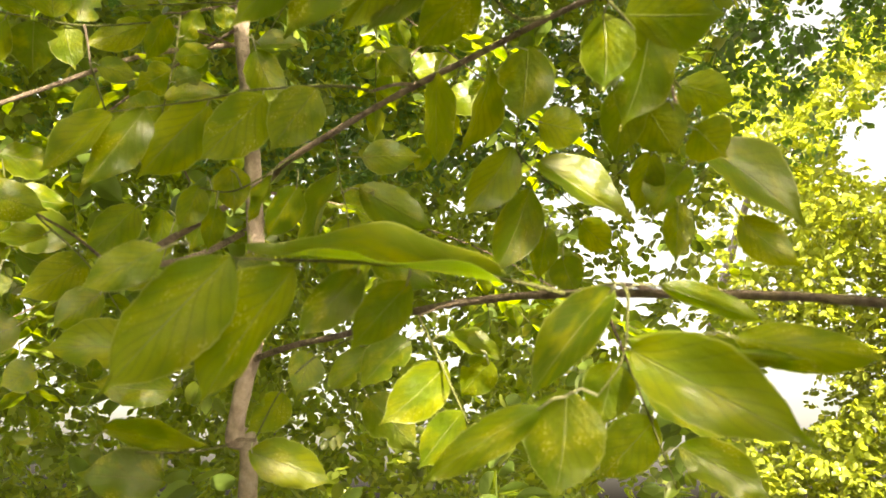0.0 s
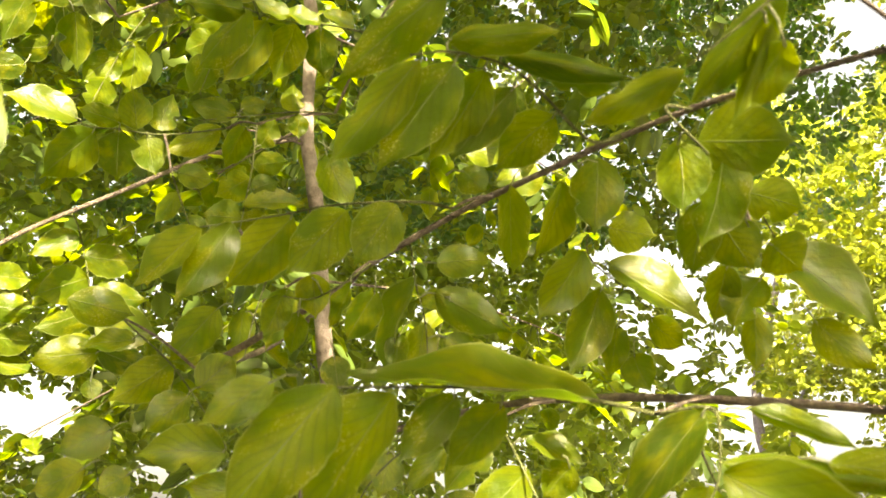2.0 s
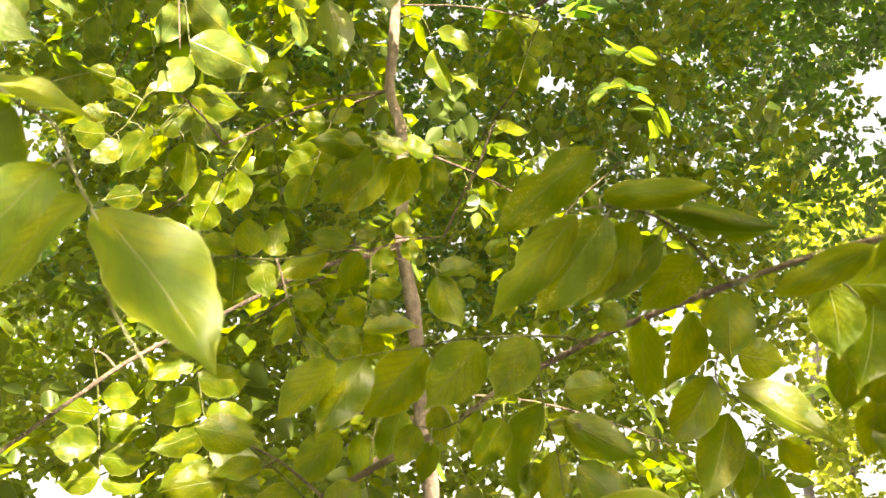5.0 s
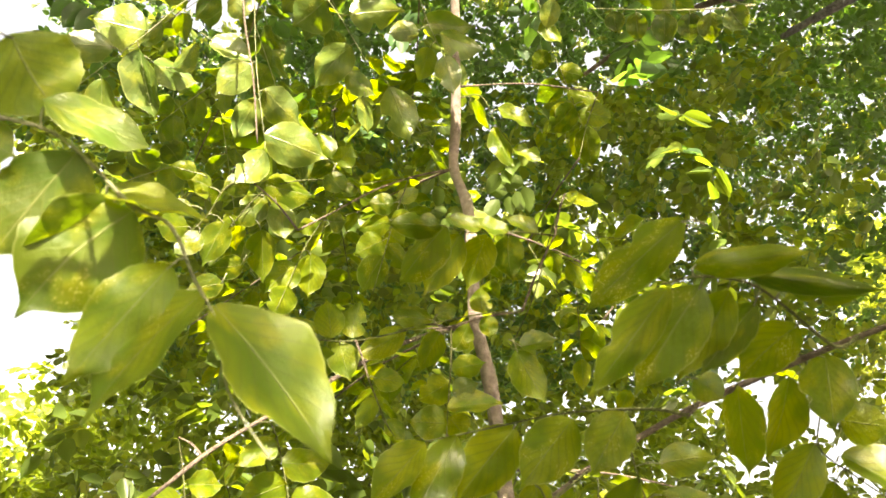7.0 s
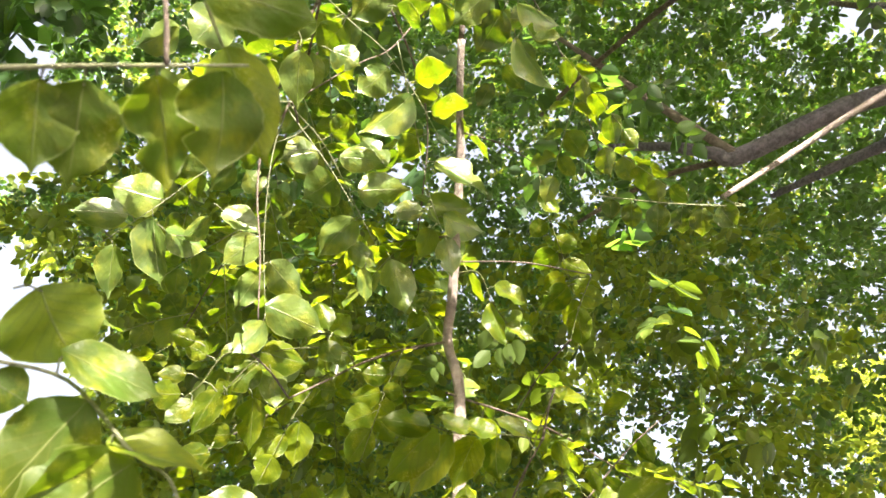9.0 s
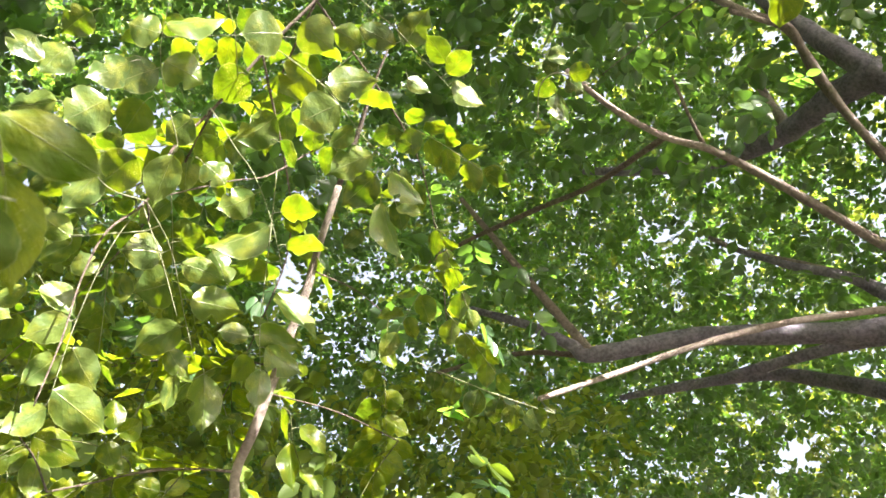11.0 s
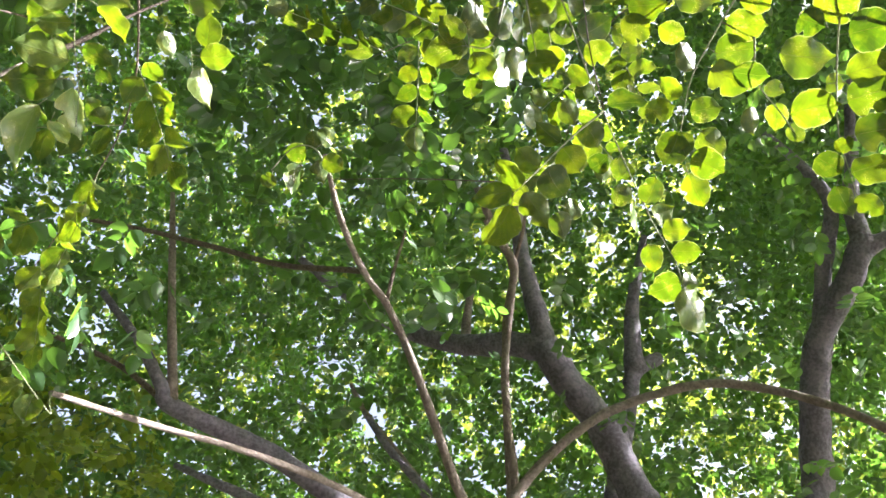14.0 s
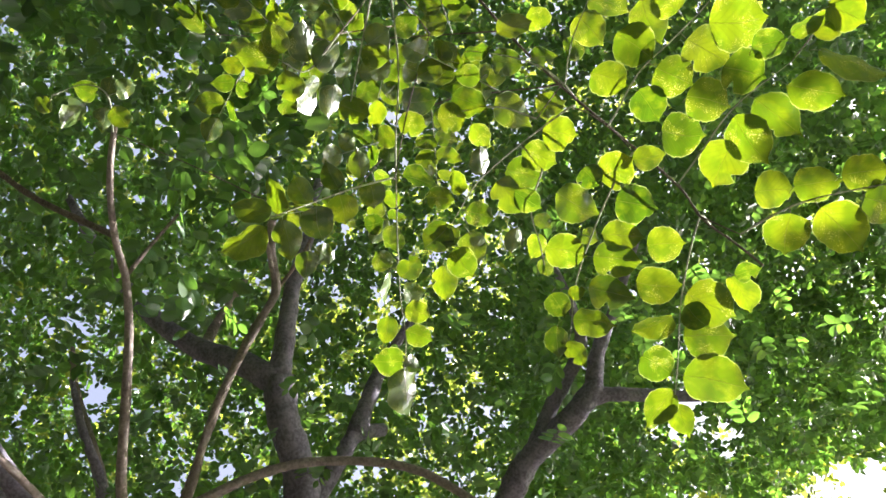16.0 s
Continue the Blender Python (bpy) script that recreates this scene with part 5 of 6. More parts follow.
leaflet(s, (0.399, 0.201, 3.122), (0.397, 0.197, 3.124), (0.344, 0.212, 3.129), 0.047, 30)
leaflet(s, (0.400, 0.154, 3.192), (0.393, 0.157, 3.197), (0.337, 0.177, 3.215), 0.045, 34)
leaflet(s, (0.399, 0.214, 3.102), (0.478, 0.203, 3.086), (0.532, 0.229, 3.093), 0.044, -23)
leaflet(s, (0.399, 0.207, 3.112), (0.480, 0.194, 3.097), (0.512, 0.171, 3.123), 0.040, -29)
limb(high_branch, 'twig', [(0.144, -0.023, 3.512), (0.086, 0.001, 3.487), (0.028, 0.025, 3.446)], 0.0016, 0.0010)
s = leaf_stalk(high_branch, [(0.028, 0.025, 3.446), (0.199, 0.047, 3.448), (0.349, 0.084, 3.430), (0.526, 0.115, 3.394), (0.667, 0.132, 3.353), (0.760, 0.134, 3.321), (0.820, 0.146, 3.294)], 0.0011)
leaflet(s, (0.614, 0.126, 3.370), (0.609, 0.144, 3.361), (0.565, 0.164, 3.357), 0.048, 30)
leaflet(s, (0.614, 0.126, 3.370), (0.619, 0.150, 3.367), (0.694, 0.177, 3.374), 0.056, -81)
leaflet(s, (0.714, 0.133, 3.337), (0.705, 0.159, 3.326), (0.768, 0.185, 3.319), 0.047, -6)
leaflet(s, (0.632, 0.128, 3.364), (0.634, 0.123, 3.359), (0.597, 0.076, 3.369), 0.053, 8)
leaflet(s, (0.667, 0.132, 3.353), (0.670, 0.126, 3.358), (0.684, 0.091, 3.402), 0.047, -27)
leaflet(s, (0.702, 0.133, 3.341), (0.697, 0.124, 3.340), (0.725, 0.074, 3.342), 0.050, -32)
leaflet(s, (0.749, 0.134, 3.325), (0.744, 0.132, 3.328), (0.775, 0.074, 3.319), 0.051, -38)
leaflet(s, (0.805, 0.143, 3.301), (0.805, 0.149, 3.306), (0.804, 0.222, 3.327), 0.064, 26)
leaflet(s, (0.798, 0.142, 3.304), (0.797, 0.138, 3.299), (0.835, 0.120, 3.318), 0.036, -42)
leaflet(s, (0.820, 0.146, 3.294), (0.815, 0.144, 3.290), (0.927, 0.153, 3.285), 0.093, -59)
leaflet(s, (0.311, 0.075, 3.436), (0.309, 0.070, 3.436), (0.332, 0.011, 3.433), 0.054, -11)
leaflet(s, (0.330, 0.080, 3.433), (0.337, 0.084, 3.438), (0.341, 0.123, 3.426), 0.053, 14)
leaflet(s, (0.255, 0.061, 3.443), (0.248, 0.087, 3.437), (0.231, 0.068, 3.481), 0.040, 15)
leaflet(s, (0.273, 0.066, 3.441), (0.270, 0.056, 3.445), (0.281, -0.008, 3.496), 0.065, -0)
leaflet(s, (0.415, 0.096, 3.419), (0.422, 0.084, 3.421), (0.459, 0.010, 3.407), 0.069, 38)
leaflet(s, (0.526, 0.115, 3.394), (0.510, 0.182, 3.380), (0.506, 0.137, 3.383), 0.047, -12)
leaflet(s, (0.526, 0.115, 3.394), (0.525, 0.125, 3.396), (0.568, 0.142, 3.398), 0.040, -19)
leaflet(s, (0.134, 0.039, 3.449), (0.130, 0.037, 3.451), (0.106, -0.016, 3.462), 0.049, 10)
leaflet(s, (0.177, 0.044, 3.448), (0.184, 0.062, 3.447), (0.196, 0.106, 3.408), 0.054, -7)
leaflet(s, (0.199, 0.047, 3.448), (0.201, 0.039, 3.449), (0.237, -0.005, 3.497), 0.058, -19)
s = leaf_stalk(high_branch, [(0.346, -0.303, 3.348), (0.340, -0.297, 3.331), (0.379, -0.213, 3.322), (0.419, -0.138, 3.309), (0.453, -0.086, 3.296), (0.514, -0.030, 3.273)], 0.0011)
leaflet(s, (0.369, -0.234, 3.325), (0.377, -0.235, 3.323), (0.394, -0.301, 3.308), 0.071, -17)
leaflet(s, (0.394, -0.185, 3.318), (0.403, -0.191, 3.320), (0.440, -0.252, 3.305), 0.061, -11)
leaflet(s, (0.414, -0.147, 3.311), (0.434, -0.152, 3.312), (0.470, -0.219, 3.315), 0.066, -4)
leaflet(s, (0.432, -0.118, 3.304), (0.452, -0.132, 3.304), (0.526, -0.174, 3.313), 0.070, -13)
leaflet(s, (0.436, -0.112, 3.303), (0.435, -0.106, 3.303), (0.376, -0.114, 3.295), 0.050, 47)
leaflet(s, (0.476, -0.065, 3.288), (0.463, -0.056, 3.287), (0.413, -0.047, 3.304), 0.045, -29)
leaflet(s, (0.491, -0.051, 3.282), (0.498, -0.061, 3.283), (0.526, -0.112, 3.297), 0.050, -19)
leaflet(s, (0.514, -0.030, 3.273), (0.515, -0.025, 3.266), (0.546, 0.029, 3.235), 0.063, 6)
leaflet(s, (0.514, -0.030, 3.273), (0.537, -0.060, 3.272), (0.612, -0.067, 3.279), 0.059, -19)
leaflet(s, (0.514, -0.030, 3.273), (0.565, -0.026, 3.266), (0.620, -0.058, 3.226), 0.059, -19)
leaflet(s, (0.514, -0.030, 3.273), (0.592, 0.002, 3.254), (0.662, 0.007, 3.229), 0.055, -3)
leaflet(s, (0.499, -0.044, 3.279), (0.455, 0.011, 3.278), (0.472, -0.043, 3.287), 0.049, -28)
leaflet(s, (0.514, -0.030, 3.273), (0.519, -0.029, 3.272), (0.558, -0.012, 3.251), 0.045, -12)
limb(high_branch, 'twig', [(0.391, -0.190, 3.318), (0.419, -0.206, 3.319), (0.447, -0.223, 3.312)], 0.0016, 0.0010)
s = leaf_stalk(high_branch, [(0.447, -0.223, 3.312), (0.520, -0.187, 3.302), (0.589, -0.192, 3.292), (0.658, -0.195, 3.280)], 0.0011)
leaflet(s, (0.502, -0.196, 3.305), (0.481, -0.160, 3.309), (0.518, -0.211, 3.275), 0.050, -17)
leaflet(s, (0.554, -0.190, 3.298), (0.553, -0.153, 3.296), (0.601, -0.132, 3.288), 0.043, -39)
leaflet(s, (0.572, -0.191, 3.295), (0.573, -0.195, 3.299), (0.626, -0.167, 3.311), 0.043, 18)
leaflet(s, (0.615, -0.193, 3.288), (0.619, -0.198, 3.288), (0.658, -0.197, 3.279), 0.033, -18)
leaflet(s, (0.537, -0.188, 3.300), (0.534, -0.196, 3.308), (0.574, -0.216, 3.330), 0.034, -4)
limb(high_branch, 'twig', [(0.574, -0.497, 3.229), (0.542, -0.483, 3.247), (0.510, -0.469, 3.257)], 0.0016, 0.0010)
s = leaf_stalk(high_branch, [(0.510, -0.469, 3.257), (0.461, -0.516, 3.259), (0.390, -0.584, 3.258), (0.329, -0.683, 3.242)], 0.0011)
leaflet(s, (0.425, -0.551, 3.259), (0.450, -0.576, 3.253), (0.523, -0.527, 3.241), 0.088, 18)
leaflet(s, (0.399, -0.576, 3.258), (0.405, -0.582, 3.254), (0.491, -0.619, 3.200), 0.082, 11)
leaflet(s, (0.375, -0.610, 3.255), (0.382, -0.619, 3.255), (0.458, -0.685, 3.233), 0.075, 5)
leaflet(s, (0.467, -0.510, 3.259), (0.408, -0.454, 3.272), (0.434, -0.528, 3.281), 0.082, -11)
leaflet(s, (0.416, -0.559, 3.259), (0.356, -0.507, 3.278), (0.389, -0.577, 3.264), 0.082, -10)
leaflet(s, (0.375, -0.610, 3.255), (0.317, -0.574, 3.262), (0.348, -0.637, 3.234), 0.085, -13)
leaflet(s, (0.344, -0.659, 3.247), (0.366, -0.671, 3.237), (0.397, -0.751, 3.184), 0.073, -19)
leaflet(s, (0.344, -0.659, 3.247), (0.293, -0.624, 3.254), (0.290, -0.682, 3.243), 0.053, -3)
leaflet(s, (0.329, -0.683, 3.242), (0.282, -0.688, 3.245), (0.260, -0.743, 3.238), 0.049, -63)
leaflet(s, (0.329, -0.683, 3.242), (0.317, -0.728, 3.235), (0.377, -0.827, 3.211), 0.097, -66)
leaflet(s, (0.329, -0.683, 3.242), (0.289, -0.722, 3.238), (0.255, -0.781, 3.243), 0.056, -23)
s = leaf_stalk(high_branch, [(0.391, -0.360, 3.328), (0.368, -0.380, 3.328), (0.302, -0.432, 3.327), (0.261, -0.490, 3.320), (0.214, -0.555, 3.309), (0.174, -0.598, 3.298)], 0.0011)
leaflet(s, (0.335, -0.406, 3.328), (0.285, -0.345, 3.335), (0.321, -0.405, 3.300), 0.072, -17)
leaflet(s, (0.287, -0.454, 3.325), (0.299, -0.465, 3.329), (0.340, -0.523, 3.302), 0.084, -16)
leaflet(s, (0.327, -0.413, 3.328), (0.333, -0.427, 3.321), (0.396, -0.454, 3.306), 0.072, 15)
leaflet(s, (0.292, -0.447, 3.325), (0.222, -0.403, 3.328), (0.279, -0.459, 3.290), 0.081, 3)
leaflet(s, (0.243, -0.515, 3.316), (0.258, -0.525, 3.312), (0.315, -0.594, 3.319), 0.085, 6)
leaflet(s, (0.249, -0.506, 3.318), (0.172, -0.456, 3.320), (0.261, -0.483, 3.352), 0.072, 18)
leaflet(s, (0.214, -0.555, 3.309), (0.237, -0.566, 3.303), (0.247, -0.661, 3.283), 0.103, -3)
leaflet(s, (0.232, -0.531, 3.314), (0.206, -0.517, 3.310), (0.158, -0.483, 3.315), 0.068, -14)
limb(high_branch, 'twig', [(0.344, -0.307, 3.515), (0.324, -0.299, 3.479), (0.304, -0.291, 3.434)], 0.0016, 0.0010)
s = leaf_stalk(high_branch, [(0.304, -0.291, 3.434), (0.261, -0.252, 3.436), (0.224, -0.188, 3.433), (0.196, -0.112, 3.425)], 0.0011)
leaflet(s, (0.213, -0.160, 3.430), (0.228, -0.152, 3.432), (0.248, -0.211, 3.468), 0.058, -10)
leaflet(s, (0.247, -0.228, 3.435), (0.239, -0.232, 3.439), (0.246, -0.283, 3.474), 0.047, -17)
leaflet(s, (0.196, -0.112, 3.425), (0.199, -0.099, 3.427), (0.200, -0.158, 3.432), 0.049, -51)
leaflet(s, (0.213, -0.160, 3.430), (0.175, -0.174, 3.436), (0.168, -0.247, 3.422), 0.061, 38)
leaflet(s, (0.196, -0.112, 3.425), (0.211, -0.072, 3.424), (0.162, -0.064, 3.392), 0.044, -0)
leaflet(s, (0.206, -0.140, 3.429), (0.256, -0.124, 3.420), (0.233, -0.067, 3.428), 0.048, 13)
s = leaf_stalk(high_branch, [(0.304, -0.291, 3.434), (0.228, -0.316, 3.439), (0.149, -0.364, 3.440)], 0.0011)
leaflet(s, (0.178, -0.346, 3.440), (0.176, -0.336, 3.444), (0.242, -0.377, 3.456), 0.071, -11)
leaflet(s, (0.149, -0.364, 3.440), (0.138, -0.365, 3.442), (0.189, -0.443, 3.478), 0.068, 10)
leaflet(s, (0.238, -0.313, 3.439), (0.237, -0.303, 3.438), (0.235, -0.344, 3.468), 0.052, -16)
leaflet(s, (0.218, -0.322, 3.439), (0.184, -0.266, 3.442), (0.135, -0.250, 3.474), 0.053, 3)
limb(high_branch, 'twig', [(0.299, -0.287, 3.435), (0.329, -0.255, 3.435), (0.360, -0.222, 3.426)], 0.0016, 0.0010)
s = leaf_stalk(high_branch, [(0.360, -0.222, 3.426), (0.320, -0.147, 3.423), (0.312, -0.053, 3.411)], 0.0011)
leaflet(s, (0.320, -0.147, 3.423), (0.297, -0.151, 3.424), (0.379, -0.205, 3.463), 0.070, -16)
leaflet(s, (0.355, -0.213, 3.426), (0.339, -0.226, 3.427), (0.340, -0.284, 3.463), 0.058, -15)
leaflet(s, (0.312, -0.053, 3.411), (0.278, -0.059, 3.419), (0.321, -0.125, 3.417), 0.067, -24)
leaflet(s, (0.312, -0.053, 3.411), (0.323, -0.021, 3.403), (0.323, -0.081, 3.409), 0.065, -7)
leaflet(s, (0.315, -0.088, 3.416), (0.344, -0.087, 3.420), (0.393, -0.118, 3.385), 0.046, -12)
limb(high_branch, 'twig', [(0.405, -0.374, 3.323), (0.426, -0.386, 3.322), (0.447, -0.399, 3.315)], 0.0016, 0.0010)
s = leaf_stalk(high_branch, [(0.447, -0.399, 3.315), (0.500, -0.351, 3.286), (0.572, -0.301, 3.248), (0.653, -0.254, 3.201), (0.733, -0.230, 3.150)], 0.0011)
leaflet(s, (0.454, -0.393, 3.312), (0.463, -0.396, 3.310), (0.462, -0.462, 3.331), 0.050, -12)
leaflet(s, (0.500, -0.351, 3.286), (0.486, -0.332, 3.291), (0.453, -0.396, 3.287), 0.078, -25)
leaflet(s, (0.500, -0.351, 3.286), (0.457, -0.299, 3.290), (0.493, -0.325, 3.276), 0.054, -17)
leaflet(s, (0.518, -0.339, 3.277), (0.525, -0.352, 3.269), (0.556, -0.424, 3.273), 0.077, -21)
leaflet(s, (0.546, -0.320, 3.263), (0.490, -0.244, 3.278), (0.554, -0.318, 3.299), 0.078, -21)
leaflet(s, (0.572, -0.301, 3.248), (0.581, -0.315, 3.251), (0.604, -0.395, 3.261), 0.064, -29)
leaflet(s, (0.623, -0.272, 3.220), (0.586, -0.206, 3.231), (0.610, -0.281, 3.212), 0.068, -23)
leaflet(s, (0.613, -0.277, 3.225), (0.616, -0.293, 3.227), (0.642, -0.379, 3.228), 0.073, -32)
leaflet(s, (0.663, -0.251, 3.195), (0.666, -0.274, 3.196), (0.708, -0.353, 3.214), 0.071, -30)
leaflet(s, (0.673, -0.248, 3.189), (0.664, -0.204, 3.190), (0.699, -0.225, 3.152), 0.048, -20)
leaflet(s, (0.713, -0.236, 3.163), (0.710, -0.239, 3.160), (0.735, -0.314, 3.167), 0.065, -58)
leaflet(s, (0.733, -0.230, 3.150), (0.744, -0.223, 3.139), (0.788, -0.247, 3.114), 0.039, -24)
leaflet(s, (0.723, -0.233, 3.156), (0.715, -0.207, 3.157), (0.764, -0.204, 3.111), 0.046, -17)
leaflet(s, (0.583, -0.295, 3.242), (0.573, -0.279, 3.242), (0.593, -0.306, 3.255), 0.035, -13)
leaflet(s, (0.673, -0.248, 3.189), (0.667, -0.236, 3.185), (0.662, -0.269, 3.172), 0.028, -27)
s = leaf_stalk(high_branch, [(0.612, -0.521, 3.304), (0.587, -0.502, 3.277), (0.651, -0.471, 3.261), (0.740, -0.439, 3.233), (0.837, -0.416, 3.194), (0.893, -0.400, 3.168)], 0.0011)
leaflet(s, (0.651, -0.471, 3.261), (0.626, -0.396, 3.278), (0.632, -0.467, 3.276), 0.070, -21)
leaflet(s, (0.718, -0.447, 3.240), (0.690, -0.364, 3.259), (0.709, -0.447, 3.258), 0.072, -20)
leaflet(s, (0.718, -0.447, 3.240), (0.722, -0.453, 3.240), (0.769, -0.531, 3.211), 0.093, -17)
leaflet(s, (0.674, -0.463, 3.255), (0.700, -0.538, 3.236), (0.774, -0.566, 3.238), 0.065, 40)
leaflet(s, (0.789, -0.428, 3.214), (0.795, -0.435, 3.210), (0.817, -0.528, 3.230), 0.091, -36)
leaflet(s, (0.740, -0.439, 3.233), (0.740, -0.449, 3.227), (0.779, -0.481, 3.198), 0.054, -12)
leaflet(s, (0.859, -0.410, 3.184), (0.863, -0.422, 3.183), (0.903, -0.533, 3.173), 0.096, -7)
leaflet(s, (0.825, -0.419, 3.199), (0.819, -0.351, 3.201), (0.854, -0.401, 3.172), 0.070, -22)
leaflet(s, (0.887, -0.402, 3.171), (0.883, -0.397, 3.172), (0.934, -0.339, 3.135), 0.061, 28)
leaflet(s, (0.893, -0.400, 3.168), (0.911, -0.403, 3.166), (0.971, -0.413, 3.143), 0.050, -5)
leaflet(s, (0.765, -0.434, 3.224), (0.758, -0.420, 3.227), (0.768, -0.342, 3.194), 0.070, 73)
s = leaf_stalk(high_branch, [(0.613, -0.559, 3.210), (0.582, -0.629, 3.206), (0.565, -0.695, 3.196), (0.551, -0.820, 3.163)], 0.0011)
leaflet(s, (0.590, -0.612, 3.207), (0.542, -0.594, 3.221), (0.549, -0.660, 3.219), 0.070, 0)
leaflet(s, (0.574, -0.662, 3.201), (0.541, -0.658, 3.209), (0.546, -0.738, 3.213), 0.066, -29)
leaflet(s, (0.562, -0.727, 3.188), (0.533, -0.735, 3.200), (0.531, -0.804, 3.175), 0.065, -26)
leaflet(s, (0.578, -0.646, 3.204), (0.589, -0.648, 3.207), (0.652, -0.623, 3.169), 0.080, 26)
leaflet(s, (0.567, -0.687, 3.197), (0.584, -0.692, 3.191), (0.657, -0.740, 3.143), 0.087, 14)
leaflet(s, (0.559, -0.759, 3.180), (0.573, -0.761, 3.175), (0.608, -0.823, 3.182), 0.079, -9)
leaflet(s, (0.613, -0.559, 3.210), (0.685, -0.537, 3.191), (0.675, -0.584, 3.186), 0.037, -24)
leaflet(s, (0.559, -0.759, 3.180), (0.247, -0.747, 3.232), (0.285, -0.793, 3.204), 0.071, 24)
limb(high_branch, 'twig', [(0.114, 0.036, 3.447), (0.114, 0.058, 3.327), (0.115, 0.080, 3.180)], 0.0016, 0.0010)
s = leaf_stalk(high_branch, [(0.115, 0.080, 3.180), (0.166, 0.139, 3.137), (0.143, 0.167, 3.100)], 0.0011)
leaflet(s, (0.143, 0.167, 3.100), (0.137, 0.172, 3.102), (0.116, 0.245, 3.087), 0.060, 13)
leaflet(s, (0.143, 0.167, 3.100), (0.129, 0.164, 3.101), (0.074, 0.175, 3.103), 0.045, 19)
leaflet(s, (0.159, 0.131, 3.143), (0.151, 0.137, 3.144), (0.079, 0.130, 3.134), 0.060, 56)
leaflet(s, (0.159, 0.131, 3.143), (0.164, 0.124, 3.143), (0.129, 0.084, 3.183), 0.052, 30)
leaflet(s, (0.148, 0.160, 3.109), (0.158, 0.167, 3.103), (0.216, 0.158, 3.077), 0.049, -23)
leaflet(s, (0.166, 0.139, 3.137), (0.176, 0.138, 3.142), (0.244, 0.171, 3.168), 0.065, -74)
leaflet(s, (0.128, 0.095, 3.170), (0.119, 0.105, 3.170), (0.073, 0.088, 3.157), 0.038, 19)
limb(high_branch, 'twig', [(0.115, 0.080, 3.180), (0.080, 0.053, 3.244), (0.044, 0.027, 3.293)], 0.0016, 0.0010)
s = leaf_stalk(high_branch, [(0.044, 0.027, 3.293), (0.140, 0.072, 3.287), (0.240, 0.116, 3.274)], 0.0011)
leaflet(s, (0.215, 0.105, 3.278), (0.205, 0.123, 3.267), (0.143, 0.078, 3.255), 0.063, 82)
leaflet(s, (0.140, 0.072, 3.287), (0.143, 0.060, 3.285), (0.121, 0.016, 3.313), 0.056, 21)
leaflet(s, (0.215, 0.105, 3.278), (0.201, 0.141, 3.273), (0.263, 0.170, 3.275), 0.056, -55)
leaflet(s, (0.240, 0.116, 3.274), (0.240, 0.139, 3.270), (0.274, 0.083, 3.271), 0.055, -22)
leaflet(s, (0.240, 0.116, 3.274), (0.388, 0.124, 3.252), (0.325, 0.117, 3.241), 0.043, 24)
leaflet(s, (0.153, 0.077, 3.286), (0.151, 0.073, 3.281), (0.178, 0.022, 3.283), 0.051, -18)
limb(high_branch, 'twig', [(0.399, 0.223, 3.084), (0.301, 0.450, 3.231), (0.202, 0.676, 3.348)], 0.0016, 0.0010)
s = leaf_stalk(high_branch, [(0.202, 0.676, 3.348), (0.124, 0.666, 3.354), (0.092, 0.697, 3.333), (0.101, 0.755, 3.294)], 0.0011)
leaflet(s, (0.112, 0.678, 3.346), (0.119, 0.688, 3.347), (0.086, 0.731, 3.346), 0.046, 12)
leaflet(s, (0.124, 0.666, 3.354), (0.124, 0.667, 3.355), (0.087, 0.644, 3.361), 0.040, 30)
leaflet(s, (0.104, 0.685, 3.341), (0.132, 0.704, 3.322), (0.166, 0.746, 3.275), 0.059, -61)
leaflet(s, (0.144, 0.669, 3.353), (0.146, 0.674, 3.343), (0.197, 0.706, 3.353), 0.047, -45)
leaflet(s, (0.153, 0.670, 3.352), (0.150, 0.662, 3.354), (0.197, 0.639, 3.348), 0.046, -34)
leaflet(s, (0.124, 0.666, 3.354), (0.123, 0.647, 3.357), (0.113, 0.620, 3.398), 0.045, 29)
leaflet(s, (0.101, 0.755, 3.294), (0.112, 0.762, 3.298), (0.116, 0.794, 3.283), 0.038, -11)
limb(sapling, 'twig', [(-0.289, 0.746, 1.729), (-0.146, 0.678, 1.786), (-0.112, 0.649, 1.800), (-0.028, 0.603, 1.830), (0.042, 0.553, 1.841), (0.088, 0.513, 1.844), (0.140, 0.467, 1.843), (0.205, 0.400, 1.829), (0.263, 0.346, 1.815)], 0.0032, 0.0018)
limb(sapling, 'twig', [(0.291, 0.444, 1.629), (0.217, 0.527, 1.657), (0.112, 0.617, 1.680), (0.036, 0.698, 1.693), (-0.029, 0.773, 1.697), (-0.082, 0.847, 1.696), (-0.168, 0.921, 1.693), (-0.243, 1.035, 1.683), (-0.273, 1.106, 1.609)], 0.0030, 0.0038)
limb(sapling, 'twig', [(-0.270, 0.974, 2.118), (-0.361, 0.891, 2.050), (-0.452, 0.842, 1.974), (-0.541, 0.799, 1.901), (-0.600, 0.779, 1.843), (-0.663, 0.751, 1.770)], 0.0034, 0.0022)
limb(sapling, 'twig', [(-0.254, 1.089, 1.904), (-0.272, 0.917, 1.801), (-0.289, 0.746, 1.729)], 0.0045, 0.0032)
s = leaf_stalk(tree, [(0.170, 0.848, 2.558), (0.178, 0.833, 2.532), (0.186, 0.817, 2.509), (0.085, 0.823, 2.529), (-0.046, 0.814, 2.553)], 0.0012)
leaflet(s, (0.024, 0.820, 2.541), (0.024, 0.823, 2.538), (0.024, 0.856, 2.507), 0.033, -168)
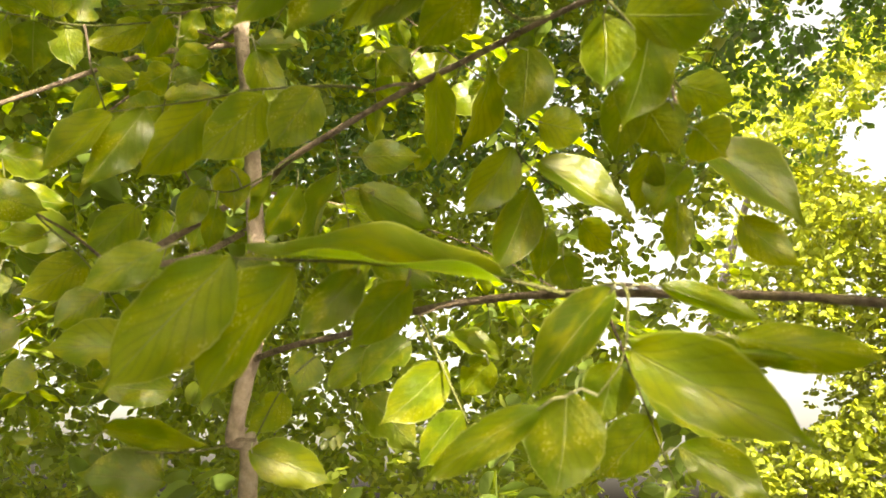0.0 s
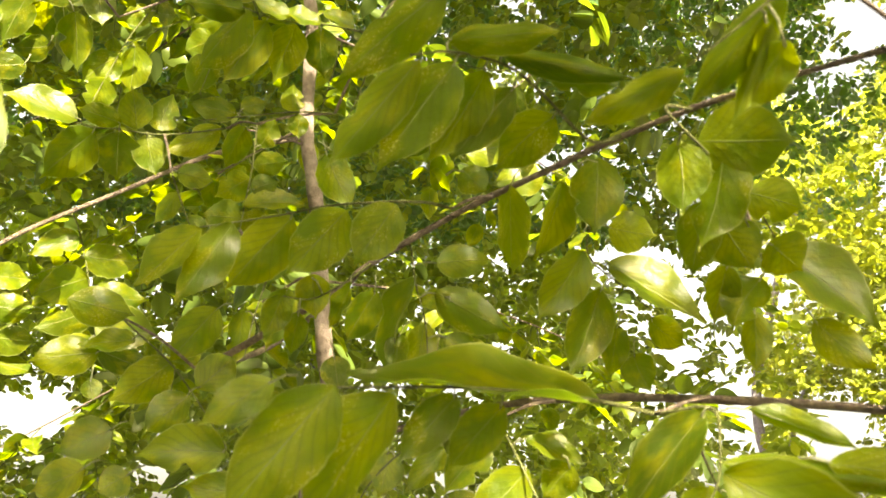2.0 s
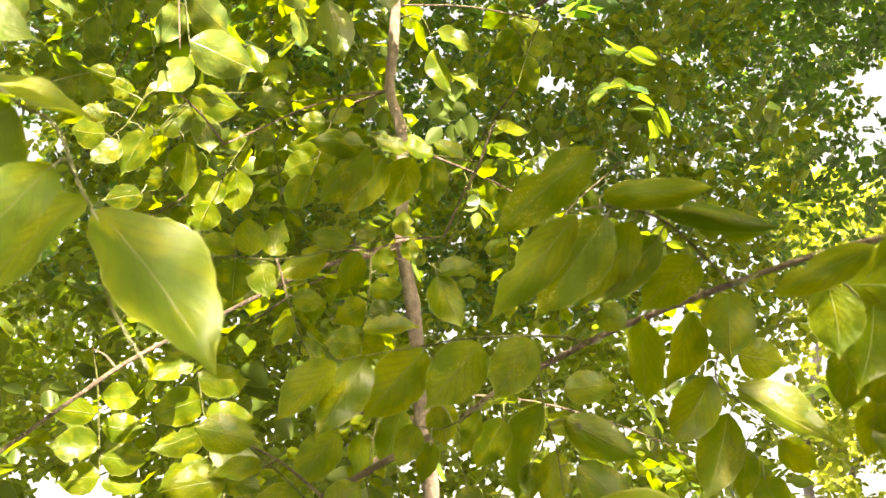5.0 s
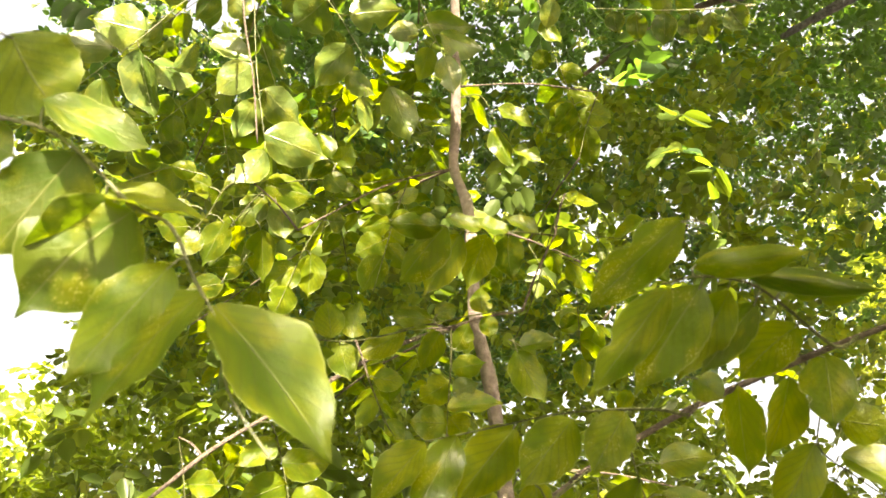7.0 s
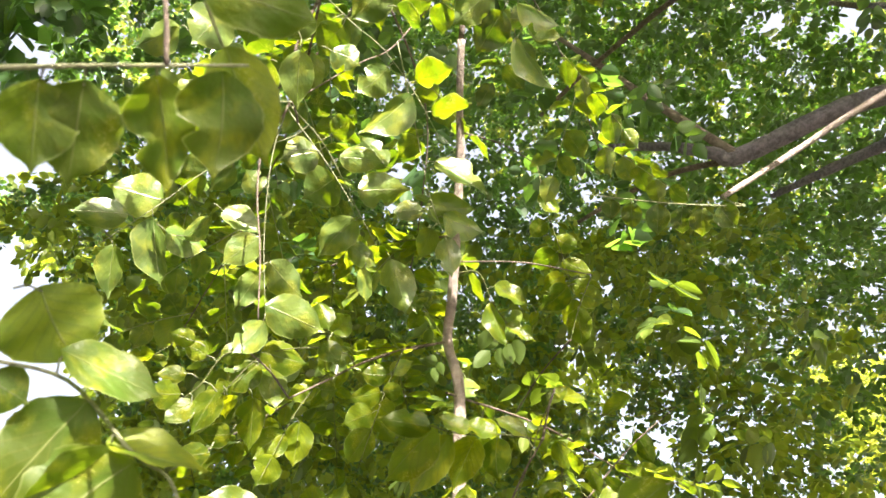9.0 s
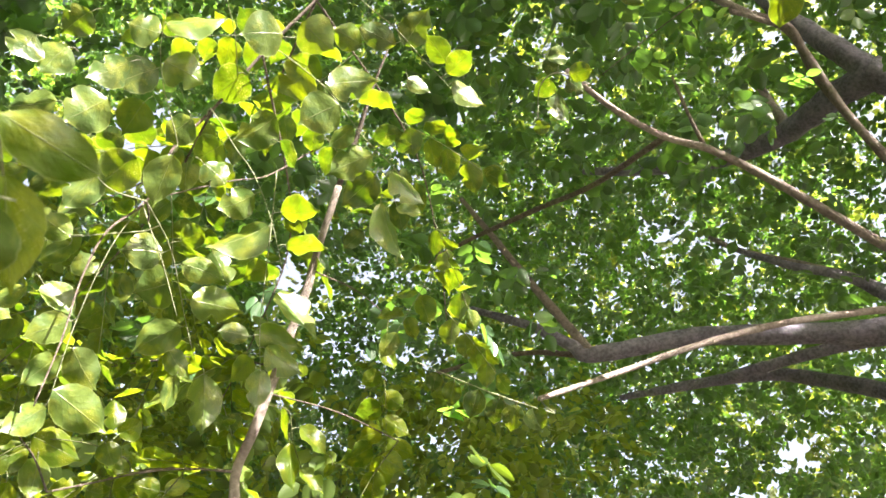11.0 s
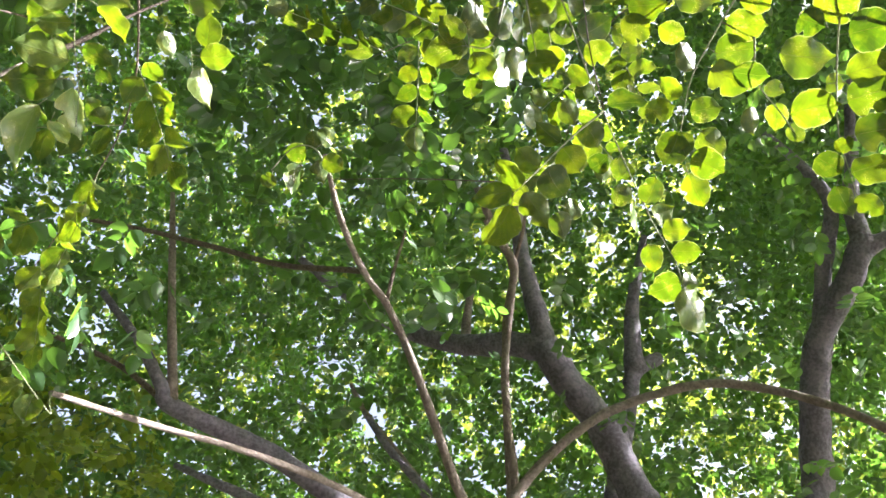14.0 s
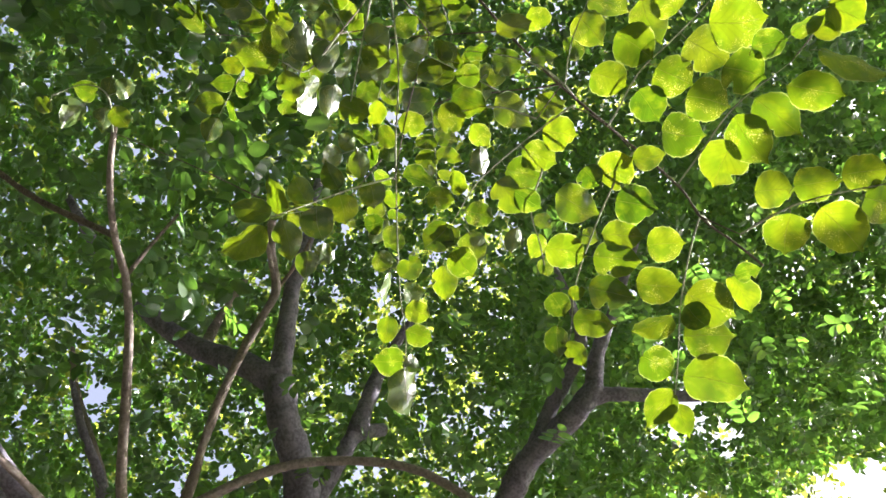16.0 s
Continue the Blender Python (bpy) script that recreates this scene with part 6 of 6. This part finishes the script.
leaflet(s, (0.065, 0.822, 2.533), (0.065, 0.825, 2.531), (0.060, 0.858, 2.494), 0.038, -164)
leaflet(s, (0.101, 0.822, 2.526), (0.101, 0.825, 2.523), (0.100, 0.861, 2.495), 0.036, -175)
leaflet(s, (0.130, 0.821, 2.521), (0.130, 0.825, 2.517), (0.128, 0.859, 2.486), 0.037, -164)
leaflet(s, (0.155, 0.819, 2.516), (0.155, 0.821, 2.514), (0.176, 0.836, 2.482), 0.040, 151)
leaflet(s, (-0.009, 0.817, 2.547), (-0.009, 0.820, 2.545), (-0.008, 0.846, 2.523), 0.031, -178)
limb(tree, 'limb', [(2.050, 1.300, 2.200), (1.964, 0.994, 3.005), (1.877, 0.687, 3.570), (1.692, 0.784, 3.812), (1.585, 0.817, 3.951), (1.459, 0.832, 4.055), (1.295, 0.870, 4.124), (1.172, 0.893, 4.222)], 0.0638, 0.0559)
limb(tree, 'limb', [(1.181, 0.896, 4.217), (1.116, 1.046, 4.276), (1.045, 1.222, 4.314), (0.880, 1.410, 4.362), (0.630, 1.565, 4.429), (0.430, 1.719, 4.569)], 0.0559, 0.0144)
limb(tree, 'limb', [(1.172, 0.893, 4.222), (1.038, 0.883, 4.380), (0.908, 0.870, 4.526), (0.780, 0.827, 4.672), (0.601, 0.809, 4.903)], 0.0419, 0.0181)
limb(tree, 'limb', [(1.055, 1.205, 4.320), (0.991, 1.180, 4.460), (0.898, 1.113, 4.623)], 0.0222, 0.0117)
limb(tree, 'limb', [(2.050, 1.300, 2.340), (2.055, 1.272, 3.085), (2.059, 1.245, 3.590), (2.018, 1.197, 3.807), (1.870, 1.066, 4.138), (1.650, 0.859, 4.481), (1.607, 0.809, 4.577), (1.654, 0.726, 4.686)], 0.0587, 0.0268)
limb(tree, 'limb', [(1.607, 0.809, 4.577), (1.457, 0.733, 4.828), (1.296, 0.578, 5.082)], 0.0429, 0.0152)
limb(tree, 'limb', [(2.050, 1.300, 2.410), (2.119, 0.866, 3.426), (2.188, 0.431, 4.203), (2.089, 0.343, 4.360), (1.913, 0.222, 4.505), (1.804, 0.124, 4.587), (1.697, -0.050, 4.664), (1.617, -0.172, 4.760)], 0.0648, 0.0456)
limb(tree, 'limb', [(1.804, 0.124, 4.587), (1.654, 0.012, 4.731), (1.490, -0.128, 4.866), (1.345, -0.121, 4.972), (1.180, -0.062, 5.120)], 0.0370, 0.0148)
limb(tree, 'limb', [(1.624, -0.162, 4.756), (1.516, -0.195, 4.856), (1.370, -0.292, 4.965), (1.131, -0.436, 5.135)], 0.0402, 0.0148)
limb(tree, 'limb', [(1.653, -0.155, 4.742), (1.649, -0.232, 4.745), (1.720, -0.464, 4.801), (1.775, -0.721, 4.844)], 0.0375, 0.0169)
limb(tree, 'limb', [(2.050, 1.300, 2.550), (1.695, 1.218, 3.006), (1.341, 1.135, 3.222), (1.273, 1.015, 3.438), (1.265, 0.925, 3.608), (1.272, 0.745, 3.760), (1.323, 0.588, 3.854), (1.381, 0.408, 3.884), (1.456, 0.278, 3.874), (1.551, 0.118, 3.792), (1.655, -0.014, 3.680), (1.760, -0.077, 3.600)], 0.0170, 0.0119)
limb(tree, 'limb', [(2.050, 1.300, 2.585), (1.651, 1.175, 3.115), (1.253, 1.051, 3.406), (1.081, 1.007, 3.420), (0.817, 0.958, 3.521), (0.699, 0.943, 3.571), (0.572, 0.910, 3.573), (0.453, 0.891, 3.556), (0.292, 0.797, 3.478), (0.149, 0.701, 3.438)], 0.0170, 0.0070)
limb(tree, 'limb', [(0.463, 0.916, 3.592), (0.333, 1.158, 3.663), (0.201, 1.351, 3.751), (0.015, 1.567, 3.800), (-0.134, 1.709, 3.778)], 0.0093, 0.0076)
limb(tree, 'limb', [(0.567, 0.905, 3.577), (0.515, 0.865, 3.665), (0.463, 0.815, 3.753)], 0.0066, 0.0041)
limb(tree, 'limb', [(2.050, 1.300, 2.690), (1.741, 1.204, 3.275), (1.432, 1.108, 3.620), (1.317, 1.058, 3.728), (1.161, 0.985, 3.856), (0.944, 0.861, 4.013), (0.833, 0.769, 4.091), (0.720, 0.740, 4.084), (0.631, 0.725, 4.062)], 0.0154, 0.0077)
limb(tree, 'limb', [(0.828, 0.767, 4.093), (0.753, 0.682, 4.148), (0.685, 0.624, 4.186)], 0.0079, 0.0048)
limb(tree, 'limb', [(2.050, 1.300, 2.760), (1.825, 1.319, 3.263), (1.600, 1.338, 3.526), (1.463, 1.373, 3.607), (1.234, 1.514, 3.640), (0.815, 1.666, 3.646), (0.495, 1.786, 3.587), (0.423, 1.784, 3.605), (0.279, 1.820, 3.693), (0.070, 1.940, 3.838)], 0.0561, 0.0126)
limb(tree, 'limb', [(0.487, 1.781, 3.588), (0.240, 1.703, 3.798), (0.067, 1.626, 3.928), (-0.054, 1.576, 4.021)], 0.0165, 0.0087)
limb(tree, 'limb', [(0.459, 1.813, 3.598), (0.297, 1.941, 3.678), (0.147, 2.050, 3.695), (-0.023, 2.170, 3.685)], 0.0117, 0.0074)
limb(tree, 'limb', [(2.050, 1.300, 2.865), (1.731, 1.148, 3.120), (1.413, 0.996, 3.136), (1.143, 1.010, 3.213), (0.828, 1.042, 3.128), (0.543, 0.991, 2.925), (0.344, 0.985, 2.779), (0.170, 0.848, 2.558)], 0.0134, 0.0045)
limb(tree, 'limb', [(2.050, 1.300, 2.900), (1.765, 1.267, 3.219), (1.479, 1.234, 3.298), (1.382, 1.148, 3.451), (1.300, 1.007, 3.610), (1.141, 0.942, 3.745), (1.019, 0.892, 3.887), (0.880, 0.796, 4.040), (0.812, 0.746, 4.084), (0.690, 0.742, 4.122), (0.543, 0.719, 4.166)], 0.0124, 0.0127)
limb(tree, 'limb', [(2.050, 1.300, 2.935), (1.734, 1.718, 3.604), (1.418, 2.136, 4.034), (1.153, 2.255, 4.041), (0.943, 2.356, 4.013), (0.798, 2.492, 4.041)], 0.0396, 0.0130)
limb(tree, 'limb', [(2.050, 1.300, 2.970), (1.875, 1.530, 3.710), (1.701, 1.759, 4.210), (1.529, 1.779, 4.295), (1.320, 1.821, 4.366), (1.172, 1.904, 4.482), (1.058, 1.954, 4.600)], 0.0229, 0.0111)
limb(tree, 'limb', [(2.050, 1.300, 3.005), (1.970, 1.509, 3.560), (1.890, 1.719, 3.876), (1.581, 1.763, 3.942), (1.255, 2.077, 3.986), (1.075, 2.273, 4.012), (0.820, 2.467, 4.040)], 0.0386, 0.0130)
limb(tree, 'limb', [(2.050, 1.300, 3.040), (1.822, 1.497, 3.699), (1.594, 1.694, 4.119), (1.468, 1.704, 4.189), (1.280, 1.754, 4.253), (1.124, 1.833, 4.384)], 0.0386, 0.0106)

# ---- more leafy twigs behind ----
def leafy_twig(parent, points, sprays, size, seed, wide=0.62):
    """A thin twig with compound leaves set alternately along it: paired leaflets on a stalk, one at its end."""
    rng = random.Random(seed)
    limb(parent, "twig", points, 0.0020, 0.0009)
    line = curve_points(points, 12)
    for k in range(sprays):
        at = (k + 0.8) / sprays * (len(line) - 2)
        start, ahead = line[int(at)], (line[int(at) + 1] - line[int(at)]).normalized()
        flat = ahead.cross(Vector((0, 0, 1))).normalized() * (1 if k % 2 else -1)
        way = (ahead * rng.uniform(0.1, 0.7) + flat * rng.uniform(0.5, 1.0) + Vector((0, 0, rng.uniform(-0.9, -0.1)))).normalized()
        pairs = rng.choice((3, 4, 4, 5))
        gap = size * rng.uniform(0.62, 0.75)
        long = gap * (pairs + 0.4)
        sag = Vector((0, 0, -0.18 * long))
        spots = [start, start + way * long * 0.5 + sag * 0.3, start + way * long + sag]
        s = leaf_stalk(parent, spots, 0.0008)
        run = curve_points(spots, 12)
        side = way.cross(Vector((0, 0, 1)) + Vector([rng.uniform(-0.5, 0.5) for _ in range(3)])).normalized()
        for j in range(2 * pairs + 1):
            end = j == 2 * pairs
            u = 1.0 if end else (j // 2 + 0.7) / (pairs + 0.4)
            joint = run[min(int(u * 24), 24)]
            out = way if end else (way * rng.uniform(0.25, 0.6) + side * (1 if j % 2 else -1)).normalized()
            out = (out + Vector((0, 0, rng.uniform(-0.45, 0.05)))).normalized()
            length = size * rng.uniform(0.8, 1.15)
            base = joint + out * 0.003
            leaflet(s, joint, base, base + out * length, length * wide * rng.uniform(0.88, 1.1), rng.uniform(-38, 38))


for seed, points, sprays in (
    (1, [(-0.268, 0.866, 2.320), (-0.45, 1.02, 2.38), (-0.62, 1.10, 2.34), (-0.80, 1.12, 2.24)], 8),
    (2, [(-0.240, 0.850, 2.060), (-0.42, 1.02, 2.08), (-0.60, 1.12, 2.02), (-0.82, 1.16, 1.92)], 9),
    (3, [(-0.240, 0.900, 1.880), (-0.40, 1.06, 1.86), (-0.60, 1.14, 1.78), (-0.78, 1.14, 1.68)], 8),
    (4, [(-0.262, 0.845, 2.220), (-0.12, 1.05, 2.26), (0.02, 1.22, 2.24), (0.20, 1.36, 2.16)], 7),
    (5, [(-0.240, 0.900, 1.880), (-0.08, 1.10, 1.92), (0.10, 1.25, 1.90), (0.28, 1.34, 1.82)], 8),
    (6, [(-0.262, 0.810, 2.480), (-0.40, 0.92, 2.56), (-0.58, 1.00, 2.56), (-0.74, 1.02, 2.48)], 7),
):
    leafy_twig(sapling, points, sprays, 0.047, seed)
for seed, points, sprays in (
    (11, [(-0.295, 0.340, 2.798), (-0.42, 0.62, 2.84), (-0.58, 0.72, 2.76), (-0.74, 0.78, 2.64)], 8),
    (12, [(-0.396, 0.454, 2.633), (-0.50, 0.66, 2.62), (-0.60, 0.78, 2.50), (-0.70, 0.86, 2.36)], 7),
    (13, [(-0.295, 0.340, 2.798), (-0.14, 0.62, 2.90), (-0.06, 0.78, 2.84), (0.00, 0.94, 2.74)], 6),
    (14, [(-0.352, 0.401, 2.717), (-0.30, 0.70, 2.70), (-0.32, 0.84, 2.58), (-0.36, 0.94, 2.44)], 6),
):
    leafy_twig(sunny_branch, points, sprays, 0.055, seed, 0.74)
for seed, points, sprays in (
    (21, [(0.173, -0.180, 3.583), (0.12, 0.16, 3.62), (0.08, 0.32, 3.56), (0.04, 0.46, 3.46)], 7),
    (22, [(0.309, -0.277, 3.534), (0.30, 0.02, 3.58), (0.40, 0.16, 3.54), (0.50, 0.28, 3.44)], 5),
):
    leafy_twig(high_branch, points, sprays, 0.060, seed, 0.82)

# ---- crowns ----
def flecks(seed, count, centre, spread, radius):
    """Narrow sunbeams scattered round a place, as small gaps in the crown let them through."""
    rng = random.Random(seed)
    return [tuple(c + rng.uniform(-w, w) for c, w in zip(centre, spread)) + (rng.uniform(*radius),) for _ in range(count)]


HOLES = [(0.42, 0.18, 3.06, 0.32), (0.28, 0.0, 3.23, 0.12), (0.62, 0.06, 3.10, 0.21), (0.49, -0.12, 3.20, 0.23), (0.57, -0.28, 3.19, 0.17), (0.77, -0.42, 3.15, 0.12), (-0.39, 0.243, 1.85, 0.03)]
HOLES += flecks(3, 60, (-0.48, 0.56, 2.42), (0.24, 0.16, 0.24), (0.05, 0.12)) + flecks(4, 26, (-0.22, 0.50, 2.60), (0.22, 0.15, 0.18), (0.045, 0.10)) + flecks(5, 22, (0.18, 0.26, 3.42), (0.26, 0.22, 0.16), (0.06, 0.13))
OPEN = [(31, 15, 13), (27, 33, 2.4), (16, 9, 2.2), (10, 20, 1.3), (0, 32, 2.5), (-31, 8, 3.0), (-23, 6, 2), (-45, 26, 8), (-35, 47, 3), (31, 37, 1.5), (48, 45, 2), (29, 50, 1.5), (113, 53, 2.7), (104, 59, 1.2), (98, 56, 1.0), (-50, 40, 4), (-42, 17, 3), (-34, 18, 2), (9, 22, 1.2), (1, 38, 1.5), (-17, 45, 1.5), (-6, 60, 1.2), (99, 61, 2), (53, 66, 1.2), (11, 13, 1.7), (22, 52, 1.2)]
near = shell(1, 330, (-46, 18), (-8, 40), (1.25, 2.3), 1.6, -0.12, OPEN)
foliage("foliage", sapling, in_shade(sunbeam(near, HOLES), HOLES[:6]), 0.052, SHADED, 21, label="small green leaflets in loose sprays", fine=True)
mid = shell(2, 9500, (-60, 19), (-4, 42), (3.2, 5.0), 1.1, -0.10, OPEN)
veil = np.concatenate([shell(14, 150, (-14, 40), (58, 80), (2.4, 3.1), 1.2, -0.3, OPEN), shell(15, 85, (-45, 8), (36, 56), (1.7, 2.5), 1.4, -0.1, OPEN)])
foliage("foliage", high_branch, in_shade(sunbeam(veil, HOLES, 0.10), HOLES), 0.058, CANOPY, 31, label="shaded dark green leaflets in loose sprays", fine=True)
low = shell(3, 1300, (-180, 180), (45, 90), (2.5, 3.8), 1.2, 0.0, OPEN)
foliage("crown", tree, sunbeam(low, HOLES, 0.10), 0.044, CANOPY, 27, label="lower sprays of small oval leaflets", fine=True)
high = shell(4, 36000, (-50, 135), (21, 58), (4.2, 7.5), 0.8, -0.30, OPEN)
top = shell(8, 20000, (-180, 180), (58, 90), (4.0, 7.0), 0.8, -0.30, OPEN)
# Leaves added behind the camera, mostly out of view, to block the sun.
sun_screen = shell(7, 11500, (150, 310), (-2, 60), (3.9, 6.8), 0.8, -0.20, OPEN)
foliage("crown", tree, sunbeam(np.concatenate([high, top]), HOLES, 0.04), 0.045, CANOPY, 22, label="dense green crown of small oval leaflets")
outer = shell(10, 24500, (-50, 200), (30, 90), (8.0, 10.5), 0.6, -0.30, OPEN)
foliage("crown", tree, sunbeam(outer, HOLES, 0.27), 0.085, SUNLIT, 28, label="outer crown of small oval leaflets, light green as if sunlit")
thick = shell(12, 8500, (75, 165), (55, 80), (6.8, 8.4), 0.8, -0.4, OPEN)
thick = np.concatenate([thick, shell(13, 3500, (-50, 40), (34, 62), (6.8, 8.4), 0.8, -0.4, OPEN)])
foliage("crown", tree, sunbeam(thick, HOLES), 0.06, CANOPY, 29, label="dense dark green crown of small oval leaflets")
foliage("crown", tree, sunbeam(sun_screen, HOLES, 0.125, 0.0), 0.122, CANOPY, 25, label="dense green crown of oval leaflets, added mostly out of view for shade")

behind = thing("tree", (5.0, 16.0, 0.0), "sunlit yellow-green tree across the clearing", "tree")
limb(behind, "trunk", [(5.0, 16.0, -0.05), (5.1, 15.9, 2.2), (4.8, 16.1, 4.6), (5.6, 16.0, 7.4), (6.8, 16.0, 10.2)], 0.13, 0.06)
limb(behind, "limb", [(5.05, 15.95, 3.3), (5.9, 15.9, 5.2), (7.6, 15.7, 7.4)], 0.08, 0.04)
far = shell(5, 16000, (17, 46), (-2, 31), (14.0, 19.0), 0.30, -0.34, [(14, 10, 3), (21, 8, 3), (29, 23, 3), (24, 31, 3)])
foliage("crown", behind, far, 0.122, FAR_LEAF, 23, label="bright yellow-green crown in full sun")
left = thing("tree", (-2.3, 9.6, 0.0), "green tree behind the sapling", "tree")
limb(left, "trunk", [(-2.3, 9.6, -0.05), (-2.2, 9.7, 1.6), (-2.4, 9.5, 3.4), (-2.3, 9.6, 5.0)], 0.07, 0.04)
far = shell(6, 14000, (-54, 8), (-8, 34), (7.5, 11.5), 0.45, -0.20, OPEN[5:9])
foliage("crown", left, sunbeam(mid, HOLES), 0.05, MID_LEAF, 30, label="yellow-green sprays of small leaflets, brightened as if sunlit")
foliage("crown", left, far, 0.11, MID_LEAF, 24, label="green crown of small leaflets")
beyond = thing("tree", (8.5, -1.0, 0.0), "sunlit yellow-green tree beyond the shade", "tree")
limb(beyond, "trunk", [(8.5, -1.0, -0.05), (8.4, -1.1, 2.5), (8.2, -1.2, 5.0), (7.0, -1.6, 7.5)], 0.18, 0.06)
far = shell(9, 2800, (95, 140), (34, 58), (8.0, 11.0), 0.5, -0.12)
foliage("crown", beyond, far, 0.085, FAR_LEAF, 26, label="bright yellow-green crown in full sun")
